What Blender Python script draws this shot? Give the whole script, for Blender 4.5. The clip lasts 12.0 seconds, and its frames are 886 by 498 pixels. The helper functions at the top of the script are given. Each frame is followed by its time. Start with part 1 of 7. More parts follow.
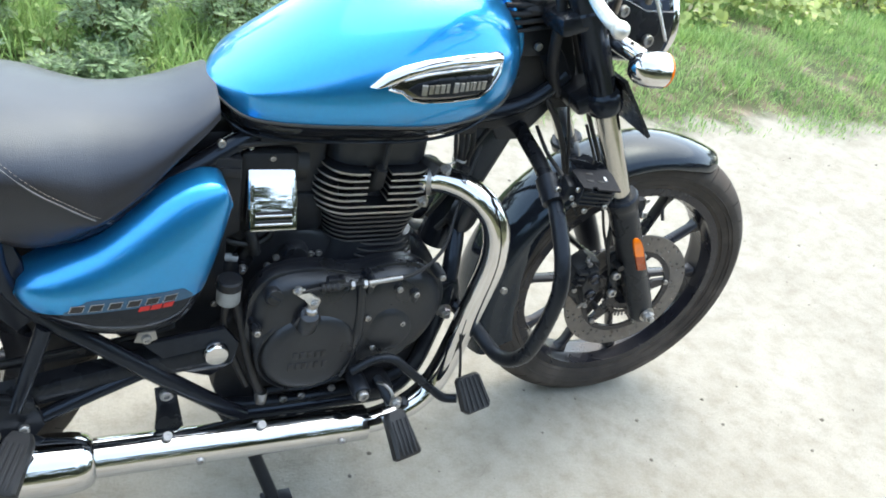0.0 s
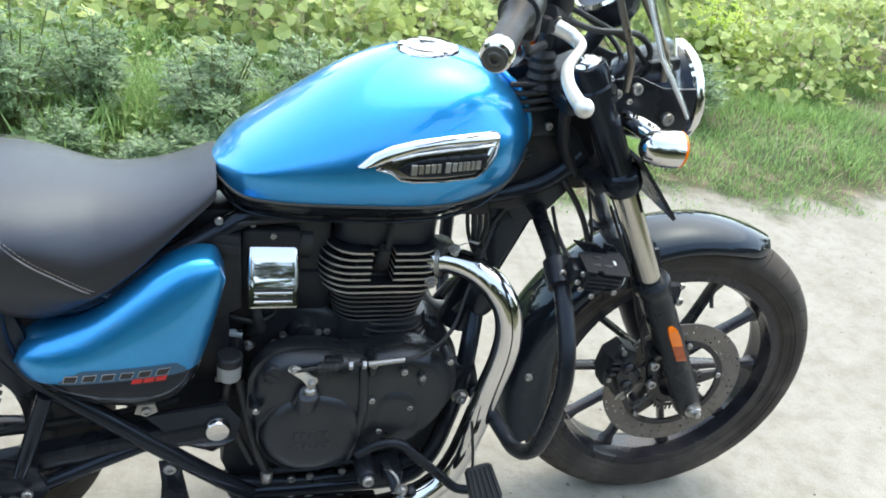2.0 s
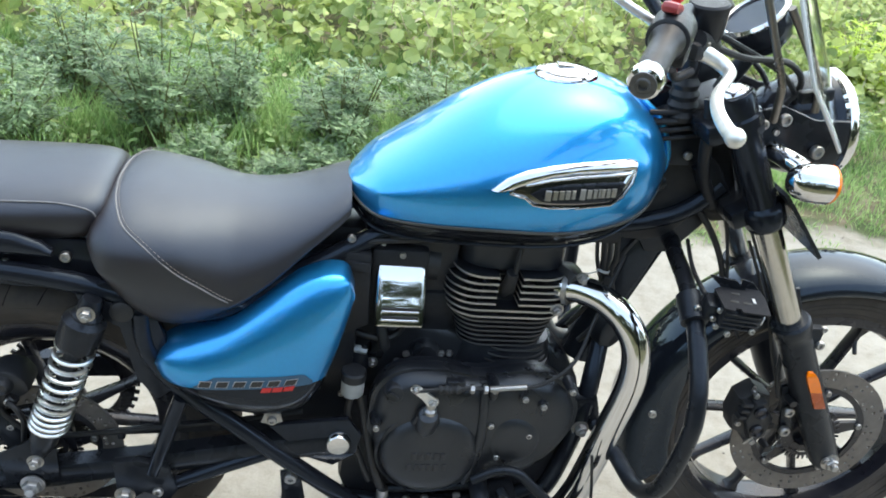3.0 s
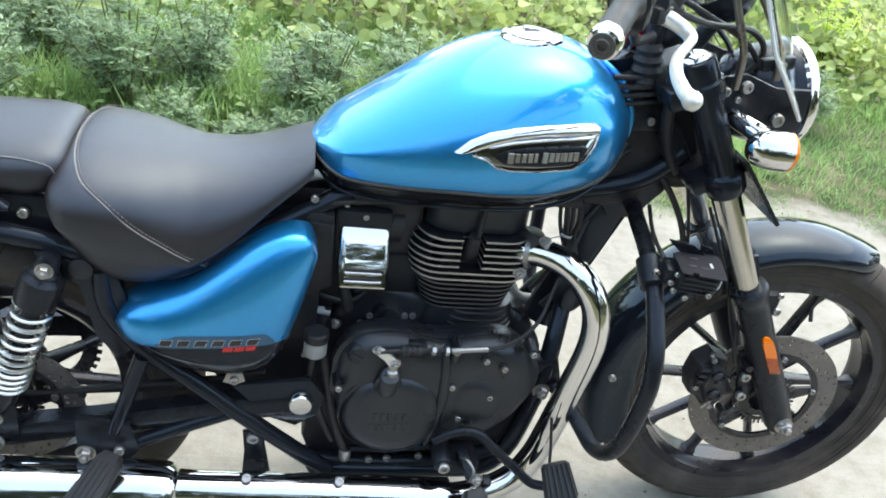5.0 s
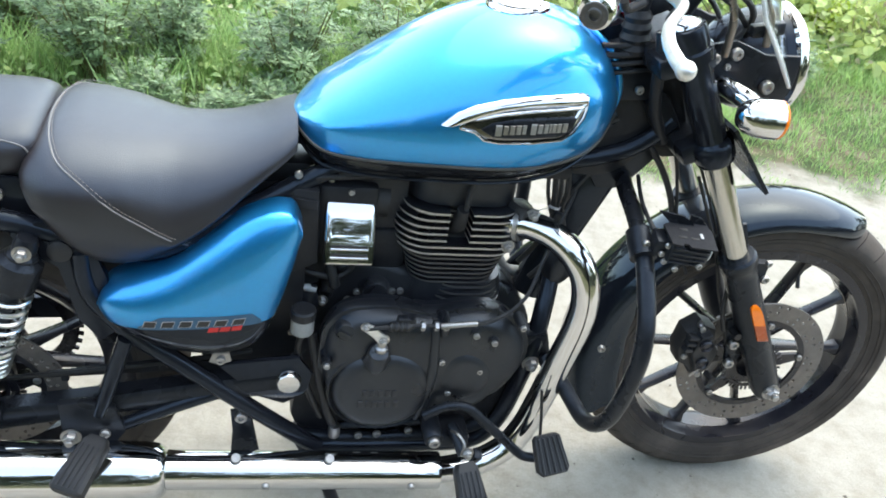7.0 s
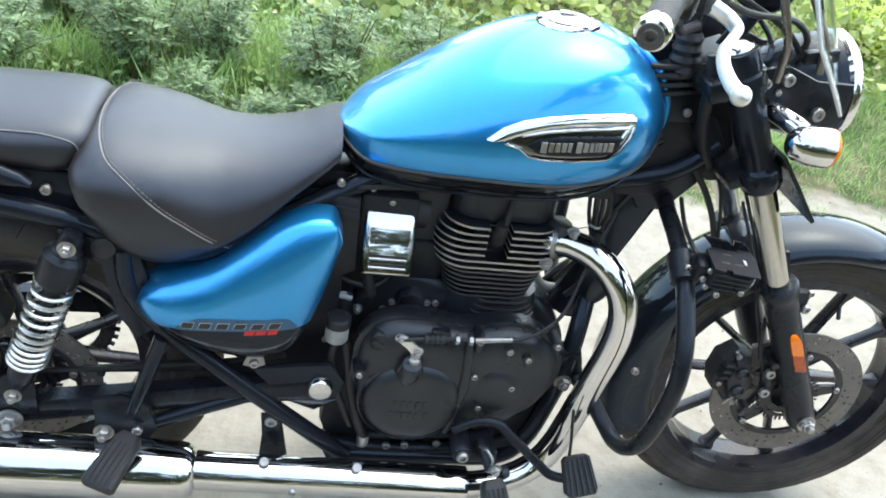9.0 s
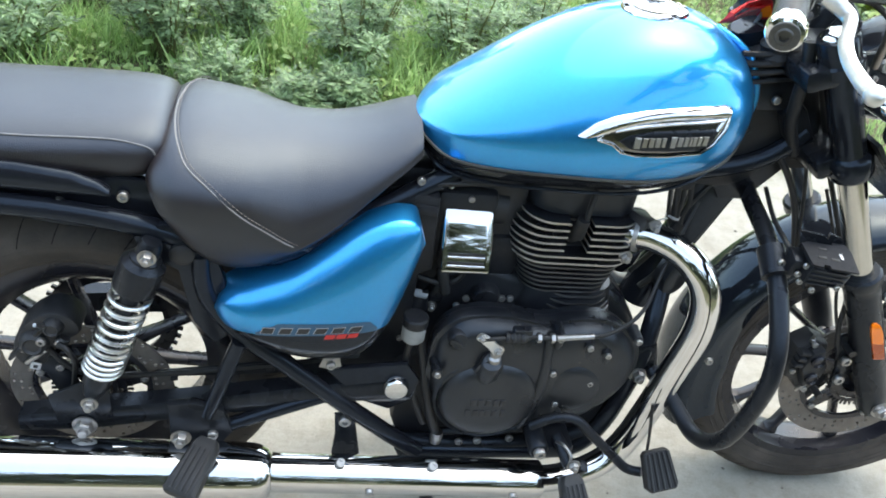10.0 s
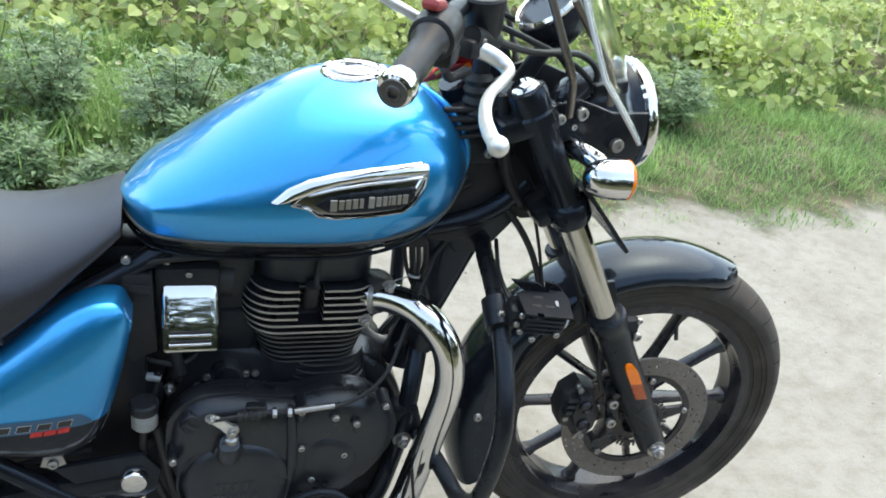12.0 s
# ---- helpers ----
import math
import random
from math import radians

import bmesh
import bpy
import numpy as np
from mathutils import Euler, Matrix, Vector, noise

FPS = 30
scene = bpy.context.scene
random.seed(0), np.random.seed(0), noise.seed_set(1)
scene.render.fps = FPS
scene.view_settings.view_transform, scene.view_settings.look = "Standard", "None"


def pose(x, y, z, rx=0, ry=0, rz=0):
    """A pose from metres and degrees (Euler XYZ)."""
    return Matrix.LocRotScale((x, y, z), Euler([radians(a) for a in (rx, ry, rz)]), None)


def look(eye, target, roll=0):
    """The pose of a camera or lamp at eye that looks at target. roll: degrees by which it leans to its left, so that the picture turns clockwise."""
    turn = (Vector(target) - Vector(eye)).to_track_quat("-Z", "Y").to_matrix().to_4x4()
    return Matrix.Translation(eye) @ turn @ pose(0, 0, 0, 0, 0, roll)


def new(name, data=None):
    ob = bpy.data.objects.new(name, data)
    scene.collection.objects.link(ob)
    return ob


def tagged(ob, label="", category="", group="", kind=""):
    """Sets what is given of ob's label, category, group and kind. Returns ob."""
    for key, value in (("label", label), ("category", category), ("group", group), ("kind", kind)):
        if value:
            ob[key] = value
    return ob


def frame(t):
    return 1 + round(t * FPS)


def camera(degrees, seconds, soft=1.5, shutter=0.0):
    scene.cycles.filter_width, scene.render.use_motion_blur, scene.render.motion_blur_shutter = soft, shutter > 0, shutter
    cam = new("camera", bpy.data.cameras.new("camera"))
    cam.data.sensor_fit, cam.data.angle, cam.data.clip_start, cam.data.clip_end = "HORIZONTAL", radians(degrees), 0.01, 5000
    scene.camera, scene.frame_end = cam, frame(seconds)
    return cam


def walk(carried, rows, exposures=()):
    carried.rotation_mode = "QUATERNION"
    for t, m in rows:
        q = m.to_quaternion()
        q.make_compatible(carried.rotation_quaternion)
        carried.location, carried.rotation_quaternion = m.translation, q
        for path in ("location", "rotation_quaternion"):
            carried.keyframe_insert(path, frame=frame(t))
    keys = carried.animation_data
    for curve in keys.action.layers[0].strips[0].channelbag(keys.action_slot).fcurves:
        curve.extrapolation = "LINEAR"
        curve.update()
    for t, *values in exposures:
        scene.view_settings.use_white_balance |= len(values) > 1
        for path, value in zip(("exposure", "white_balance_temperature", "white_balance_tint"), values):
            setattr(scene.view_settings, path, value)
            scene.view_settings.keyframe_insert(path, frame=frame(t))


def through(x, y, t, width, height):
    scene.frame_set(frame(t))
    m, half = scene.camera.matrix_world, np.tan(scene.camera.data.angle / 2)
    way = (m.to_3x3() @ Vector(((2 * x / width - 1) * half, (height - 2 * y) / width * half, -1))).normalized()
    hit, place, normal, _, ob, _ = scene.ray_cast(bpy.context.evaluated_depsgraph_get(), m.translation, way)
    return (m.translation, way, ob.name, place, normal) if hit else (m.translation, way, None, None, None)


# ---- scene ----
import functools

cam = camera(57.1, 12.0, soft=1.8)
PATH = [
    (0.0, -1.1707, -1.1547, 1.2950, 56.816, -12.165, -23.951),
    (0.2, -1.1607, -1.1775, 1.2992, 57.891, -10.396, -24.616),
    (0.5, -1.1425, -1.1852, 1.3011, 59.332, -8.838, -24.966),
    (0.7, -1.0773, -1.1885, 1.3225, 59.906, -5.626, -25.294),
    (1.0, -1.0353, -1.1841, 1.3246, 60.065, -6.903, -23.593),
    (1.2, -1.0143, -1.1889, 1.3226, 59.840, -11.117, -19.560),
    (1.5, -0.9933, -1.1908, 1.3198, 59.960, -11.476, -16.751),
    (1.7, -0.9642, -1.1933, 1.3178, 60.338, -9.769, -15.785),
    (2.0, -0.9704, -1.1910, 1.3178, 60.760, -8.696, -15.403),
    (2.5, -0.9839, -1.1799, 1.3151, 61.192, -7.748, -11.770),
    (2.7, -0.9792, -1.1773, 1.3152, 61.090, -7.809, -9.305),
    (3.0, -0.9948, -1.1777, 1.3098, 61.318, -7.373, -7.161),
    (4.8, -0.9985, -1.1797, 1.2989, 59.717, -9.062, -3.852),
    (5.0, -0.9765, -1.1913, 1.3019, 59.491, -8.876, -8.324),
    (5.2, -0.9722, -1.1844, 1.3133, 59.332, -10.190, -11.703),
    (5.5, -0.9885, -1.1885, 1.3120, 60.420, -10.023, -13.659),
    (5.7, -0.9870, -1.1675, 1.2998, 58.149, -8.296, -11.124),
    (6.0, -1.0109, -1.1622, 1.2943, 57.643, -7.907, -9.520),
    (6.5, -0.9904, -1.1670, 1.3003, 57.621, -8.507, -9.154),
    (7.0, -0.9837, -1.1672, 1.3003, 57.421, -8.735, -10.030),
    (7.2, -0.9838, -1.1672, 1.3003, 57.265, -8.531, -9.855),
    (8.8, -1.0001, -1.1594, 1.2991, 57.962, -10.148, -7.392),
    (9.0, -1.0001, -1.1594, 1.2991, 57.672, -9.950, -6.944),
    (9.5, -1.0317, -1.1469, 1.2902, 57.270, -9.839, -6.485),
    (10.0, -1.1141, -1.0882, 1.3035, 55.232, -8.965, -7.464),
    (10.2, -1.1471, -1.0586, 1.3097, 53.552, -9.434, -8.207),
    (10.5, -1.1962, -1.0722, 1.3197, 54.531, -12.445, -13.055),
    (10.7, -1.1870, -1.0527, 1.3184, 53.899, -12.479, -13.166),
    (11.0, -1.1992, -1.0411, 1.3083, 54.458, -13.785, -15.692),
    (11.2, -1.1527, -1.0418, 1.3190, 54.320, -13.341, -17.174),
    (11.5, -1.0878, -1.0480, 1.3277, 57.650, -13.866, -19.162),
    (11.7, -0.9805, -1.0657, 1.3420, 59.942, -11.437, -15.839),
    (12.0, -0.8416, -1.1115, 1.3337, 60.808, -8.475, -15.373),
]
EXPOSURE = ((0.0, 1.88), (0.5, 1.73), (1.0, 1.66), (2.0, 1.64), (3.0, 1.65), (5.0, 1.76), (5.5, 1.76), (6.5, 1.90), (9.0, 1.89), (10.0, 1.89), (11.0, 1.89), (11.5, 1.78), (12.0, 1.47))
walk(cam, [(t, pose(*p)) for t, *p in PATH], exposures=[(t, e, 7600, 2) for t, e in EXPOSURE])

# ---------------------------------------------------------------- light
world = bpy.data.worlds.new("hazy_sky")
scene.world = world
world.use_nodes = True
wn = world.node_tree.nodes
wl = world.node_tree.links
sky = wn.new("ShaderNodeTexSky")
sky.sky_type = "NISHITA"
sky.sun_disc = False
SUN_ELEVATION, SUN_TURN = radians(66), radians(40)
sky.sun_elevation, sky.sun_rotation = SUN_ELEVATION, SUN_TURN
sky.air_density, sky.dust_density, sky.ozone_density = 1.0, 1.3, 1.0
haze = wn.new("ShaderNodeHueSaturation")
haze.inputs["Saturation"].default_value = 0.85
wl.new(sky.outputs["Color"], haze.inputs["Color"])
wl.new(haze.outputs["Color"], wn["Background"].inputs["Color"])
wn["Background"].inputs["Strength"].default_value = 0.255
sun = new("sun", bpy.data.lights.new("sun", "SUN"))
sun.data.energy, sun.data.angle, sun.data.color = 0.5, radians(80), (1.0, 0.965, 0.90)
sun_from = Vector((math.sin(SUN_TURN) * math.cos(SUN_ELEVATION), math.cos(SUN_TURN) * math.cos(SUN_ELEVATION), math.sin(SUN_ELEVATION)))
sun.matrix_world = look(sun_from * 20, (0, 0, 0))


# ---------------------------------------------------------------- materials
def material(name, colour, rough=0.5, metal=0.0, coat=0.0, spread=0.15, grain=40.0, bump=0.0, bump_scale=300.0, dirt=None, dirt_amount=0.0,
             coords="Object", rough_spread=0.1, transmission=0.0, ior=1.5, coat_rough=0.04, sheen=0.0, spec=0.5, streak=1.0, sky_tint=(1.0, 1.0, 1.0)):
    """A surface with colour variation at two scales, fine relief and optional dust."""
    m = bpy.data.materials.new(name)
    m.use_nodes = True
    nt = m.node_tree
    n, lk = nt.nodes, nt.links
    b = n["Principled BSDF"]
    tc = n.new("ShaderNodeTexCoord")
    big, fine = n.new("ShaderNodeTexNoise"), n.new("ShaderNodeTexNoise")
    big.inputs["Scale"].default_value, fine.inputs["Scale"].default_value = grain * 0.2, grain * 2
    big.inputs["Detail"].default_value = fine.inputs["Detail"].default_value = 4
    for t in (big, fine):
        lk.new(tc.outputs[coords], t.inputs["Vector"])
    mix = n.new("ShaderNodeMath")
    mix.operation = "ADD"
    lk.new(big.outputs["Fac"], mix.inputs[0])
    lk.new(fine.outputs["Fac"], mix.inputs[1])
    ramp = n.new("ShaderNodeMapRange")
    ramp.inputs["From Min"].default_value, ramp.inputs["From Max"].default_value = 0.6, 1.4
    ramp.inputs["To Min"].default_value, ramp.inputs["To Max"].default_value = 1 - spread, 1 + spread
    lk.new(mix.outputs[0], ramp.inputs["Value"])
    base = n.new("ShaderNodeRGB")
    base.outputs[0].default_value = (*colour, 1)
    scale = n.new("ShaderNodeVectorMath")
    scale.operation = "SCALE"
    lk.new(base.outputs[0], scale.inputs[0])
    lk.new(ramp.outputs[0], scale.inputs["Scale"])
    out = scale.outputs[0]
    rr = n.new("ShaderNodeMapRange")
    rr.inputs["From Min"].default_value, rr.inputs["From Max"].default_value = 0.3, 0.7
    rr.inputs["To Min"].default_value, rr.inputs["To Max"].default_value = max(0.0, rough - rough_spread), min(1.0, rough + rough_spread)
    lk.new(big.outputs["Fac"], rr.inputs["Value"])
    rough_out = rr.outputs[0]
    if dirt:
        dn = n.new("ShaderNodeTexNoise")
        dn.inputs["Scale"].default_value, dn.inputs["Detail"].default_value = 14, 8
        sm = n.new("ShaderNodeMapping")
        sm.inputs["Scale"].default_value = (1, 1, streak)
        lk.new(tc.outputs[coords], sm.inputs["Vector"])
        lk.new(sm.outputs["Vector"], dn.inputs["Vector"])
        dr = n.new("ShaderNodeMapRange")
        dr.inputs["From Min"].default_value, dr.inputs["From Max"].default_value = 0.42, 0.75
        dr.inputs["To Max"].default_value = dirt_amount
        lk.new(dn.outputs["Fac"], dr.inputs["Value"])
        dm = n.new("ShaderNodeMix")
        dm.data_type = "RGBA"
        lk.new(dr.outputs[0], dm.inputs["Factor"])
        lk.new(out, dm.inputs["A"])
        dm.inputs["B"].default_value = (*dirt, 1)
        out = dm.outputs["Result"]
        ra = n.new("ShaderNodeMath")
        ra.operation = "ADD"
        ra.use_clamp = True
        lk.new(rough_out, ra.inputs[0])
        lk.new(dr.outputs[0], ra.inputs[1])
        rough_out = ra.outputs[0]
    lk.new(out, b.inputs["Base Color"])
    lk.new(rough_out, b.inputs["Roughness"])
    b.inputs["Metallic"].default_value = metal
    b.inputs["Coat Weight"].default_value = coat
    b.inputs["Coat Roughness"].default_value = coat_rough
    b.inputs["Transmission Weight"].default_value = transmission
    b.inputs["IOR"].default_value = ior
    b.inputs["Sheen Weight"].default_value = sheen
    b.inputs["Specular IOR Level"].default_value = spec
    # colours the reflections; dark surfaces use it for the blue of the sky
    b.inputs["Specular Tint"].default_value = (*sky_tint, 1)
    if bump:
        bt = n.new("ShaderNodeTexNoise")
        bt.inputs["Scale"].default_value, bt.inputs["Detail"].default_value = bump_scale, 3
        lk.new(tc.outputs[coords], bt.inputs["Vector"])
        bp = n.new("ShaderNodeBump")
        bp.inputs["Strength"].default_value, bp.inputs["Distance"].default_value = bump, 0.001
        lk.new(bt.outputs["Fac"], bp.inputs["Height"])
        lk.new(bp.outputs["Normal"], b.inputs["Normal"])
    return m


DUST = (0.28, 0.27, 0.245)
M_BLUE = material("metallic_blue_paint", (0.011, 0.315, 0.72), 0.33, 0.82, coat=0.9, spread=0.05, grain=900, rough_spread=0.03, coat_rough=0.03)
# The tint puts the sky's reflected blue into the gloss of these blacks.
M_BLACK_GLOSS = material("gloss_black_paint", (0.0125, 0.0135, 0.0175), 0.12, 0.0, coat=0.0, spread=0.2, grain=60, dirt=DUST, dirt_amount=0.015, spec=0.3, sky_tint=(0.6, 0.78, 1.0))
M_GUARD = material("polished_black_mudguard", (0.011, 0.013, 0.018), 0.05, 0.0, spread=0.2, grain=60, rough_spread=0.03, dirt=DUST, dirt_amount=0.012, spec=0.40, sky_tint=(0.60, 0.80, 1.0))
M_BLACK_SATIN = material("satin_black_paint", (0.0120, 0.0128, 0.0158), 0.30, 0.0, spread=0.3, grain=60, rough_spread=0.12, bump=0.2, dirt=DUST, dirt_amount=0.03, spec=0.29, sky_tint=(0.7, 0.83, 1.0))
M_ENGINE = material("matt_black_engine_paint", (0.0085, 0.0092, 0.0120), 0.30, 0.0, spread=0.35, grain=50, bump=0.35, bump_scale=700, dirt=(0.12, 0.116, 0.115), dirt_amount=0.15, spec=0.62, streak=0.3, rough_spread=0.14, sky_tint=(0.82, 0.90, 1.0))
M_ENGINE_DARK = material("dusty_black_casting", (0.0200, 0.0208, 0.0240), 0.46, 0.0, spread=0.35, grain=40, bump=0.5, bump_scale=500, dirt=(0.12, 0.10, 0.085), dirt_amount=0.22)
M_PLASTIC = material("black_plastic", (0.0170, 0.0177, 0.0205), 0.40, 0.0, spread=0.25, grain=60, bump=0.3, bump_scale=900, dirt=DUST, dirt_amount=0.02, spec=0.26)
M_POWDER = material("powder_coated_plate", (0.018, 0.018, 0.0205), 0.62, 0.0, spread=0.25, grain=80, bump=0.3, bump_scale=900, spec=0.16)
M_RUBBER = material("worn_black_rubber", (0.014, 0.014, 0.0155), 0.48, 0.0, spread=0.3, grain=30, bump=0.4, bump_scale=500, dirt=(0.12, 0.115, 0.105), dirt_amount=0.05)
M_TYRE = material("dusty_tyre_rubber", (0.034, 0.0275, 0.0235), 0.70, 0.0, spread=0.3, grain=22, bump=0.5, bump_scale=300, dirt=(0.19, 0.16, 0.135), dirt_amount=0.5)
M_RIM = material("dark_grey_alloy", (0.015, 0.015, 0.021), 0.24, 0.2, spread=0.2, grain=40, dirt=DUST, dirt_amount=0.06)
M_CHROME = material("chrome", (0.67, 0.67, 0.675), 0.05, 1.0, spread=0.03, grain=25, rough_spread=0.03)
M_STEEL = material("zinc_plated_steel", (0.42, 0.41, 0.40), 0.36, 1.0, spread=0.2, grain=120, dirt=DUST, dirt_amount=0.2)
M_FORK = material("ground_fork_tube", (0.50, 0.49, 0.46), 0.16, 1.0, spread=0.08, grain=60)
M_SPRING = material("bright_spring_steel", (0.86, 0.86, 0.85), 0.33, 1.0, spread=0.05, grain=60)
M_ALU = material("cast_aluminium", (0.78, 0.77, 0.75), 0.46, 0.85, spread=0.1, grain=80)
M_FIN = material("machined_fin_edge", (0.42, 0.41, 0.39), 0.4, 0.8, spread=0.25, grain=80, dirt=DUST, dirt_amount=0.2)
M_FIN_DULL = material("dull_fin_edge", (0.10, 0.097, 0.096), 0.45, 0.6, spread=0.3, grain=80, dirt=DUST, dirt_amount=0.15)
M_DISC = material("dusty_brake_disc", (0.19, 0.172, 0.158), 0.5, 0.55, spread=0.25, grain=40, dirt=(0.20, 0.17, 0.14), dirt_amount=0.35)
# The bluish sky sheen on the seat is put into its gloss tint.
M_LEATHER = material("dark_brown_leatherette", (0.0190, 0.0122, 0.0112), 0.38, 0.0, spread=0.10, grain=30, bump=0.5, bump_scale=650, rough_spread=0.05, dirt=DUST, dirt_amount=0.02, spec=0.9, sky_tint=(0.66, 0.82, 1.0))
M_THREAD = material("pale_thread", (0.20, 0.18, 0.165), 0.8, 0.0, spread=0.1, grain=200)
M_SEAM = material("grey_piping", (0.16, 0.155, 0.155), 0.5, 0.0, spread=0.15, grain=120)
M_STRIPE = material("dark_grey_stripe", (0.085, 0.08, 0.07), 0.4, 0.3)
# Chrome whose dark grey reflections are put into the base colour.
M_BADGE = material("chrome_dark_reflection", (0.20, 0.20, 0.20), 0.18, 1.0, spread=0.1, grain=80)
M_PIPING = material("dark_piping", (0.02, 0.018, 0.018), 0.5, 0.0)
M_GROOVE = material("tread_groove", (0.010, 0.009, 0.009), 0.95, 0.0, spec=0.05)
M_AMBER = material("amber_lens", (0.95, 0.20, 0.008), 0.15, 0.0, coat=0.5, spread=0.08, grain=60)
M_AMBER_DARK = material("dull_amber_reflector", (0.42, 0.07, 0.012), 0.25, 0.0, spread=0.1, grain=200)
M_RED = material("red_plastic", (0.62, 0.02, 0.02), 0.3, 0.0, spread=0.05, grain=60)
M_DULL_RED = material("faded_red_plastic", (0.32, 0.045, 0.045), 0.32, 0.0, spread=0.1, grain=60)
M_GREY_FILM = material("blue_grey_decal", (0.040, 0.115, 0.200), 0.4, 0.2, spread=0.1, grain=60)
M_SILVER_FILM = material("silver_decal_and_glint", (0.55, 0.56, 0.57), 0.35, 0.4, spread=0.05, grain=60)
M_MILKY = material("milky_plastic", (0.30, 0.31, 0.31), 0.45, 0.0, spread=0.15, grain=60, dirt=DUST, dirt_amount=0.2)
M_GLASS = material("clear_screen", (0.93, 0.97, 0.95), 0.02, 0.0, spread=0.01, grain=20, transmission=1.0, ior=1.22, rough_spread=0.01)
M_LIP = material("milky_reflection_acrylic", (0.80, 0.83, 0.80), 0.22, 0.0, spread=0.05, grain=40, transmission=0.75, ior=1.3)
M_EDGE = material("polished_screen_edge", (0.62, 0.64, 0.63), 0.25, 0.0, spread=0.1, grain=60)
# The pale base colour holds the sky's reflection on the dial.
M_DIAL = material("dial_glass", (0.55, 0.60, 0.62), 0.08, 0.0, coat=1.0, spread=0.05, grain=20)
M_BRONZE = material("grey_bronze_rod", (0.20, 0.18, 0.16), 0.35, 0.8, spread=0.1, grain=80)


def leaf_material(name, dark, light, rough=0.55, through=0.35):
    """Leaves that differ one from another, with some light passing through."""
    m = bpy.data.materials.new(name)
    m.use_nodes = True
    n, lk = m.node_tree.nodes, m.node_tree.links
    b = n["Principled BSDF"]
    geo = n.new("ShaderNodeNewGeometry")
    tc = n.new("ShaderNodeTexCoord")
    noise_tex = n.new("ShaderNodeTexNoise")
    noise_tex.inputs["Scale"].default_value = 1.6
    lk.new(tc.outputs["Object"], noise_tex.inputs["Vector"])
    add = n.new("ShaderNodeMath")
    add.operation = "MULTIPLY_ADD"
    lk.new(geo.outputs["Random Per Island"], add.inputs[0])
    add.inputs[1].default_value = 0.6
    lk.new(noise_tex.outputs["Fac"], add.inputs[2])
    ramp = n.new("ShaderNodeValToRGB")
    ramp.color_ramp.elements[0].position, ramp.color_ramp.elements[1].position = 0.35, 1.1
    ramp.color_ramp.elements[0].color, ramp.color_ramp.elements[1].color = (*dark, 1), (*light, 1)
    lk.new(add.outputs[0], ramp.inputs["Fac"])
    lk.new(ramp.outputs["Color"], b.inputs["Base Color"])
    b.inputs["Roughness"].default_value = rough
    tr = n.new("ShaderNodeBsdfTranslucent")
    lk.new(ramp.outputs["Color"], tr.inputs["Color"])
    mx = n.new("ShaderNodeMixShader")
    mx.inputs[0].default_value = through
    lk.new(b.outputs[0], mx.inputs[1])
    lk.new(tr.outputs[0], mx.inputs[2])
    lk.new(mx.outputs[0], n["Material Output"].inputs["Surface"])
    return m


M_BEAN = leaf_material("bean_leaf", (0.10, 0.18, 0.045), (0.54, 0.62, 0.235), 0.5, 0.4)
M_BUSH = leaf_material("bush_leaf", (0.018, 0.048, 0.020), (0.30, 0.43, 0.22), 0.40, 0.34)
M_GRASS = leaf_material("grass_blade", (0.06, 0.17, 0.035), (0.37, 0.54, 0.20), 0.55, 0.45)
M_WEED = leaf_material("weed_leaf", (0.10, 0.22, 0.06), (0.40, 0.52, 0.20), 0.5, 0.4)
M_STRAW = leaf_material("dry_stalk", (0.24, 0.19, 0.11), (0.56, 0.50, 0.34), 0.7, 0.2)
M_LIME = leaf_material("lime_leaf", (0.34, 0.50, 0.05), (0.66, 0.78, 0.16))
M_WOODS = leaf_material("far_leaf", (0.022, 0.034, 0.018), (0.06, 0.08, 0.045))
M_STEM = material("green_stem", (0.13, 0.14, 0.05), 0.7, 0.0)


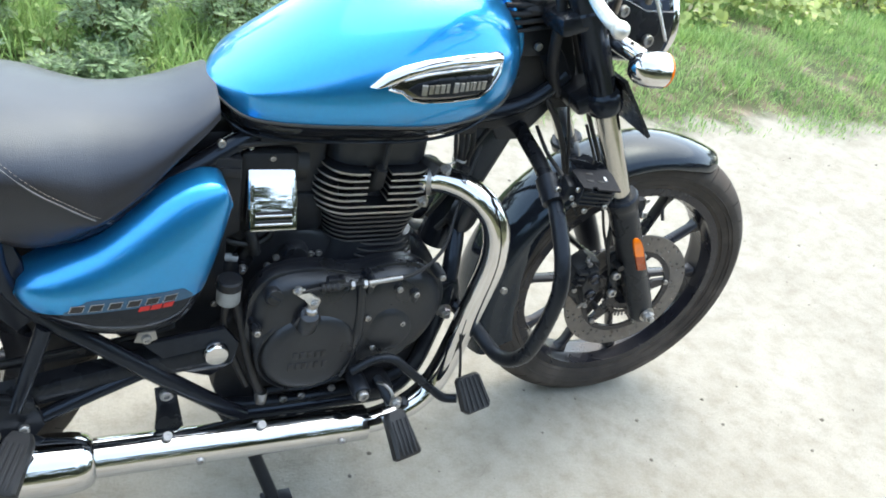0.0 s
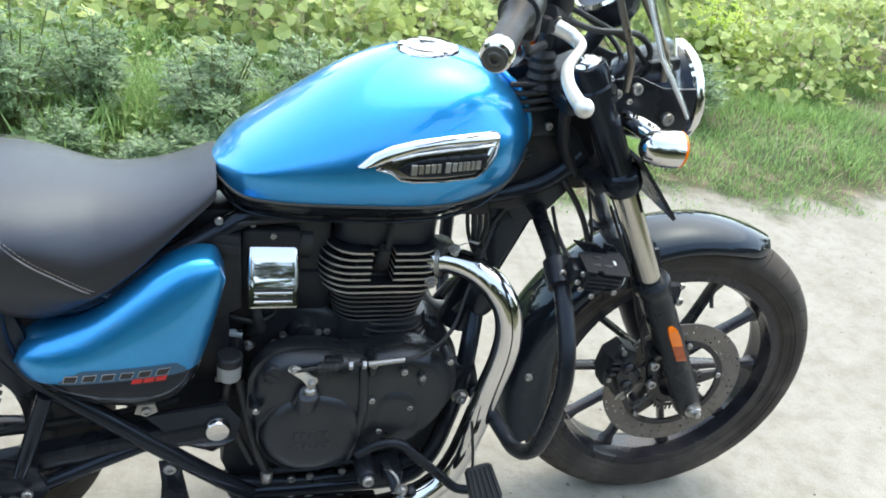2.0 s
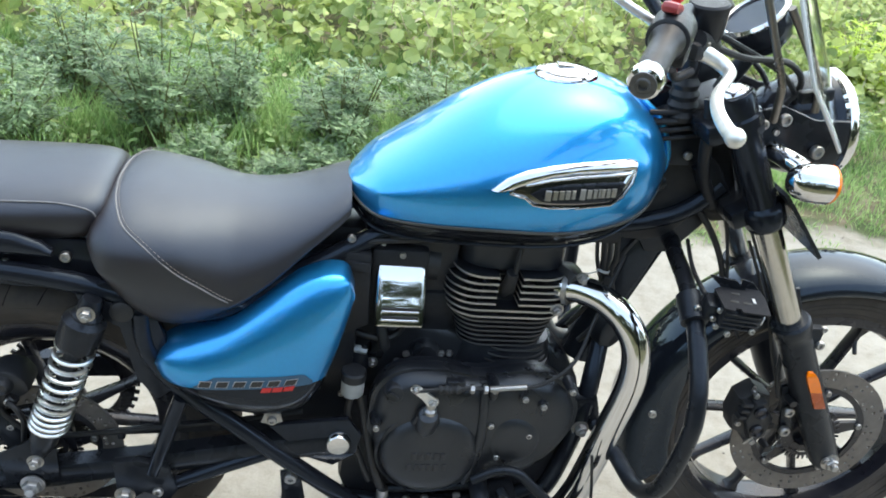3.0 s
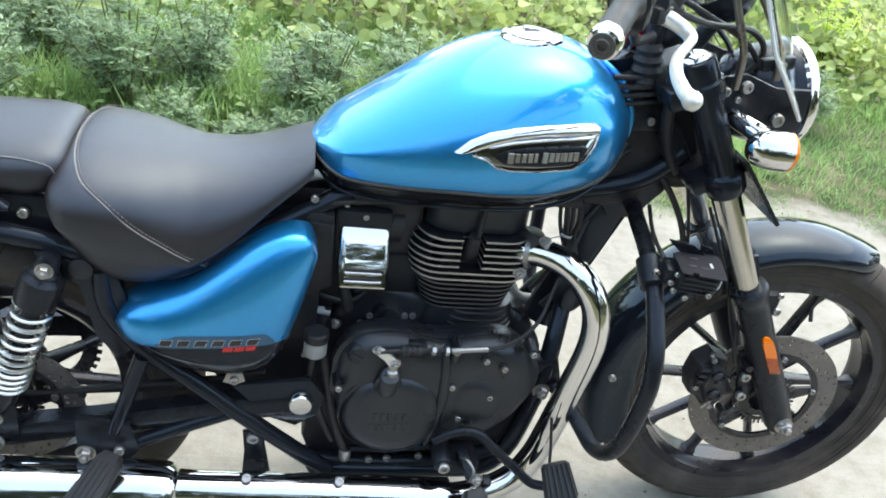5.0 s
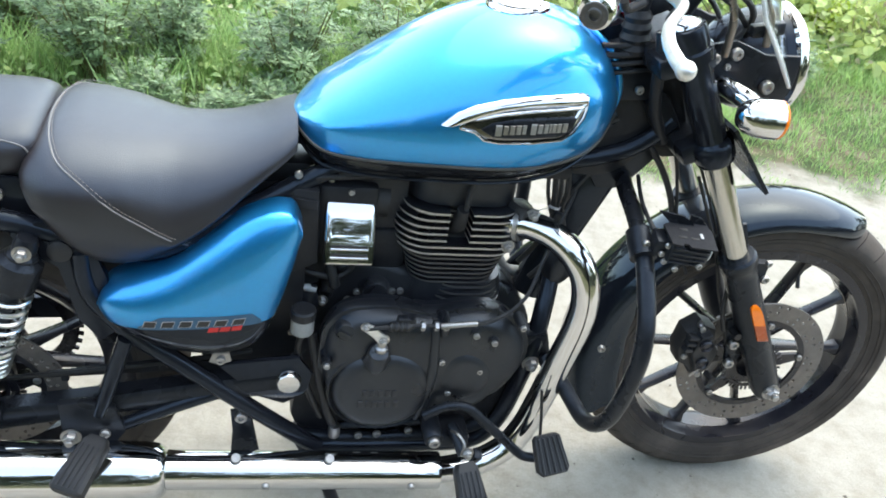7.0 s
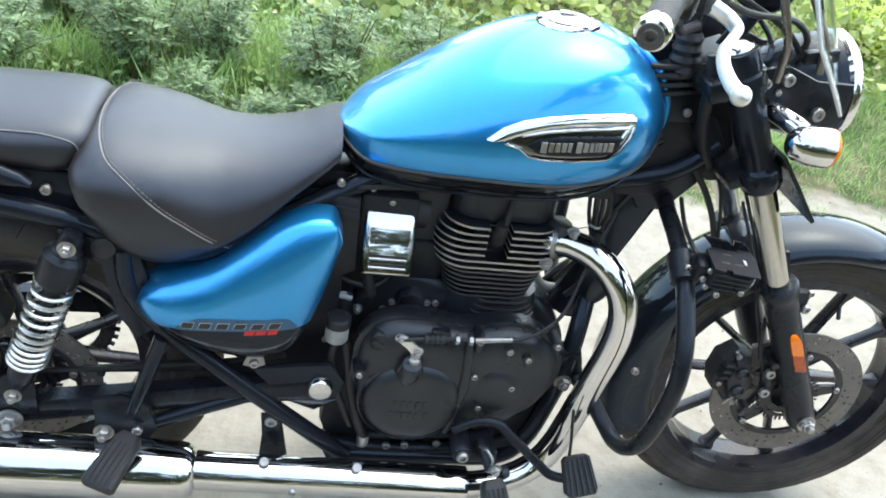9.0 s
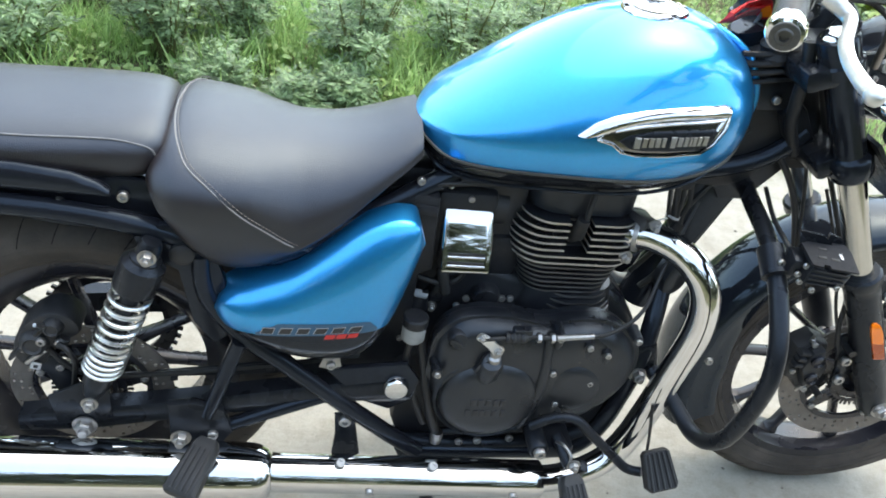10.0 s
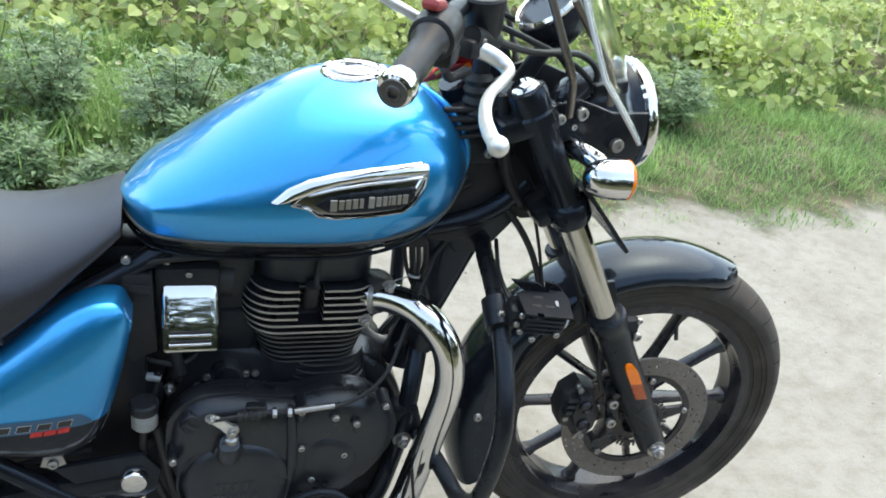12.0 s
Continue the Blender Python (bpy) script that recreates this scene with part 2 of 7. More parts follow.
def ground_material():
    """Pale trodden earth of the lane, passing into soil and grass beyond an uneven edge."""
    m = bpy.data.materials.new("earth")
    m.use_nodes = True
    n, lk = m.node_tree.nodes, m.node_tree.links
    b = n["Principled BSDF"]
    tc = n.new("ShaderNodeTexCoord")

    def tex(scale, detail=6, rough=0.6):
        t = n.new("ShaderNodeTexNoise")
        t.inputs["Scale"].default_value, t.inputs["Detail"].default_value, t.inputs["Roughness"].default_value = scale, detail, rough
        lk.new(tc.outputs["Object"], t.inputs["Vector"])
        return t.outputs["Fac"]

    def ramp(fac, stops):
        r = n.new("ShaderNodeValToRGB")
        e = r.color_ramp.elements
        e[0].position, e[0].color = stops[0][0], (*stops[0][1], 1)
        e[1].position, e[1].color = stops[-1][0], (*stops[-1][1], 1)
        for p, c in stops[1:-1]:
            k = e.new(p)
            k.color = (*c, 1)
        lk.new(fac, r.inputs["Fac"])
        return r.outputs["Color"]

    def mix(fac, a, bb, mode="MIX"):
        x = n.new("ShaderNodeMix")
        x.data_type, x.blend_type = "RGBA", mode
        if isinstance(fac, float):
            x.inputs["Factor"].default_value = fac
        else:
            lk.new(fac, x.inputs["Factor"])
        lk.new(a, x.inputs["A"])
        lk.new(bb, x.inputs["B"])
        return x.outputs["Result"]

    lane = ramp(tex(2.2, 8), [(0.25, (0.285, 0.264, 0.226)), (0.5, (0.330, 0.311, 0.270)), (0.75, (0.365, 0.347, 0.305))])
    lane = mix(0.5, lane, ramp(tex(17, 8, 0.7), [(0.32, (0.60, 0.58, 0.54)), (0.52, (0.96, 0.96, 0.95)), (0.68, (1.08, 1.08, 1.08))]), "MULTIPLY")
    lane = mix(0.22, lane, ramp(tex(4.2, 7, 0.65), [(0.36, (0.74, 0.72, 0.68)), (0.58, (1.03, 1.03, 1.03))]), "MULTIPLY")
    lane = mix(0.3, lane, ramp(tex(190, 3), [(0.3, (0.66, 0.64, 0.62)), (0.62, (1, 1, 1))]), "MULTIPLY")
    soil = ramp(tex(7, 8), [(0.3, (0.04, 0.065, 0.024)), (0.47, (0.075, 0.09, 0.04)), (0.58, (0.14, 0.115, 0.075)), (0.72, (0.27, 0.22, 0.165))])
    sep = n.new("ShaderNodeSeparateXYZ")
    lk.new(tc.outputs["Object"], sep.inputs[0])
    e1 = n.new("ShaderNodeMath")
    e1.operation = "MULTIPLY_ADD"
    lk.new(tex(2.6, 7, 0.65), e1.inputs[0])
    e1.inputs[1].default_value = 0.9
    lk.new(sep.outputs["Y"], e1.inputs[2])
    edge = n.new("ShaderNodeMapRange")
    edge.inputs["From Min"].default_value, edge.inputs["From Max"].default_value = 1.78, 1.93
    lk.new(e1.outputs[0], edge.inputs["Value"])
    near = n.new("ShaderNodeMath")
    near.operation = "MULTIPLY_ADD"
    lk.new(sep.outputs["Y"], near.inputs[0])
    near.inputs[1].default_value = -1
    lk.new(tex(0.9, 5), near.inputs[2])
    back = n.new("ShaderNodeMapRange")
    back.inputs["From Min"].default_value, back.inputs["From Max"].default_value = 1.85, 2.1
    lk.new(near.outputs[0], back.inputs["Value"])
    both = n.new("ShaderNodeMath")
    both.operation = "MAXIMUM"
    lk.new(edge.outputs[0], both.inputs[0])
    lk.new(back.outputs[0], both.inputs[1])
    lk.new(mix(both.outputs[0], lane, soil), b.inputs["Base Color"])
    b.inputs["Roughness"].default_value = 0.85
    b.inputs["Specular IOR Level"].default_value = 0.2
    bp = n.new("ShaderNodeBump")
    bp.inputs["Strength"].default_value, bp.inputs["Distance"].default_value = 0.6, 0.006
    lk.new(tex(60, 8, 0.7), bp.inputs["Height"])
    lk.new(bp.outputs["Normal"], b.inputs["Normal"])
    return m


M_GROUND = ground_material()


# ---------------------------------------------------------------- mesh tools
def finish(bm, angle=38):
    bmesh.ops.recalc_face_normals(bm, faces=bm.faces)
    for f in bm.faces:
        f.smooth = True
    lim = radians(angle)
    for e in bm.edges:
        if len(e.link_faces) == 2 and e.calc_face_angle(0) > lim:
            e.smooth = False


def part(name, bm, mat, parent=None, label="", angle=38):
    """Link a bmesh as one mesh object under a thing or a part."""
    finish(bm, angle)
    me = bpy.data.meshes.new(name)
    bm.to_mesh(me)
    bm.free()
    me.materials.append(mat)
    ob = new(name, me)
    ob.parent = parent
    if label:
        tagged(ob, label)
    return ob


def V(*a):
    return Vector(a)


def spline(pts, per=8):
    """A smooth curve through the points."""
    pts = [Vector(p) for p in pts]
    out = []
    for i in range(len(pts) - 1):
        p0, p1, p2, p3 = pts[max(i - 1, 0)], pts[i], pts[i + 1], pts[min(i + 2, len(pts) - 1)]
        for k in range(per):
            t = k / per
            out.append(0.5 * ((2 * p1) + (p2 - p0) * t + (2 * p0 - 5 * p1 + 4 * p2 - p3) * t * t + (3 * p1 - p0 - 3 * p2 + p3) * t ** 3))
    out.append(pts[-1])
    return out


def loft(rings, bm=None, caps=True, closed=True):
    bm = bm or bmesh.new()
    vs = [[bm.verts.new(p) for p in r] for r in rings]
    n = len(vs[0])
    for a, b in zip(vs, vs[1:]):
        for i in range(n if closed else n - 1):
            bm.faces.new((a[i], a[(i + 1) % n], b[(i + 1) % n], b[i]))
    if caps and closed:
        bm.faces.new(vs[0])
        bm.faces.new(vs[-1])
    return bm


def tube(pts, r, n=14, bm=None, smooth=0, caps=True, squash=1.0):
    """A round bar along points; r is one radius or a list."""
    pts = spline(pts, smooth) if smooth else [Vector(p) for p in pts]
    rs = r if isinstance(r, (list, tuple)) else [r] * len(pts)
    if len(rs) != len(pts):
        k = len(rs) - 1
        rs = [rs[min(int(i / (len(pts) - 1) * k), k - 1)] * (1 - (i / (len(pts) - 1) * k - min(int(i / (len(pts) - 1) * k), k - 1)))
              + rs[min(int(i / (len(pts) - 1) * k), k - 1) + 1] * (i / (len(pts) - 1) * k - min(int(i / (len(pts) - 1) * k), k - 1)) for i in range(len(pts))]
    rings = []
    d0 = (pts[1] - pts[0]).normalized()
    u = d0.orthogonal().normalized() if abs(d0.y) > 0.9 else d0.cross(V(0, 1, 0)).normalized()
    for i, p in enumerate(pts):
        d = (pts[min(i + 1, len(pts) - 1)] - pts[max(i - 1, 0)]).normalized()
        u = (u - d * u.dot(d)).normalized()
        v = d.cross(u)
        rings.append([p + (u * math.cos(a) + v * math.sin(a) * squash) * rs[i] for a in (2 * math.pi * k / n for k in range(n))])
    return loft(rings, bm, caps)


def lathe(profile, centre, axis, n=32, bm=None, caps=True):
    """Turn (radius, height) pairs about an axis through centre."""
    axis = Vector(axis).normalized()
    u = axis.orthogonal().normalized()
    v = axis.cross(u)
    c = Vector(centre)
    rings = [[c + axis * h + (u * math.cos(a) + v * math.sin(a)) * max(r, 1e-5) for a in (2 * math.pi * k / n for k in range(n))] for r, h in profile]
    return loft(rings, bm, caps)


def ring(profile, centre, axis, n=48, bm=None):
    """A closed section turned about an axis."""
    axis = Vector(axis).normalized()
    u = axis.orthogonal().normalized()
    v = axis.cross(u)
    c = Vector(centre)
    bm = bm or bmesh.new()
    rows = [[bm.verts.new(c + axis * h + (u * math.cos(2 * math.pi * k / n) + v * math.sin(2 * math.pi * k / n)) * r) for r, h in profile] for k in range(n)]
    q = len(profile)
    for k in range(n):
        a, b = rows[k], rows[(k + 1) % n]
        for i in range(q):
            bm.faces.new((a[i], b[i], b[(i + 1) % q], a[(i + 1) % q]))
    return bm


def prism(outline, y0, y1, bevel=0.002, bm=None, seg=2):
    """An (x, z) outline given depth between two y."""
    own = bmesh.new()
    a = [own.verts.new((x, y0, z)) for x, z in outline]
    b = [own.verts.new((x, y1, z)) for x, z in outline]
    own.faces.new(a)
    own.faces.new(b)
    for i in range(len(a)):
        j = (i + 1) % len(a)
        own.faces.new((a[i], a[j], b[j], b[i]))
    bmesh.ops.recalc_face_normals(own, faces=own.faces)
    if bevel:
        rim = [e for e in own.edges if abs(e.verts[0].co.y - e.verts[1].co.y) < 1e-6]
        bmesh.ops.bevel(own, geom=rim, offset=bevel, segments=seg, affect="EDGES", profile=0.5)
    return join(bm, own)


def join(bm, own):
    if bm is None:
        return own
    me = bpy.data.meshes.new("tmp")
    own.to_mesh(me)
    own.free()
    bm.from_mesh(me)
    bpy.data.meshes.remove(me)
    return bm


def box(c, s, bevel=0.003, turn=None, bm=None, seg=2):
    own = bmesh.new()
    bmesh.ops.create_cube(own, size=1)
    bmesh.ops.scale(own, vec=s, verts=own.verts)
    if bevel:
        bmesh.ops.bevel(own, geom=own.edges[:], offset=bevel, segments=seg, affect="EDGES", profile=0.5)
    m = Matrix.Translation(c) @ (turn if turn else Matrix())
    bmesh.ops.transform(own, matrix=m, verts=own.verts)
    return join(bm, own)


def round_outline(pts, per=6):
    """A closed smooth outline through (x, z) points."""
    n = len(pts)
    out = []
    for i in range(n):
        p0, p1, p2, p3 = (Vector(pts[(i + k) % n]) for k in (-1, 0, 1, 2))
        for k in range(per):
            t = k / per
            out.append(tuple(0.5 * ((2 * p1) + (p2 - p0) * t + (2 * p0 - 5 * p1 + 4 * p2 - p3) * t * t + (3 * p1 - p0 - 3 * p2 + p3) * t ** 3)))
    return out


def dome(outline, y_edge, y_top, y_back, centre=None, steps=7, full=2.2, bm=None):
    """A cushion-like cover: an (x, z) outline that swells from y_edge to y_top, closed at y_back."""
    cx = sum(p[0] for p in outline) / len(outline) if centre is None else centre[0]
    cz = sum(p[1] for p in outline) / len(outline) if centre is None else centre[1]
    rings = [[V(x, y_back, z) for x, z in outline]]
    for k in range(steps + 1):
        s = 1 - k / steps * 0.96
        h = (1 - s ** full) ** (1 / full)
        rings.append([V(cx + (x - cx) * s, y_edge + (y_top - y_edge) * h, cz + (z - cz) * s) for x, z in outline])
    return loft(rings, bm)


def circle_pts(cx, cz, r, n=32, a0=0.0):
    return [(cx + r * math.cos(a0 + 2 * math.pi * k / n), cz + r * math.sin(a0 + 2 * math.pi * k / n)) for k in range(n)]


def lerp_table(table, x):
    """Smooth reading of a table of (x, value, value, ...)."""
    t = sorted(table)
    if x <= t[0][0]:
        return t[0][1:]
    if x >= t[-1][0]:
        return t[-1][1:]
    for i in range(len(t) - 1):
        if t[i][0] <= x <= t[i + 1][0]:
            a, b = t[i], t[i + 1]
            p, q = t[max(i - 1, 0)], t[min(i + 2, len(t) - 1)]
            h = b[0] - a[0]
            s = (x - a[0]) / h
            out = []
            for k in range(1, len(a)):
                m0 = (b[k] - p[k]) / (b[0] - p[0]) * h
                m1 = (q[k] - a[k]) / (q[0] - a[0]) * h
                out.append((2 * s ** 3 - 3 * s * s + 1) * a[k] + (s ** 3 - 2 * s * s + s) * m0 + (3 * s * s - 2 * s ** 3) * b[k] + (s ** 3 - s * s) * m1)
            return out


def flow_table(table, x):
    """Reading of a table of (x, value, ...) by natural cubic curves, so that polished forms stay fair."""
    t = np.array(sorted(table), float)
    xs, n = t[:, 0], len(t)
    h = np.diff(xs)
    a = np.zeros((n, n))
    a[0, 0] = a[-1, -1] = 1
    r = np.zeros((n, t.shape[1] - 1))
    for i in range(1, n - 1):
        a[i, i - 1], a[i, i], a[i, i + 1] = h[i - 1], 2 * (h[i - 1] + h[i]), h[i]
        r[i] = 6 * ((t[i + 1, 1:] - t[i, 1:]) / h[i] - (t[i, 1:] - t[i - 1, 1:]) / h[i - 1])
    m = np.linalg.solve(a, r)
    x = min(max(x, xs[0]), xs[-1])
    i = min(max(int(np.searchsorted(xs, x)) - 1, 0), n - 2)
    p, q, k = xs[i + 1] - x, x - xs[i], h[i]
    v = (m[i] * p ** 3 + m[i + 1] * q ** 3) / (6 * k) + (t[i, 1:] / k - m[i] * k / 6) * p + (t[i + 1, 1:] / k - m[i + 1] * k / 6) * q
    return [float(c) for c in v]


# ---------------------------------------------------------------- ground
def lane_height(x, y):
    bank = 0.045 * min(max((y - 1.2) / 0.6, 0), 1)
    slope = 0.022 * max(-1.6, min(0.0, x + 0.3))
    return slope + bank + 0.012 * noise.noise(V(x * 1.3, y * 1.3, 0)) * min(1, max(0, abs(y) - 0.3)) + 0.02 * noise.noise(V(x * 3, y * 3, 5)) * (bank / 0.045)


def build_ground():
    xs = np.concatenate([-np.geomspace(400, 3.2, 14), np.linspace(-3, 6, 91), np.geomspace(6.3, 400, 14)])
    ys = np.concatenate([-np.geomspace(400, 2.6, 14), np.linspace(-2.4, 7, 95), np.geomspace(7.3, 400, 14)])
    verts = [(x, y, lane_height(x, y)) for y in ys for x in xs]
    n = len(xs)
    faces = [(j * n + i, j * n + i + 1, (j + 1) * n + i + 1, (j + 1) * n + i) for j in range(len(ys) - 1) for i in range(n - 1)]
    me = bpy.data.meshes.new("ground")
    me.from_pydata(verts, [], faces)
    for p in me.polygons:
        p.use_smooth = True
    me.materials.append(M_GROUND)
    return tagged(new("ground", me), "pale trodden earth lane with a grassy verge", "ground", kind="structure")


build_ground()

# ---------------------------------------------------------------- motorcycle
bike = tagged(new("motorcycle"), "blue and black cruiser motorcycle parked upright on an earth lane", "motorcycle")

bolt_bm = lathe([(0.0065, 0), (0.0065, 0.0045), (0.0055, 0.0058), (0.0030, 0.0058), (0.0030, 0.003)], (0, 0, 0), (0, -1, 0), 12)
finish(bolt_bm)
BOLT = bpy.data.meshes.new("bolt")
bolt_bm.to_mesh(BOLT)
bolt_bm.free()
BOLT.materials.append(M_STEEL)
hex_bm = lathe([(0.0105, 0), (0.0105, 0.0015)], (0, 0, 0), (0, -1, 0), 20)
lathe([(0.0075, 0.001), (0.0075, 0.007), (0.0066, 0.008)], (0, 0, 0), (0, -1, 0), 6, hex_bm)
lathe([(0.0042, 0.007), (0.0042, 0.012), (0.0035, 0.0128)], (0, 0, 0), (0, -1, 0), 10, hex_bm)
finish(hex_bm)
NUT = bpy.data.meshes.new("nut")
hex_bm.to_mesh(NUT)
hex_bm.free()
NUT.materials.append(M_STEEL)


def bolt(parent, x, y, z, size=1.0, nut=False, turn=(0, 0, 0)):
    o = new("nut" if nut else "bolt", NUT if nut else BOLT)
    o.parent = parent
    o.matrix_basis = pose(x, y, z, *turn) @ Matrix.Diagonal((size, size, size, 1))
    return o


# fuel tank ------------------------------------------------------
# x, half width, height of the widest line, top, height of the colour break, bottom
TANK = [(-0.938, 0.064, 0.785, 0.799, 0.768, 0.748), (-0.900, 0.094, 0.795, 0.820, 0.764, 0.736), (-0.830, 0.131, 0.810, 0.870, 0.767, 0.730), (-0.720, 0.162, 0.829, 0.945, 0.778, 0.736),
        (-0.600, 0.165, 0.846, 0.982, 0.781, 0.742), (-0.520, 0.152, 0.857, 0.969, 0.799, 0.765), (-0.470, 0.110, 0.857, 0.935, 0.820, 0.796), (-0.440, 0.058, 0.858, 0.890, 0.842, 0.828)]
UP, LOW = 2.08, 2.2


@functools.lru_cache(maxsize=4096)
def tank_at(x):
    """Half width, widest line, top, colour break and bottom at x, rounded off at the tail."""
    v = flow_table(TANK, x)
    u = max(0.0, (-0.880 - x) / 0.052)
    k = math.sqrt(max(0.004, 1 - u * u))
    return (v[0] * k, *(0.784 + (z - 0.784) * k for z in v[1:]))


def tank_y(x, z, out=0.0):
    w, m, t, c, b = tank_at(round(x, 5))
    if z >= m:
        s = min((z - m) / (t - m), 1)
        return -(w * (1 - s ** UP) ** (1 / UP)) - out
    s = min((m - z) / (m - b) * 0.8, 1)
    return -(w * (1 - s ** LOW) ** (1 / LOW)) - out


def band_z(x):
    return tank_at(round(x, 5))[3]


def tank_section(x, lower, out=0.0):
    """Half an outline from the band line up over the top, or from the band line down to the edge."""
    w, m, t, zb, b = tank_at(round(x, 5))
    if lower:
        zs = [zb + (b - zb) * k / 6 for k in range(7)]
        half = [(tank_y(x, z, out), z) for z in zs] + [(tank_y(x, b, out) * 0.75, b - 0.002)]
    else:
        half = [(tank_y(x, zb + (m - zb) * k / 5), zb + (m - zb) * k / 5) for k in range(5)]
        for k in range(17):
            a = math.pi / 2 * k / 16
            half.append((-w * math.cos(a) ** (2 / UP), m + (t - m) * math.sin(a) ** (2 / UP)))
    return half


def tank_xs():
    a, b = -0.932, TANK[-1][0]
    return [a + (b - a) * (0.5 - 0.5 * math.cos(math.pi * k / 56)) for k in range(57)]


def build_tank():
    rings = []
    for x in tank_xs():
        h = tank_section(x, False)
        rings.append([V(x, y, z) for y, z in h] + [V(x, -y, z) for y, z in reversed(h[:-1])])
    tank = part("fuel_tank", loft(rings), M_BLUE, bike, "metallic blue fuel tank with a deep gloss", angle=60)
    rings = []
    for x in tank_xs():
        h = tank_section(x, True, 0.0006)
        rings.append([V(x, y, z) for y, z in reversed(h)][::-1] + [V(x, -y, z) for y, z in reversed(h)])
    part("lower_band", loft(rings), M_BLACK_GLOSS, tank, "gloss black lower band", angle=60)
    for s in (-1, 1):
        pts = [V(x, -s * tank_y(x, band_z(x), 0.0012) if s > 0 else tank_y(x, band_z(x), 0.0012), band_z(x)) for x in tank_xs()[2:-2]]
        part("pinstripe", tube(pts, 0.0026, 8), M_STRIPE, tank)
    # seam flange under the tank
    pts = [V(x, tank_y(x, tank_at(round(x, 5))[4], 0.004), tank_at(round(x, 5))[4] - 0.004) for x in tank_xs()[1:-1]]
    part("bottom_seam", tube(pts, 0.003, 8), M_BLACK_GLOSS, tank)
    # pressed rim round the front of the tank
    rim = [(-0.520, 0.966), (-0.497, 0.957), (-0.476, 0.941), (-0.458, 0.916), (-0.446, 0.890), (-0.443, 0.866), (-0.448, 0.842)]
    part("front_rim", tube([V(x, -0.058 + 0.03 * max(0, (z - 0.95) / 0.012), z) for x, z in rim], 0.0055, 10, smooth=4), M_BLUE, tank, "pressed blue rim")
    # filler cap
    cx, cz = -0.612, 0.974
    part("filler_ring", lathe([(0.049, -0.012), (0.049, 0.002), (0.046, 0.006), (0.040, 0.007), (0.036, 0.004)], (cx, 0, cz), (-0.08, 0, 1), 40), M_CHROME, tank, "chrome filler ring")
    cap = part("filler_cap", lathe([(0.037, 0.002), (0.036, 0.009), (0.030, 0.013), (0.012, 0.015), (0.0, 0.015)], (cx, 0, cz), (-0.08, 0, 1), 40), M_CHROME, tank, "chrome filler cap with a key flap")
    part("key_flap", box((cx - 0.004, 0, cz + 0.0155), (0.026, 0.018, 0.005), 0.002), M_CHROME, tank)
    # badge: a chrome spear with a dark panel
    def on_tank(outline, out, depth, mat, name, label="", bulge=0.0):
        bm = bmesh.new()
        cx0 = sum(p[0] for p in outline) / len(outline)
        cz0 = sum(p[1] for p in outline) / len(outline)
        rings = []
        for s, o in ((1.0, 0.0), (1.0, depth * 0.6), (0.985, depth * 0.9), (0.95, depth), (0.7, depth + bulge * 0.7), (0.05, depth + bulge)):
            rings.append([V(cx0 + (x - cx0) * s, tank_y(cx0 + (x - cx0) * s, cz0 + (z - cz0) * s, out + o), cz0 + (z - cz0) * s) for x, z in outline])
        loft(rings, bm)
        return part(name, bm, mat, tank, label)

    upper = [(-0.737, 0.846), (-0.716, 0.865), (-0.690, 0.878), (-0.655, 0.888), (-0.610, 0.896), (-0.570, 0.901), (-0.540, 0.904), (-0.530, 0.901)]
    lower = [(-0.530, 0.889), (-0.545, 0.888), (-0.580, 0.886), (-0.620, 0.881), (-0.655, 0.873), (-0.682, 0.863), (-0.702, 0.853), (-0.720, 0.847)]

    def blade(top, bottom, out, mat, name, label=""):
        """A polished ridge between an upper and a lower line on the tank."""
        bm = bmesh.new()
        rings = []
        for (x0, z0), (x1, z1) in zip(top, bottom):
            row = []
            for k in range(7):
                s = k / 6
                x, z = x0 + (x1 - x0) * s, z0 + (z1 - z0) * s
                row.append(V(x, tank_y(x, z, out * math.sin(math.pi * (0.08 + 0.84 * s)) ** 0.6), z))
            rings.append(row + [V(p.x, p.y + 0.012, p.z) for p in reversed(row)])
        return part(name, loft(rings, bm), mat, tank, label)

    blade(upper, lower[::-1], 0.007, M_CHROME, "badge", "polished chrome tank badge")
    blade([(x, z - 0.0155) for x, z in upper[2:]], [(x, z - 0.0215) for x, z in upper[2:]], 0.005, M_CHROME, "badge_ridge", "chrome ridge along the badge")
    blade([(-0.532, 0.903), (-0.529, 0.895), (-0.531, 0.886), (-0.538, 0.874), (-0.545, 0.862)], [(-0.543, 0.902), (-0.540, 0.894), (-0.542, 0.884), (-0.548, 0.872), (-0.551, 0.862)], 0.005, M_CHROME, "badge_end")
    panel = [(-0.684, 0.846), (-0.670, 0.856), (-0.640, 0.864), (-0.600, 0.869), (-0.553, 0.873), (-0.546, 0.870), (-0.549, 0.858), (-0.560, 0.847), (-0.572, 0.842), (-0.610, 0.838), (-0.645, 0.836), (-0.667, 0.837)]
    cx0 = sum(p[0] for p in panel) / len(panel)
    cz0 = sum(p[1] for p in panel) / len(panel)
    frame_line = [(-0.712, 0.846), (-0.692, 0.864), (-0.655, 0.877), (-0.600, 0.886), (-0.545, 0.892), (-0.531, 0.889), (-0.534, 0.872), (-0.546, 0.851), (-0.562, 0.838), (-0.610, 0.831), (-0.655, 0.829), (-0.676, 0.832), (-0.690, 0.842)]
    on_tank(frame_line, -0.001, 0.0030, M_BADGE, "badge_base", "chrome badge base, dark reflections in its colour")
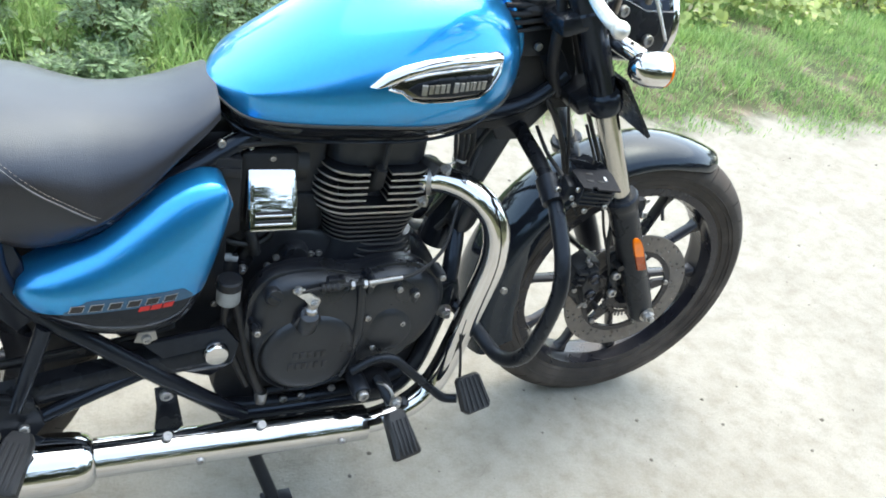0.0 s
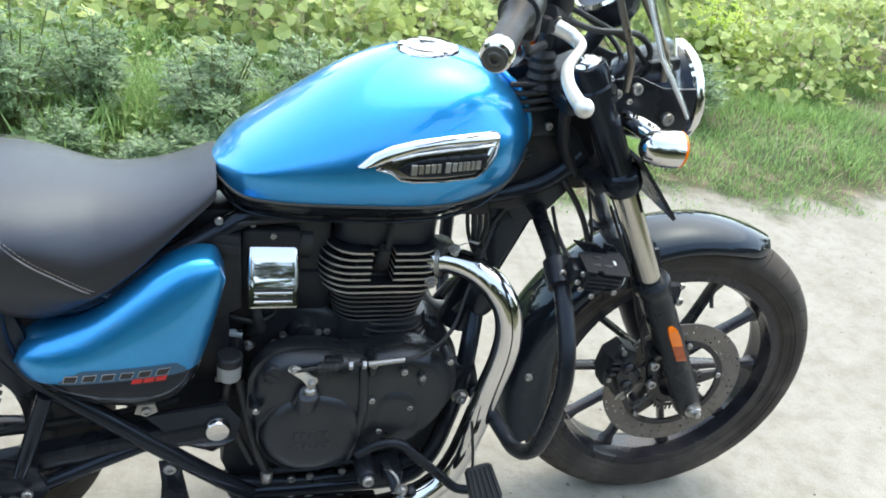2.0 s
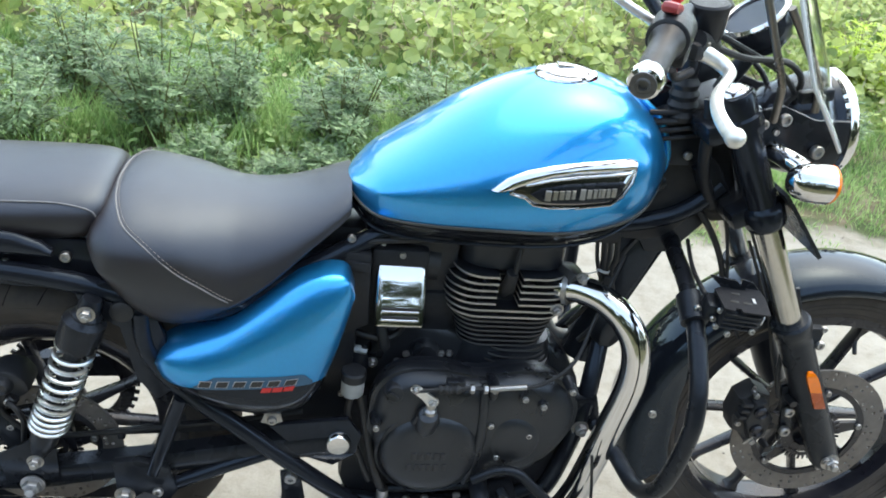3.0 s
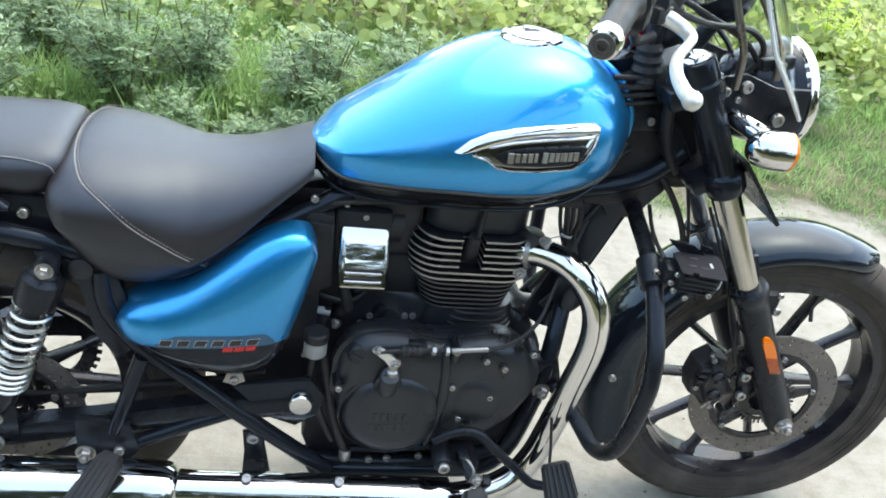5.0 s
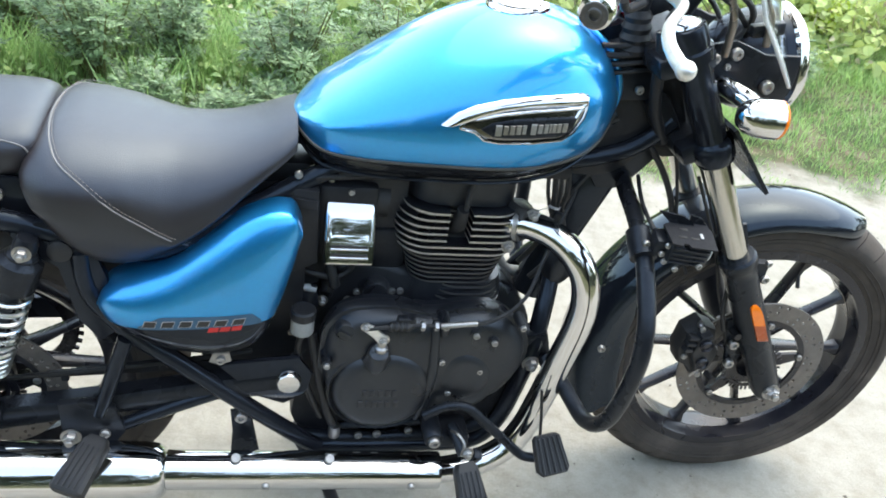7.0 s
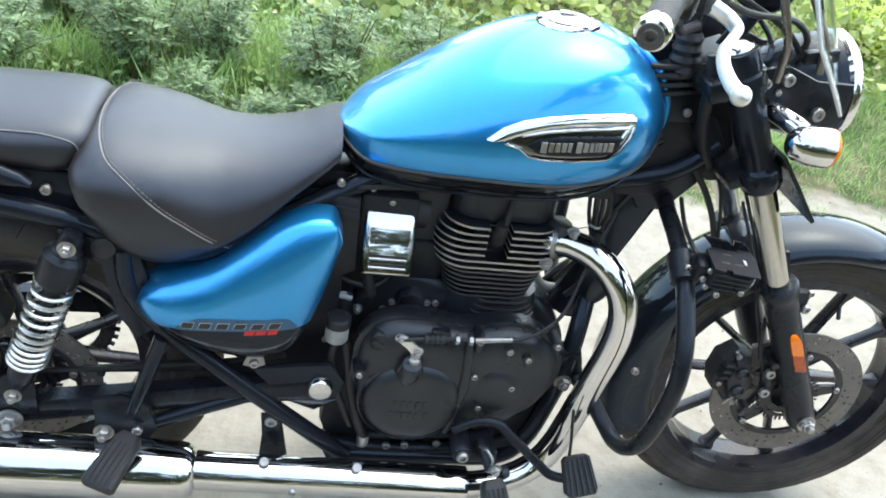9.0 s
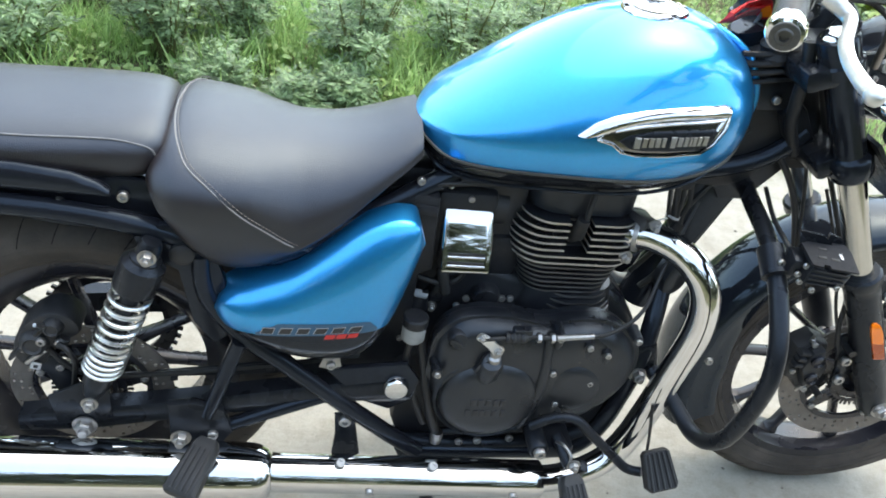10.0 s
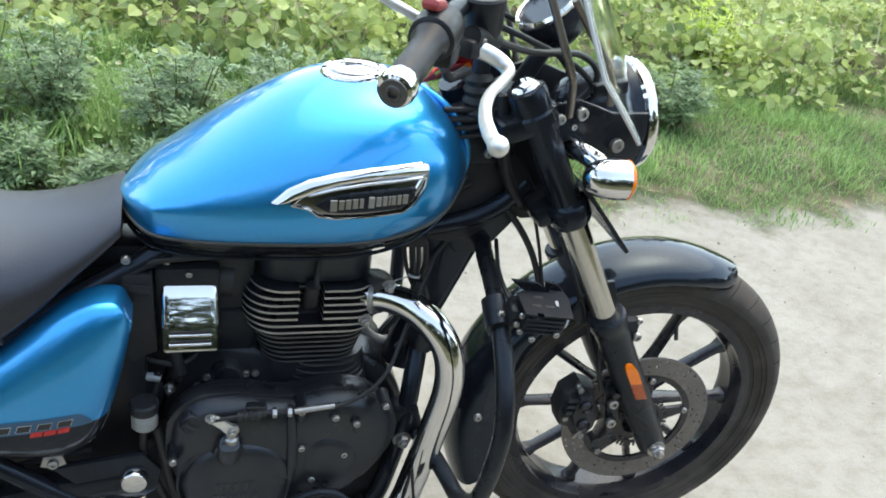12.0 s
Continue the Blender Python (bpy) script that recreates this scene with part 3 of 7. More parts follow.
    part("badge_frame", tube([V(x, tank_y(x, z, 0.0035), z) for x, z in frame_line + frame_line[:1]], 0.0022, 8), M_CHROME, tank, "chrome badge frame")
    on_tank([(cx0 + 0.002 + (x - cx0) * 1.0, cz0 + 0.0008 + (z - cz0) * 1.0) for x, z in panel], 0.001, 0.0038, M_BLACK_SATIN, "badge_panel", "black badge panel")
    # plain raised bars where the lettering stands
    x = -0.662
    for wdt, tall in ((0.0105, 1.2), (0.0085, 1), (0.0085, 1), (0.0085, 1), (0.0065, 1), (0.0045, 0), (0.0095, 1.2), (0.0085, 1), (0.007, 1), (0.0035, 1), (0.007, 1), (0.007, 1), (0.009, 1)):
        if tall:
            zc = cz0 + 0.0008 + (x - cx0) * 0.10
            h = 0.0066 * tall
            on_tank([(x, zc - h), (x + wdt * 0.84, zc - h), (x + wdt * 0.84, zc + h), (x, zc + h)], 0.0045, 0.0022, M_STEEL, "letter_bar")
        x += wdt + 0.0006
    return tank


build_tank()

# seats ----------------------------------------------------------
# x, half width, top, skirt bottom
SEAT = [(-0.925, 0.085, 0.792, 0.752), (-0.945, 0.098, 0.782, 0.735), (-0.985, 0.116, 0.764, 0.702), (-1.035, 0.134, 0.752, 0.654), (-1.085, 0.147, 0.750, 0.617), (-1.140, 0.158, 0.756, 0.594),
        (-1.195, 0.166, 0.764, 0.597), (-1.240, 0.168, 0.768, 0.630), (-1.270, 0.160, 0.762, 0.670), (-1.288, 0.138, 0.744, 0.700), (-1.296, 0.112, 0.722, 0.706)]


SEAM_LINE = [(-1.30, 0.700), (-1.262, 0.703), (-1.216, 0.706), (-1.174, 0.692), (-1.136, 0.662), (-1.102, 0.637), (-1.076, 0.616), (-1.058, 0.602), (-1.0, 0.58)]


def seat_section(x):
    """Half a section: a crowned top that falls away to the side, deeper towards the nose."""
    w, t, b = lerp_table(SEAT, x)
    drop = min(max(0.075, t - lerp_table(SEAM_LINE, x)[0]), (t - b) * 0.85)
    half = []
    for k in range(17):
        a = math.pi / 2 * k / 16
        half.append((w * math.sin(a) ** (2 / 2.5), t - drop * (1 - math.cos(a) ** (2 / 2.2))))
    z0 = half[-1][1]
    for k in range(1, 9):
        s = k / 8
        half.append((w * (1 + 0.02 * math.sin(math.pi * s) - 0.10 * s * s), z0 + (b - z0) * s))
    return half


def seat_y(x, z):
    h = seat_section(x)
    for (y0, z0), (y1, z1) in zip(h, h[1:]):
        if z1 <= z <= z0 and z0 > z1:
            return -(y0 + (y1 - y0) * (z0 - z) / (z0 - z1))
    return -h[-1][0]


def build_seat():
    a, b = SEAT[0][0], SEAT[-1][0]
    rings = []
    for k in range(45):
        x = a + (b - a) * (0.5 - 0.5 * math.cos(math.pi * k / 44))
        h = seat_section(x)
        rings.append([V(x, -y, z) for y, z in reversed(h)] + [V(x, y, z) for y, z in h[1:]])
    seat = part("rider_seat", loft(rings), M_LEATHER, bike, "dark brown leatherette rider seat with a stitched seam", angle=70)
    seam = [(-1.262, 0.775), (-1.216, 0.728), (-1.174, 0.692), (-1.136, 0.662), (-1.102, 0.637), (-1.076, 0.616)]
    over = []
    for x, y in ((-1.268, 0.0), (-1.267, 0.030), (-1.262, 0.070), (-1.254, 0.105), (-1.241, 0.135)):
        for (y0, z0), (y1, z1) in zip(seat_section(x), seat_section(x)[1:]):
            if y0 <= y <= y1 and y1 > y0:
                over.append(V(x, -y, z0 + (z1 - z0) * (y - y0) / (y1 - y0) + 0.0005))
                break
    near = over[1:] + [V(x, seat_y(x, z) - 0.0005, z) for x, z in seam[1:]]
    pts = spline([V(p.x, -p.y, p.z) for p in reversed(near)] + [over[0]] + near, 8)
    part("seam_piping", tube(pts, 0.0015, 6), M_SEAM, seat, "pale grey piping along the seam")
    bm = bmesh.new()
    inner = [p + V(0.0045, 0.0010 if p.y > 0 else -0.0010, 0.0045) for p in pts]
    for p, q in zip(inner, inner[1:]):
        tube([p, p + (q - p) * 0.62], 0.0006, 5, bm)
    tagged(part("stitching", bm, M_THREAD, seat, "fine pale stitching"), kind="stuff")
    # pillion pad
    P = [(-1.268, 0.080, 0.752, 0.720), (-1.276, 0.098, 0.768, 0.706), (-1.300, 0.114, 0.776, 0.690), (-1.360, 0.121, 0.776, 0.686), (-1.450, 0.124, 0.772, 0.684), (-1.560, 0.120, 0.770, 0.690), (-1.640, 0.105, 0.782, 0.708), (-1.665, 0.07, 0.77, 0.73)]
    rings = []
    for k in range(41):
        x = P[0][0] + (P[-1][0] - P[0][0]) * (0.5 - 0.5 * math.cos(math.pi * k / 40))
        w, t, bb = lerp_table(P, x)
        m = (t + bb) / 2
        rings.append([V(x, w * (1 if math.cos(q) > 0 else -1) * abs(math.cos(q)) ** 0.74, m + (t - bb) / 2 * (1 if math.sin(q) > 0 else -1) * abs(math.sin(q)) ** 0.74) for q in (2 * math.pi * j / 44 for j in range(44))])
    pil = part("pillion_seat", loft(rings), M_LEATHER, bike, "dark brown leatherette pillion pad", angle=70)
    pts = []
    for x, q in ((-1.284, -52), (-1.281, -30), (-1.281, -5), (-1.287, 12), (-1.304, 24), (-1.335, 31), (-1.38, 33), (-1.46, 34), (-1.57, 34)):
        w, t, bb = lerp_table(P, x)
        q = radians(q)
        pts.append(V(x, -w * abs(math.cos(q)) ** 0.74 - 0.0006, (t + bb) / 2 + (t - bb) / 2 * (1 if math.sin(q) > 0 else -1) * abs(math.sin(q)) ** 0.74 + 0.0006))
    pts = spline(pts, 8)
    part("piping", tube(pts, 0.0013, 6), M_SEAM, pil, "pale piping")
    return seat


build_seat()


# side panel -----------------------------------------------------
def build_side_panel():
    top_line = [(-1.204, 0.524), (-1.196, 0.541), (-1.180, 0.554), (-1.150, 0.569), (-1.100, 0.591), (-1.050, 0.629), (-1.005, 0.664), (-0.965, 0.684), (-0.940, 0.687), (-0.923, 0.680), (-0.913, 0.655)]
    low_line = [(-1.204, 0.514), (-1.190, 0.492), (-1.160, 0.467), (-1.120, 0.443), (-1.080, 0.430), (-1.035, 0.425), (-0.995, 0.433), (-0.968, 0.455), (-0.948, 0.500), (-0.930, 0.565), (-0.913, 0.645)]

    def bulge(u):
        return 0.044 * max(0.03, 1 - abs(u) ** (4.5 if u < 0 else 2.4)) ** 0.55

    def crown(v):
        return max(0.0, 1 - abs(2 * max(0.0, v) ** 0.84 - 1) ** 2.05) ** 0.52

    def panel_y(x, z, out):
        t, b = lerp_table(top_line, x)[0], lerp_table(low_line, x)[0]
        return -0.143 - bulge((x + 1.0585) / 0.1455) * crown(min(1.0, (z - t) / (b - t))) - out

    def film(name, x0, x1, low, high, out, mat, label="", lean=0.0):
        """A thin film lying on the cover between two heights given along x."""
        bm = bmesh.new()
        n, m = max(2, int((x1 - x0) / 0.006)), 5
        grid = []
        for i in range(n + 1):
            x = x0 + (x1 - x0) * i / n
            row = []
            for j in range(m + 1):
                z = low(x) + (high(x) - low(x)) * j / m
                xx = x + lean * j / m
                row.append(bm.verts.new((xx, panel_y(xx, z, out), z)))
            grid.append(row)
        for i in range(n):
            for j in range(m):
                bm.faces.new((grid[i][j], grid[i + 1][j], grid[i + 1][j + 1], grid[i][j + 1]))
        return part(name, bm, mat, body, label, angle=60)

    def cover(z0, z1, name, mat, label, parent):
        """A shell lofted along its length, its crown nearer to the upper edge."""
        rings = []
        n = 54
        for k in range(n + 1):
            x = -1.204 + 0.291 * (0.5 - 0.5 * math.cos(math.pi * k / n))
            t, b = lerp_table(top_line, x)[0], lerp_table(low_line, x)[0]
            u = (x + 1.0585) / 0.1455
            depth = bulge(u)
            row = []
            for q in range(25):
                v = 0.5 - 0.5 * math.cos(math.pi * q / 24)
                row.append(V(x, -0.143 - depth * crown(v), t + (b - t) * v))
            rings.append(row + [V(x, -0.10, b), V(x, -0.10, t)])
        bm = loft(rings)
        for co, no in (((0, 0, z0), (0.035, 0, -1)), ((0, 0, z1), (-0.035, 0, 1))):
            bmesh.ops.bisect_plane(bm, geom=bm.verts[:] + bm.edges[:] + bm.faces[:], plane_co=(-1.06, 0, co[2]), plane_no=no, clear_outer=True)
        return part(name, bm, mat, parent, label, angle=60)

    body = cover(0.504, 0.8, "side_panel", M_BLUE, "metallic blue side cover", bike)
    cover(0.3, 0.504, "lower_cover", M_BLACK_GLOSS, "gloss black lower half of the side cover", body)
    # decal strip with plain bars for its lettering
    def base(x):
        return 0.504 + 0.035 * (x + 1.06)

    film("decal", -1.144, -0.968, lambda x: base(x) - 0.001, lambda x: base(x) + min(0.023, 0.004 + 0.6 * (x + 1.144), 0.004 + 1.2 * (-0.966 - x)), 0.0006, M_GREY_FILM, "dark blue-grey decal strip")
    for k in range(6):
        x = -1.137 + 0.0252 * k
        film("letter_bar", x - 0.0009, x + 0.0171, lambda q: base(q) + 0.0032, lambda q: base(q) + 0.0162, 0.0011, M_SILVER_FILM, "", 0.004)
        film("letter_bar", x, x + 0.0162, lambda q: base(q) + 0.0042, lambda q: base(q) + 0.0152, 0.0016, M_PIPING, "", 0.004)
    for k in range(3):
        x = -1.046 + 0.0168 * k
        film("letter_bar", x, x + 0.0148, lambda q: base(q) - 0.0085, lambda q: base(q) + 0.0015, 0.0014, M_RED, "", 0.003)
    # reflection off the lower edge, laid on as a thin silver line
    edge = [(-1.10 + 0.0118 * k, lerp_table(low_line, -1.10 + 0.0118 * k)[0]) for k in range(14)]
    part("edge_glint", tube([V(x, -0.1455, z + 0.001) for x, z in edge], 0.0009, 6), M_SILVER_FILM, body)
    part("washer_plate", prism([(-1.046, 0.402), (-1.040, 0.420), (-1.015, 0.421), (-1.011, 0.404), (-1.028, 0.397)], -0.140, -0.144, 0.001), M_STEEL, body)
    bolt(body, -1.028, -0.144, 0.409, 1.2)
    return body


build_side_panel()

# front wheel ----------------------------------------------------
STEER = Matrix.Translation((0, 0, 0.331)) @ pose(0, 0, 0, 0, 0, -3.8)


def tyre_section(r_out, r_in, half, n=18):
    pts = []
    for k in range(n + 1):
        a = -1.15 + 2.3 * k / n
        pts.append((r_out - (1 - math.cos(a)) * half * 1.15, half * math.sin(a) / math.sin(1.15) if abs(a) < 1.15 else half * (1 if a > 0 else -1)))
    pts[0] = (pts[0][0], -half)
    pts[-1] = (pts[-1][0], half)
    side = [(r_in + (pts[-1][0] - r_in) * s, half * (1 - 0.25 * (1 - s) ** 1.5)) for s in (0.66, 0.33, 0.0)]
    return pts + side + [(r, -h) for r, h in reversed(side)]


def build_wheel(name, r_out, rim_r, half, spokes, place, label, phase, disc_r, disc_y, deep):
    """Alloy wheel about the y axis: rim and hub, tyre, spokes, brake disc."""
    hub_half = 0.05
    bm = ring([(rim_r + 0.012, -half * 0.80), (rim_r + 0.012, -half * 0.72), (rim_r - 0.003, -half * 0.62), (rim_r - 0.010, -half * 0.3), (rim_r - 0.016, -0.016), (rim_r - 0.016, 0.016), (rim_r - 0.010, half * 0.3), (rim_r - 0.003, half * 0.62),
               (rim_r + 0.012, half * 0.72), (rim_r + 0.012, half * 0.80), (rim_r - 0.006, half * 0.80), (rim_r - 0.014, half * 0.6), (rim_r - deep, 0.020), (rim_r - deep, -0.020), (rim_r - deep * 0.55, -half * 0.6), (rim_r - 0.006, -half * 0.80)], (0, 0, 0), (0, 1, 0), 72)
    lathe([(0.020, -hub_half), (0.036, -hub_half), (0.038, -hub_half + 0.006), (0.030, -0.02), (0.030, 0.02), (0.038, hub_half - 0.006), (0.036, hub_half), (0.02, hub_half)], (0, 0, 0), (0, 1, 0), 32, bm)
    wheel = part(name, bm, M_RIM, bike, label)
    wheel.matrix_basis = place
    bm = ring(tyre_section(r_out, rim_r + 0.006, half), (0, 0, 0), (0, 1, 0), 96)
    tyre = part("tyre", bm, M_TYRE, wheel, "dusty black tyre with worn tread", angle=50)
    for rr, q in ((0.30, 0.0016), (0.62, 0.0011), (0.80, 0.0014)):
        r0 = rim_r + 0.006 + (r_out - rim_r - 0.045) * rr
        y0 = half * (1 - 0.25 * (1 - rr) ** 1.5)
        bm = ring([(r0 + q * math.cos(a), -y0 + q * math.sin(a)) for a in (2 * math.pi * k / 6 for k in range(6))], (0, 0, 0), (0, 1, 0), 72)
        part("sidewall_rib", bm, M_TYRE, tyre)
    # tread grooves as thin raised-edge sipes
    bm = bmesh.new()
    for k in range(34):
        for s in (-1, 1):
            a0 = 2 * math.pi * (k + 0.25 * s) / 34
            pts = []
            for j in range(6):
                u = j / 5
                ang = (0.15 + 0.95 * u) * s
                r = r_out - (1 - math.cos(ang)) * half * 1.15 - 0.0005
                y = half * math.sin(ang) / math.sin(1.15)
                aa = a0 + 0.10 * u
                pts.append(V(r * math.cos(aa), y, r * math.sin(aa)))
            tube(pts, 0.0009, 5, bm)
    tagged(part("tread_groove", bm, M_GROOVE, wheel), kind="stuff")
    sp = bmesh.new()
    rings = []
    for s, wd, th in ((0.026, 0.018, 0.026), (0.055, 0.0085, 0.019), (0.12, 0.0056, 0.014), (rim_r - 0.035, 0.0062, 0.013), (rim_r - 0.018, 0.014, 0.015)):
        rings.append([V(s, th * c, wd * d) for c, d in ((-1, -0.55), (-0.7, -1), (0.7, -1), (1, -0.55), (1, 0.55), (0.7, 1), (-0.7, 1), (-1, 0.55))])
    loft(rings, sp)
    finish(sp)
    me = bpy.data.meshes.new("spoke")
    sp.to_mesh(me)
    sp.free()
    me.materials.append(M_RIM)
    for k in range(spokes):
        o = new("spoke", me)
        o.parent = wheel
        o.matrix_basis = pose(0, 0, 0, 0, phase + 360 / spokes * k, 0)
    # disc: rows of cells, drilled through in a repeating pattern
    bm = bmesh.new()
    cells, rows = 48, 3
    for j in range(rows):
        r0, r1 = disc_r * (0.74 + 0.26 * j / rows), disc_r * (0.74 + 0.26 * (j + 1) / rows)
        for k in range(cells):
            a0, a1 = 2 * math.pi * k / cells, 2 * math.pi * (k + 1) / cells
            am, rm = (a0 + a1) / 2, (r0 + r1) / 2
            spot = [(r0, a0), (r0, am), (r0, a1), (rm, a1), (r1, a1), (r1, am), (r1, a0), (rm, a0)]
            rim_pts = [(r * math.cos(a), r * math.sin(a)) for r, a in spot]
            if (k + j) % 4 < 2:
                hole = 0.0034
                cx, cz = rm * math.cos(am), rm * math.sin(am)
                inner = []
                for px, pz in rim_pts:
                    d = math.hypot(px - cx, pz - cz)
                    inner.append((cx + (px - cx) / d * hole, cz + (pz - cz) / d * hole))
                for y in (disc_y - 0.0025, disc_y + 0.0025):
                    o = [bm.verts.new((px, y, pz)) for px, pz in rim_pts]
                    q = [bm.verts.new((px, y, pz)) for px, pz in inner]
                    for e in range(8):
                        bm.faces.new((o[e], o[(e + 1) % 8], q[(e + 1) % 8], q[e]))
                wall = [[bm.verts.new((px, y, pz)) for px, pz in inner] for y in (disc_y - 0.0025, disc_y + 0.0025)]
                for e in range(8):
                    bm.faces.new((wall[0][e], wall[0][(e + 1) % 8], wall[1][(e + 1) % 8], wall[1][e]))
            else:
                for y in (disc_y - 0.0025, disc_y + 0.0025):
                    bm.faces.new([bm.verts.new((px, y, pz)) for px, pz in rim_pts])
            for edge_r in ((r0,) if j == 0 else ()) + ((r1,) if j == rows - 1 else ()):
                bm.faces.new([bm.verts.new((edge_r * math.cos(a), y, edge_r * math.sin(a))) for a, y in ((a0, disc_y - 0.0025), (a1, disc_y - 0.0025), (a1, disc_y + 0.0025), (a0, disc_y + 0.0025))])
    disc = part("brake_disc", bm, M_DISC, wheel, "drilled brake disc dulled with brown dust")
    bm = ring([(disc_r * 0.66, disc_y - 0.002), (disc_r * 0.735, disc_y - 0.002), (disc_r * 0.735, disc_y + 0.004), (disc_r * 0.66, disc_y + 0.004)], (0, 0, 0), (0, 1, 0), 60)
    ring([(0.03, disc_y - 0.006), (disc_r * 0.30, disc_y - 0.006), (disc_r * 0.30, disc_y + 0.02), (0.03, disc_y + 0.02)], (0, 0, 0), (0, 1, 0), 40, bm)
    for k in range(5):
        a = 2 * math.pi * (k + 0.2) / 5
        d, t = V(math.cos(a), 0, math.sin(a)), V(-math.sin(a), 0, math.cos(a))
        own = [V(0, disc_y, 0) + d * r + t * w + V(0, y, 0) for r, w, y in ((disc_r * 0.28, -0.016, -0.003), (disc_r * 0.28, 0.016, -0.003), (disc_r * 0.70, 0.007, -0.003), (disc_r * 0.70, -0.007, -0.003))]
        loft([own, [p + V(0, 0.008, 0) for p in own]], bm)
    part("disc_carrier", bm, M_RIM, wheel)
    bm = bmesh.new()
    for k in range(40):
        a = 2 * math.pi * k / 40
        box((0.058 * math.cos(a), disc_y - 0.008, 0.058 * math.sin(a)), (0.009, 0.003, 0.0035), 0, pose(0, 0, 0, 0, -math.degrees(a), 0), bm)
    ring([(0.046, disc_y - 0.0095), (0.053, disc_y - 0.0095), (0.053, disc_y - 0.0065), (0.046, disc_y - 0.0065)], (0, 0, 0), (0, 1, 0), 40, bm)
    part("sensor_ring", bm, M_RIM, wheel)
    for k in range(5):
        a = 2 * math.pi * (k + 0.2) / 5
        bolt(wheel, disc_r * 0.66 * math.cos(a), disc_y - 0.003, disc_r * 0.66 * math.sin(a), 1.0)
    return wheel


front = build_wheel("front_wheel", 0.3345, 0.241, 0.052, 10, STEER, "ten-spoke dark alloy front wheel", -0.5, 0.150, -0.065, 0.015)
bm = tube([V(0.215, 0, 0.0), V(0.19, -0.012, 0.0), V(0.175, -0.03, 0.0)], 0.004, 8)
valve = part("valve", bm, M_RUBBER, front)
valve.matrix_basis = pose(0, 0, 0, 0, -72, 0)
rear = build_wheel("rear_wheel", 0.314, 0.216, 0.068, 10, Matrix.Translation((-1.40, 0, 0.290)), "ten-spoke dark alloy rear wheel", 5, 0.125, -0.080, 0.044)

# frame ----------------------------------------------------------
bm = tube([(-0.368, 0, 0.83), (-0.408, 0, 0.70), (-0.452, 0, 0.58), (-0.474, 0, 0.51), (-0.486, 0, 0.46)], 0.032, 16)
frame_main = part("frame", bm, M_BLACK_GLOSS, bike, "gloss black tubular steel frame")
part("down_gusset", prism(round_outline([(-0.498, 0.760), (-0.372, 0.772), (-0.398, 0.690), (-0.437, 0.582), (-0.456, 0.570), (-0.470, 0.625), (-0.474, 0.700)], 2), 0.030, -0.036, 0.008), M_BLACK_GLOSS, frame_main)
part("head_tube", tube([(-0.335, 0, 0.77), (-0.455, 0, 0.975)], 0.034, 20), M_BLACK_GLOSS, frame_main)
gusset = [(-0.52, 0.765), (-0.47, 0.85), (-0.435, 0.93), (-0.375, 0.945), (-0.335, 0.86), (-0.315, 0.795), (-0.345, 0.752), (-0.385, 0.70), (-0.43, 0.70), (-0.455, 0.735)]
for s in (-1, 1):
    part("gusset_plate", prism(gusset, s * 0.030, s * 0.044, 0.004), M_BLACK_SATIN, frame_main)
    part("cradle_tube", tube([(-0.462, s * 0.03, 0.54), (-0.478, s * 0.075, 0.48), (-0.492, s * 0.105, 0.41), (-0.508, s * 0.112, 0.32), (-0.530, s * 0.114, 0.235), (-0.575, s * 0.114, 0.185), (-0.68, s * 0.114, 0.180), (-0.80, s * 0.116, 0.182), (-0.885, s * 0.118, 0.188)], 0.0165, 14, smooth=5), M_BLACK_GLOSS, frame_main)
    part("diagonal_tube", tube([(-0.860, s * 0.13, 0.192), (-0.915, s * 0.135, 0.240), (-1.015, s * 0.138, 0.328), (-1.10, s * 0.138, 0.404), (-1.165, s * 0.138, 0.462), (-1.215, s * 0.134, 0.53), (-1.225, s * 0.130, 0.60)], 0.0148, 14, smooth=5), M_BLACK_GLOSS, frame_main)
    part("seat_rail", tube([(-0.86, s * 0.05, 0.72), (-1.00, s * 0.09, 0.655), (-1.12, s * 0.12, 0.60), (-1.22, s * 0.125, 0.615), (-1.30, s * 0.125, 0.640), (-1.42, s * 0.125, 0.660), (-1.62, s * 0.12, 0.668)], 0.0165, 14, smooth=5), M_BLACK_GLOSS, frame_main)
    part("backbone_rail", tube([(-0.43, s * 0.035, 0.83), (-0.60, s * 0.05, 0.745), (-0.86, s * 0.055, 0.715)], 0.018, 12, smooth=5), M_BLACK_SATIN, frame_main)
part("shock_gusset", prism([(-1.19, 0.56), (-1.215, 0.645), (-1.275, 0.652), (-1.312, 0.628), (-1.30, 0.600), (-1.255, 0.575), (-1.235, 0.48), (-1.205, 0.44), (-1.18, 0.46)], -0.120, -0.138, 0.004), M_BLACK_GLOSS, frame_main)
part("pivot_plate", prism([(-1.035, 0.392), (-0.905, 0.408), (-0.880, 0.372), (-0.888, 0.330), (-0.925, 0.305), (-0.975, 0.325)], -0.128, -0.140, 0.004), M_BLACK_GLOSS, frame_main)
part("pivot_cap", lathe([(0.021, 0), (0.021, 0.009), (0.018, 0.013), (0.006, 0.015), (0.0, 0.015)], (-0.919, -0.140, 0.361), (0, -1, 0), 28), M_CHROME, frame_main, "chrome swingarm pivot cap")
part("inner_panel", prism([(-1.22, 0.66), (-0.90, 0.690), (-0.90, 0.60), (-0.900, 0.45), (-0.895, 0.315), (-1.05, 0.350), (-1.18, 0.47), (-1.225, 0.56)], -0.045, -0.080, 0.006), M_PLASTIC, frame_main)
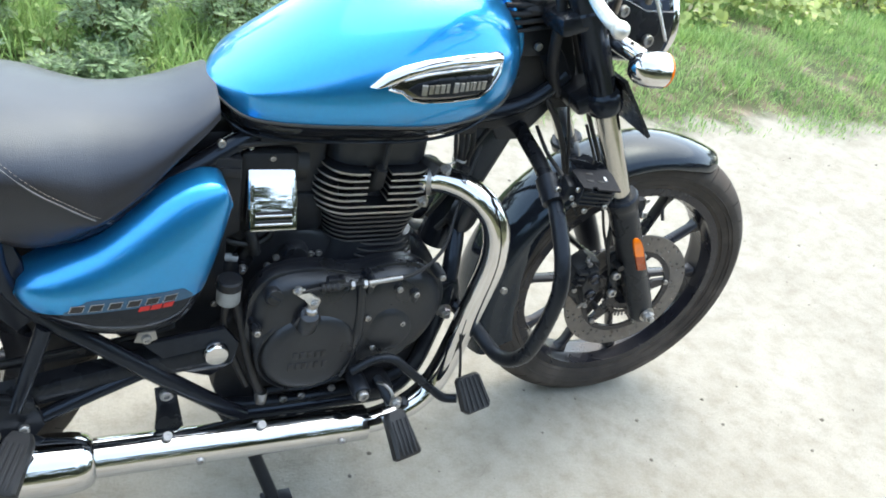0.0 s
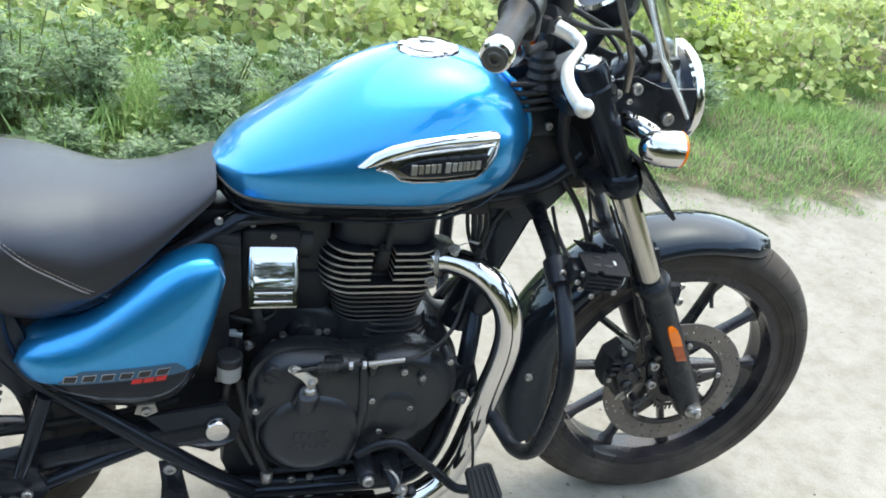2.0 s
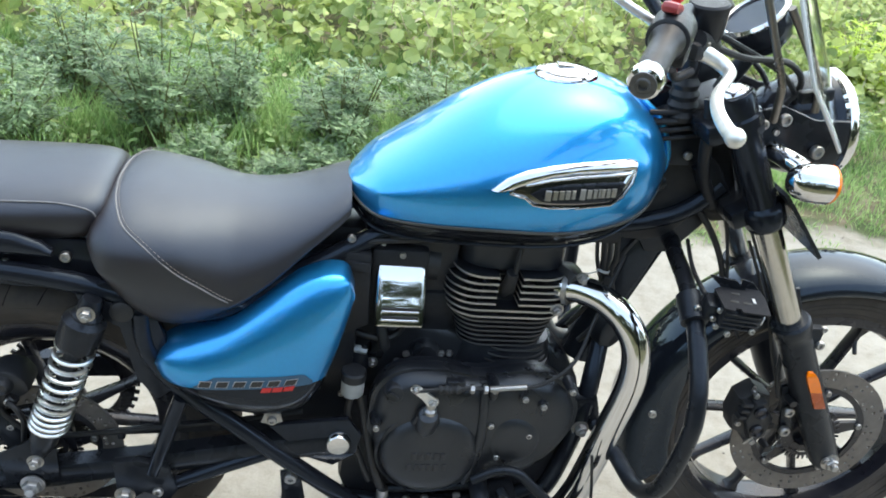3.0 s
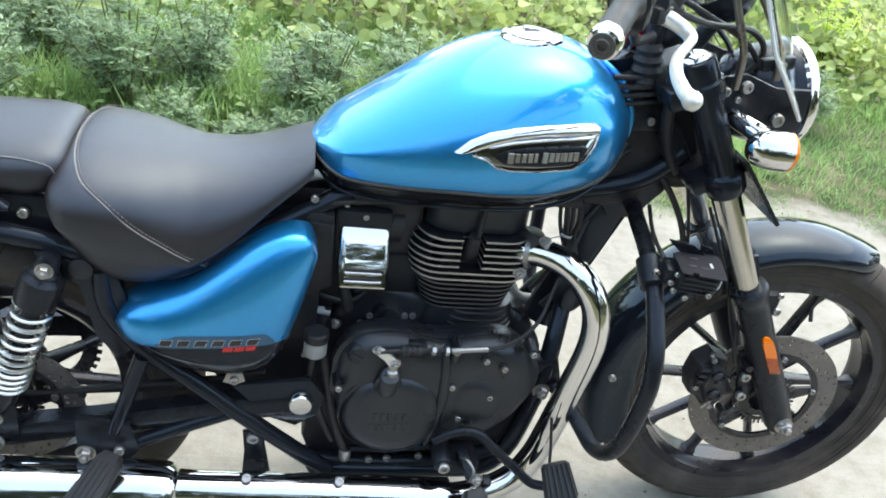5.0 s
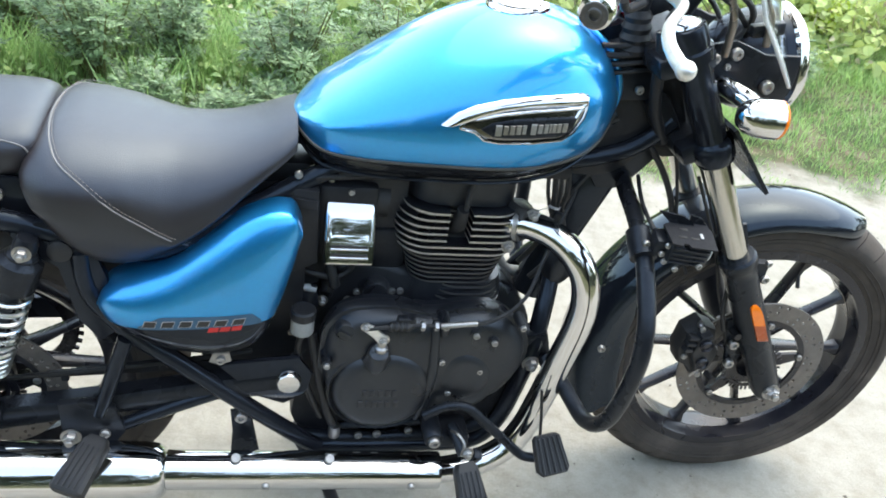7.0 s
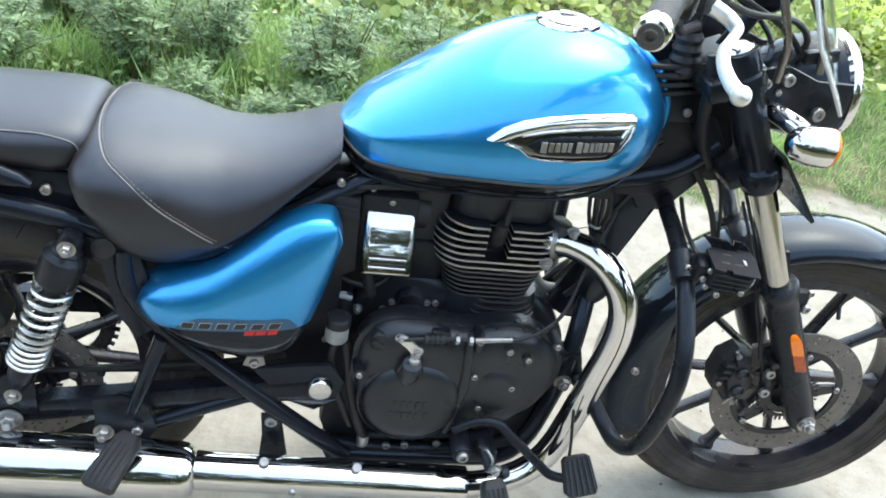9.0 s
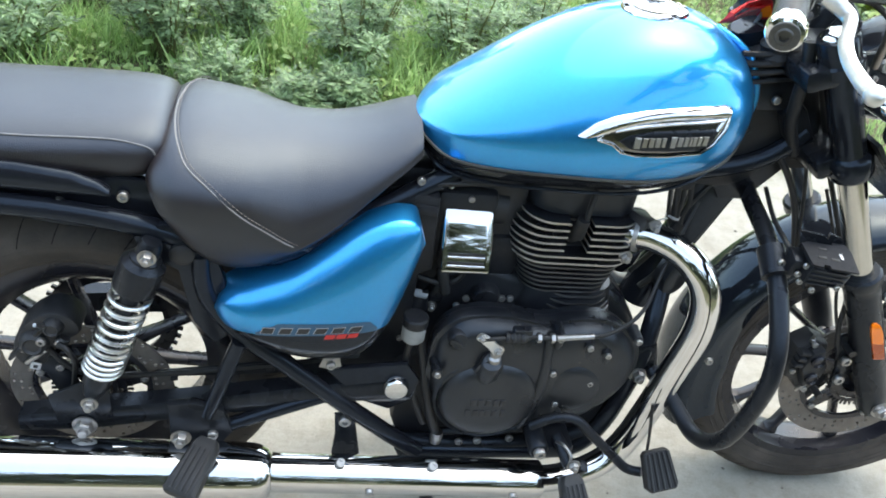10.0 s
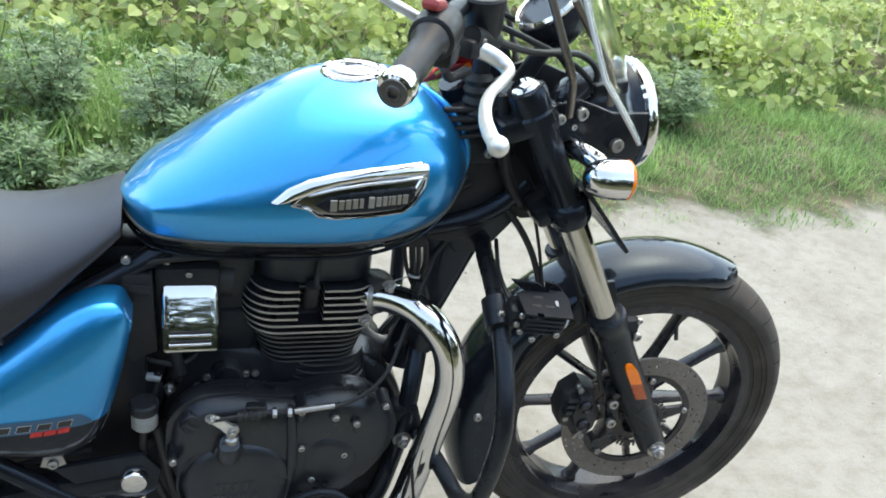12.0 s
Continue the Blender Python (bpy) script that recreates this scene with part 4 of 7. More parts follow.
part("side_infill", prism([(-0.985, 0.672), (-0.93, 0.694), (-0.888, 0.690), (-0.882, 0.560), (-0.918, 0.540)], -0.050, -0.086, 0.004), M_PLASTIC, frame_main)
# tool cover with the chrome plate
frame_box = part("cover_box", box((-0.840, -0.042, 0.628), (0.094, 0.055, 0.128), 0.010), M_PLASTIC, bike, "black cover carrying a chrome plate")


def plate_y(z, out=0.0):
    """The plate leans back and is gently rounded from top to bottom."""
    v = (z - 0.616) / 0.050
    return -0.096 + 0.0225 * v + 0.004 * v * v + 0.012 * max(0.0, v - 0.60) ** 2 - out


bm = bmesh.new()
grid = []
for i in range(25):
    z = 0.572 + 0.096 * (0.5 - 0.5 * math.cos(math.pi * i / 24))
    corner = 0.008 * (1 - math.sqrt(max(0.0, 1 - max(0.0, abs(z - 0.620) - 0.040) ** 2 / 0.008 ** 2)))
    x0, x1 = -0.877 + 0.02 * max(0.0, 0.60 - z) + corner, -0.796 - 0.05 * max(0.0, z - 0.62) - corner
    row = []
    for j in range(17):
        u = -math.cos(math.pi * j / 16)
        edge = max(0.0, abs(u) - 0.90) / 0.10
        rim = max(edge, max(0.0, abs(z - 0.620) - 0.043) / 0.005)
        row.append(bm.verts.new((0.5 * (x0 + x1) + 0.5 * (x1 - x0) * u, plate_y(z) + 0.006 * min(1.0, rim) ** 2, z)))
    grid.append(row)
for i in range(24):
    for j in range(16):
        bm.faces.new((grid[i][j], grid[i][j + 1], grid[i + 1][j + 1], grid[i + 1][j]))
loop = grid[0][:-1] + [r[-1] for r in grid[:-1]] + grid[-1][:0:-1] + [r[0] for r in grid[:0:-1]]
back = [bm.verts.new((v.co.x, -0.060, v.co.z)) for v in loop]
for i in range(len(loop)):
    j = (i + 1) % len(loop)
    bm.faces.new((loop[j], loop[i], back[i], back[j]))
part("chrome_plate", bm, M_CHROME, frame_box, "chrome plate with two slots", angle=50)
for zz in (0.587, 0.600):
    part("slot", tube([(-0.865, plate_y(zz) + 0.001, zz + 0.0030), (-0.808, plate_y(zz) + 0.001, zz + 0.0030)], 0.0022, 8), M_PIPING, frame_box)
    part("slot_lip", tube([(-0.866, plate_y(zz), zz - 0.0014), (-0.807, plate_y(zz), zz - 0.0014)], 0.0026, 10), M_CHROME, frame_box)
bolt(frame_box, -0.838, -0.070, 0.684, 0.8)
for x in (-0.858, -0.820):
    bolt(frame_box, x, -0.072, 0.566, 0.55)
part("cable_stop", tube([(-0.869, -0.053, 0.697), (-0.866, -0.058, 0.668)], 0.005, 10), M_ALU, frame_box)
part("breather_stub", tube([(-0.775, -0.030, 0.600), (-0.758, -0.045, 0.585)], 0.012, 14), M_RUBBER, frame_box)

part("airbox", box((-0.925, 0, 0.650), (0.16, 0.08, 0.13), 0.02), M_PLASTIC, bike, "black airbox under the seat")
part("spine_cover", box((-0.690, 0, 0.728), (0.42, 0.11, 0.030), 0.010), M_PLASTIC, bike, "black plastic cover under the tank")
# engine ---------------------------------------------------------
case = round_outline([(-0.885, 0.45), (-0.868, 0.512), (-0.825, 0.545), (-0.76, 0.540), (-0.68, 0.515), (-0.60, 0.520), (-0.545, 0.500), (-0.500, 0.450), (-0.482, 0.39), (-0.505, 0.31), (-0.56, 0.235), (-0.66, 0.205), (-0.80, 0.208), (-0.868, 0.26), (-0.89, 0.36)], 4)
engine = part("engine", prism(case, 0.13, -0.055, 0.016, seg=3), M_ENGINE, bike, "black air-cooled single-cylinder engine")
cover = round_outline([(-0.868, 0.425), (-0.862, 0.470), (-0.828, 0.505), (-0.765, 0.512), (-0.695, 0.500), (-0.630, 0.512), (-0.570, 0.500), (-0.528, 0.458), (-0.520, 0.405), (-0.545, 0.350), (-0.595, 0.305), (-0.690, 0.278), (-0.780, 0.278), (-0.842, 0.315), (-0.866, 0.370)], 4)
part("right_cover", dome(cover, -0.132, -0.170, -0.10, (-0.70, 0.395), 14, 3.4), M_ENGINE, engine, "matt black crankcase cover", angle=50)
part("cover_flange", prism([(-0.69 + (x + 0.69) * 1.03, 0.40 + (z - 0.40) * 1.035) for x, z in cover], -0.114, -0.138, 0.003), M_ENGINE, engine)
part("case_neck", prism([(-0.69 + (x + 0.69) * 0.80, 0.385 + (z - 0.40) * 0.72) for x, z in cover], -0.05, -0.116, 0.006), M_ENGINE_DARK, engine)
part("clutch_cover", lathe([(0.086, -0.014), (0.084, -0.002), (0.080, 0.005), (0.073, 0.010), (0.064, 0.0130), (0.045, 0.0145), (0.0, 0.0150)], (-0.765, -0.165, 0.360), (0, -1, 0), 48), M_ENGINE, engine, "round raised clutch cover")
part("pump_cover", dome(round_outline([(-0.662, 0.432), (-0.63, 0.446), (-0.595, 0.425), (-0.580, 0.39), (-0.592, 0.355), (-0.62, 0.338), (-0.650, 0.345), (-0.672, 0.38)], 4), -0.164, -0.176, -0.15, None, 5, 3.0), M_ENGINE, engine)
for i, (z, xs) in enumerate(((0.366, (-0.796, -0.784, -0.771, -0.758, -0.747)), (0.342, (-0.802, -0.789, -0.778, -0.769, -0.757, -0.742)))):
    for x in xs:
        part("letter_bar", box((x, -0.1802, z), (0.0085, 0.003, 0.014), 0.001), M_ENGINE_DARK, engine)
for x, z in ((-0.673, 0.426), (-0.605, 0.406), (-0.624, 0.483), (-0.590, 0.468), (-0.653, 0.358), (-0.677, 0.500), (-0.862, 0.418), (-0.547, 0.500)):
    part("bolt_boss", lathe([(0.010, -0.02), (0.0085, 0.012), (0.0075, 0.0125)], (x, -0.158, z), (0, -1, 0), 14), M_ENGINE, engine)
    bolt(engine, x, -0.1705, z, 0.85)
# oil filler
part("oil_plug", lathe([(0.016, -0.02), (0.016, 0.008), (0.013, 0.012), (0.0, 0.012)], (-0.836, -0.150, 0.477), (0, -1, 0.2), 20), M_ENGINE, engine)
part("plug_slot", box((-0.838, -0.163, 0.4785), (0.022, 0.006, 0.006), 0.002, pose(0, 0, 0, 0, 35, 0)), M_ENGINE, engine)
part("side_plate", dome(circle_pts(-0.781, 0.491, 0.027, 28), -0.062, -0.075, -0.04, None, 4, 3.0), M_ENGINE, engine, "round black starter cover")
for x, z in ((-0.812, 0.490), (-0.752, 0.493), (-0.826, 0.474), (-0.738, 0.494), (-0.868, 0.470)):
    bolt(engine, x, -0.064, z, 0.95, x < -0.86)
part("lifter_boss", loft([[V(-0.782 + r0 * math.cos(q), -0.140 - d0, zz + 0.6 * r0 * math.sin(q)) for q in (2 * math.pi * k / 20 for k in range(20))] for r0, d0, zz in ((0.030, 0.0, 0.420), (0.028, 0.020, 0.424), (0.023, 0.034, 0.432), (0.020, 0.040, 0.446), (0.015, 0.043, 0.452), (0.004, 0.0435, 0.455))]), M_ENGINE, engine)
part("lifter_column", tube([(-0.782, -0.158, 0.400), (-0.782, -0.170, 0.425), (-0.782, -0.178, 0.452), (-0.782, -0.181, 0.458)], [0.010, 0.019, 0.0175, 0.013], 18, smooth=3), M_ENGINE, engine)
for x, z in ((-0.673, 0.426), (-0.605, 0.406), (-0.624, 0.483), (-0.590, 0.468), (-0.677, 0.500), (-0.653, 0.358)):
    part("boss_rib", tube([(x, -0.157, z), (x + 0.001, -0.162, z - 0.016), (x + 0.002, -0.158, z - 0.040)], [0.0095, 0.0080, 0.003], 10), M_ENGINE, engine)
part("cover_ridge", tube([(-0.694, -0.160, 0.505), (-0.690, -0.1655, 0.470), (-0.686, -0.167, 0.400), (-0.690, -0.164, 0.330), (-0.698, -0.158, 0.285)], [0.004, 0.008, 0.010, 0.008, 0.004], 12, smooth=4), M_ENGINE, engine)
part("clutch_rim", ring([(0.086, -0.006), (0.090, 0.000), (0.094, -0.006)], (-0.765, -0.165, 0.360), (0, -1, 0), 48), M_ENGINE, engine)
arm = [(-0.816, 0.508), (-0.806, 0.516), (-0.796, 0.510), (-0.782, 0.498), (-0.771, 0.488), (-0.772, 0.478), (-0.784, 0.475), (-0.796, 0.490), (-0.808, 0.500)]
part("clutch_arm", prism(arm, -0.181, -0.187, 0.0015), M_ALU, engine, "bare metal clutch release arm")
bolt(engine, -0.779, -0.183, 0.484, 1.0, True)
part("shaft_collar", lathe([(0.011, 0), (0.011, 0.007), (0.008, 0.010), (0.008, 0.020), (0.010, 0.021), (0.010, 0.026)], (-0.779, -0.176, 0.456), (0, 0, 1), 16), M_STEEL, engine, "bright release shaft nut")
bolt(engine, -0.809, -0.184, 0.510, 0.8, True)
part("cable_bracket", box((-0.745, -0.176, 0.514), (0.030, 0.016, 0.020), 0.003), M_ENGINE, engine)
part("clutch_cable", tube([(-0.812, -0.186, 0.506), (-0.74, -0.184, 0.513), (-0.66, -0.182, 0.512), (-0.60, -0.175, 0.520), (-0.55, -0.155, 0.550), (-0.515, -0.11, 0.60), (-0.47, -0.06, 0.70)], 0.0033, 8, smooth=6), M_RUBBER, engine)
part("cable_gaiter", lathe([(0.007, 0), (0.0085, 0.004), (0.006, 0.008), (0.0085, 0.012), (0.006, 0.016), (0.0085, 0.020), (0.006, 0.024), (0.0085, 0.028), (0.006, 0.034)], (-0.772, -0.185, 0.511), (1, 0, 0.02), 14), M_RUBBER, engine)
part("cable_adjuster", tube([(-0.690, -0.183, 0.512), (-0.630, -0.179, 0.515)], 0.0048, 10), M_STEEL, engine)
for x in (-0.722, -0.700):
    part("adjuster_nut", lathe([(0.008, 0), (0.008, 0.006)], (x, -0.183, 0.512), (1, 0, 0), 6), M_STEEL, engine)


def fin(z, hx, hy, cx, notch, thick, parent, edge_mat):
    """One rounded cooling fin, with a gap for the spark plug where the head has it."""
    yc = -0.044
    hy = hy + yc
    r = min(hx, hy) - 0.001
    pts = []
    for sx, sy, a0 in ((1, 1, 0), (-1, 1, 90), (-1, -1, 180), (1, -1, 270)):
        for k in range(9):
            a = radians(a0 + 11.25 * k)
            pts.append((cx + sx * (hx - r) + r * math.cos(a), yc + sy * (hy - r) + r * math.sin(a)))
            if notch and sx == -1 and sy == -1 and k == 8:
                pts += [(-0.681, yc - hy), (-0.679, yc - hy + 0.035), (-0.645, yc - hy + 0.035), (-0.643, yc - hy)]
    b = bmesh.new()
    lo = [b.verts.new((x, y, z - thick / 2)) for x, y in pts]
    hi = [b.verts.new((x, y, z + thick / 2)) for x, y in pts]
    b.faces.new(lo[::-1])
    b.faces.new(hi)
    for i in range(len(pts)):
        j = (i + 1) % len(pts)
        b.faces.new((lo[i], lo[j], hi[j], hi[i]))
    o = part("cooling_fin", b, M_ENGINE, parent)
    if edge_mat:
        o.data.materials.append(edge_mat)
        for p in o.data.polygons:
            if abs(p.normal.z) < 0.3:
                p.material_index = 1
    return o


def slab(cx, hx, hy, z0, z1, r, taper=1.0):
    rings = []
    for z, s in ((z0, taper), (z1, 1.0)):
        rings.append([V(cx + (sx * (hx - r) + r * math.cos(radians(a0 + 15 * k))) * s, (sy * (hy - r) + r * math.sin(radians(a0 + 15 * k))) * s, z)
                      for sx, sy, a0 in ((1, 1, 0), (-1, 1, 90), (-1, -1, 180), (1, -1, 270)) for k in range(7)])
    return loft(rings)


part("cylinder", slab(-0.655, 0.070, 0.062, 0.46, 0.62, 0.04), M_ENGINE_DARK, engine, "finned black cylinder barrel")
part("cylinder_head", slab(-0.655, 0.078, 0.054, 0.58, 0.68, 0.04), M_ENGINE_DARK, engine, "black cylinder head")
part("rocker_cover", slab(-0.652, 0.090, 0.074, 0.670, 0.722, 0.05), M_ENGINE, engine, "black rocker cover")
for k in range(7):
    fin(0.664 - 0.0124 * k, (0.096, 0.102, 0.106, 0.107, 0.106, 0.104, 0.100)[k], 0.094, -0.655, k < 5, 0.0038, engine, M_FIN)
for k in range(6):
    fin(0.578 - 0.0100 * k, 0.090 - 0.0032 * k, 0.090 - 0.001 * k, -0.655, False, 0.0034, engine, M_FIN_DULL)
part("cylinder_base", slab(-0.640, 0.076, 0.078, 0.440, 0.526, 0.04, 1.22), M_ENGINE, engine)
for k in range(4):
    fin(0.520 - 0.0105 * k, 0.058 + 0.004 * k, 0.088 + 0.006 * k, -0.630, False, 0.0042, engine, M_FIN_DULL)
part("spark_plug_cap", tube([(-0.662, -0.050, 0.615), (-0.662, -0.080, 0.640), (-0.661, -0.088, 0.672)], [0.012, 0.013, 0.010], 14), M_RUBBER, engine)
part("plug_lead", tube([(-0.657, -0.088, 0.668), (-0.650, -0.08, 0.72), (-0.62, -0.05, 0.76)], 0.0045, 10, smooth=4), M_RUBBER, engine)
part("throttle_body", box((-0.784, -0.012, 0.664), (0.086, 0.075, 0.132), 0.014), M_ENGINE_DARK, engine)
part("intake_boot", box((-0.772, -0.018, 0.570), (0.075, 0.080, 0.080), 0.014), M_PLASTIC, engine)
part("intake", tube([(-0.775, -0.035, 0.655), (-0.85, -0.035, 0.660)], 0.030, 18), M_RUBBER, engine)
part("exhaust_flange", dome(circle_pts(-0.556, 0.634, 0.034, 18), -0.055, -0.082, -0.035, None, 3, 3), M_ENGINE_DARK, engine)
part("flange_block", box((-0.560, -0.068, 0.648), (0.040, 0.045, 0.052), 0.008, pose(0, 0, 0, 0, 20, 25)), M_ENGINE_DARK, engine)
for x, z in ((-0.545, 0.668), (-0.575, 0.606)):
    bolt(engine, x, -0.088, z, 1.1, True)
part("front_mount", box((-0.487, -0.095, 0.405), (0.050, 0.040, 0.075), 0.008, pose(0, 0, 0, 0, -18, 0)), M_BLACK_SATIN, engine)
bolt(engine, -0.496, -0.122, 0.382, 1.5, True)
for x, z in ((-0.790, 0.225), (-0.757, 0.228), (-0.70, 0.235)):
    bolt(engine, x, -0.135, z, 1.1)
part("sump_rail", tube([(-0.845, -0.130, 0.243), (-0.70, -0.132, 0.252), (-0.655, -0.135, 0.262)], 0.007, 10), M_BLACK_SATIN, engine)
part("rear_casting", prism([(-0.960, 0.400), (-0.890, 0.560), (-0.80, 0.600), (-0.80, 0.235), (-0.860, 0.218), (-0.930, 0.285)], -0.01, -0.042, 0.006), M_ENGINE_DARK, engine)
part("sump", prism([(-0.915, 0.365), (-0.905, 0.30), (-0.910, 0.24), (-0.890, 0.186), (-0.575, 0.186), (-0.530, 0.235), (-0.505, 0.31), (-0.490, 0.40), (-0.60, 0.42), (-0.86, 0.42)], -0.02, -0.098, 0.008), M_ENGINE_DARK, engine, "oily black lower crankcase")
part("lower_rail", tube([(-0.900, -0.110, 0.205), (-0.78, -0.112, 0.196), (-0.62, -0.112, 0.205), (-0.545, -0.112, 0.235)], 0.013, 12, smooth=4), M_BLACK_SATIN, frame_main)
part("breather_hose", tube([(-0.885, -0.115, 0.44), (-0.868, -0.135, 0.36), (-0.850, -0.142, 0.29), (-0.835, -0.142, 0.25)], 0.008, 10, smooth=5), M_RUBBER, engine)
part("hose_clip", lathe([(0.010, 0), (0.011, 0.012), (0.010, 0.024)], (-0.835, -0.146, 0.236), (0, 0, 1), 12), M_STEEL, engine)
# brake fluid reservoir below the side cover
reservoir = part("fluid_reservoir", lathe([(0.017, 0), (0.019, 0.003), (0.019, 0.032)], (-0.902, -0.125, 0.452), (0, 0, 1), 24), M_MILKY, bike, "small milky brake fluid reservoir")
part("reservoir_cap", lathe([(0.0205, 0.030), (0.0205, 0.044), (0.018, 0.047), (0.0, 0.047)], (-0.902, -0.125, 0.452), (0, 0, 1), 24), M_PLASTIC, reservoir)
part("reservoir_hose", tube([(-0.902, -0.125, 0.452), (-0.905, -0.122, 0.40), (-0.885, -0.13, 0.33), (-0.86, -0.135, 0.27)], 0.006, 10, smooth=5), M_RUBBER, reservoir)

part("bay_bracket", prism([(-0.925, 0.430), (-0.912, 0.500), (-0.880, 0.512), (-0.874, 0.470), (-0.890, 0.425)], -0.070, -0.078, 0.002), M_BLACK_SATIN, frame_main)
bolt(frame_main, -0.918, -0.098, 0.429, 0.8)
bolt(frame_main, -0.913, -0.098, 0.470, 0.7)
part("hose_tail", tube([(-0.905, -0.070, 0.500), (-0.893, -0.074, 0.503), (-0.880, -0.076, 0.500)], [0.006, 0.007, 0.0055], 12), M_MILKY, frame_main, "short pale hose tail")
part("vent_pipe", tube([(-0.862, -0.060, 0.545), (-0.856, -0.068, 0.530), (-0.850, -0.070, 0.505)], 0.0095, 14, smooth=4), M_RUBBER, frame_main)
part("vent_hose", tube([(-0.905, -0.060, 0.530), (-0.880, -0.068, 0.526), (-0.850, -0.066, 0.520), (-0.826, -0.062, 0.535), (-0.822, -0.058, 0.565)], 0.0055, 10, smooth=5), M_RUBBER, frame_main)
part("wire_run", tube([(-0.930, -0.075, 0.690), (-0.900, -0.072, 0.704), (-0.870, -0.070, 0.708), (-0.800, -0.066, 0.712)], 0.005, 10, smooth=4), M_RUBBER, frame_main)
part("cover_lip", prism([(-0.930, 0.672), (-0.925, 0.680), (-0.890, 0.676), (-0.889, 0.660), (-0.926, 0.664)], -0.086, -0.091, 0.002), M_PLASTIC, frame_main)
bolt(frame_main, -0.921, -0.084, 0.718, 1.0)
part("coolant_pipe", tube([(-0.562, 0.03, 0.560), (-0.557, 0.03, 0.530), (-0.545, 0.03, 0.500), (-0.520, 0.03, 0.478), (-0.480, 0.03, 0.476)], 0.011, 14, smooth=5), M_MILKY, frame_main, "pale blue-grey breather pipe")
for dx, r0 in ((0.0, 0.0055), (0.010, 0.0040), (0.022, 0.0048), (-0.012, 0.0036)):
    part("loom_strand", tube([(-0.505 + dx, -0.045, 0.725), (-0.500 + dx, -0.048, 0.690), (-0.492 + dx * 0.6, -0.044, 0.655), (-0.470 + dx * 0.4, -0.040, 0.600), (-0.476 + dx * 0.3, -0.034, 0.545), (-0.500, -0.030, 0.505)], r0, 8, smooth=4), M_RUBBER, frame_main)
part("cable_tie", ring([(0.0105, -0.002), (0.0120, -0.002), (0.0120, 0.002), (0.0105, 0.002)], (-0.494, -0.044, 0.662), (0.2, 0, 1), 20), M_SILVER_FILM, frame_main, "pale cable tie")
part("tie_tail", tube([(-0.505, -0.050, 0.660), (-0.522, -0.052, 0.656), (-0.531, -0.050, 0.648), (-0.524, -0.048, 0.640)], 0.0011, 6, smooth=4), M_SILVER_FILM, frame_main)
part("plug_connector", box((-0.487, -0.050, 0.640), (0.018, 0.012, 0.026), 0.003, pose(0, 0, 0, 0, 15, 0)), M_PLASTIC, frame_main)
# exhaust --------------------------------------------------------
head_path = [(-0.575, -0.066, 0.638), (-0.542, -0.084, 0.645), (-0.508, -0.110, 0.642), (-0.480, -0.136, 0.626), (-0.459, -0.151, 0.596), (-0.448, -0.158, 0.555), (-0.447, -0.160, 0.505), (-0.457, -0.160, 0.440), (-0.468, -0.160, 0.380), (-0.479, -0.160, 0.322), (-0.492, -0.161, 0.268), (-0.516, -0.166, 0.224), (-0.560, -0.177, 0.199), (-0.615, -0.187, 0.189), (-0.66, -0.190, 0.187)]
exhaust = part("exhaust", tube(head_path, 0.0238, 24, smooth=6), M_CHROME, bike, "chrome exhaust with a long heat shield")
part("heat_shield", tube([(-0.645, -0.190, 0.188), (-0.648, -0.190, 0.188), (-0.70, -0.190, 0.190), (-0.90, -0.190, 0.199), (-1.13, -0.190, 0.209)], [0.027, 0.033, 0.033, 0.033, 0.033], 28), M_CHROME, exhaust, "chrome heat shield")
part("silencer", tube([(-1.110, -0.192, 0.208), (-1.112, -0.192, 0.208), (-1.117, -0.192, 0.208), (-1.127, -0.192, 0.208), (-1.142, -0.192, 0.208), (-1.165, -0.192, 0.209), (-1.30, -0.192, 0.214), (-1.60, -0.192, 0.224), (-1.86, -0.192, 0.232), (-1.88, -0.192, 0.233)], [0.034, 0.0385, 0.0425, 0.0460, 0.0483, 0.0495, 0.0495, 0.0495, 0.048, 0.040], 32), M_CHROME, exhaust, "chrome silencer")
part("collar", tube([(-0.562, -0.072, 0.640), (-0.556, -0.076, 0.641)], 0.0285, 24), M_STEEL, exhaust)
for x, z in ((-0.845, 0.228), (-1.00, 0.236)):
    bolt(exhaust, x, -0.199, z + 0.004, 1.25, False, (-58, 0, 0))
for x in (-0.70, -0.95):
    bolt(exhaust, x, -0.2215, 0.186 + 0.05 * (-0.7 - x), 1.0, False, (18, 0, 0))
part("hanger", prism([(-1.012, 0.285), (-0.985, 0.292), (-0.975, 0.265), (-0.955, 0.150), (-1.012, 0.150), (-1.008, 0.240)], -0.128, -0.135, 0.002), M_BLACK_SATIN, exhaust)
bolt(exhaust, -0.994, -0.135, 0.276, 1.7)

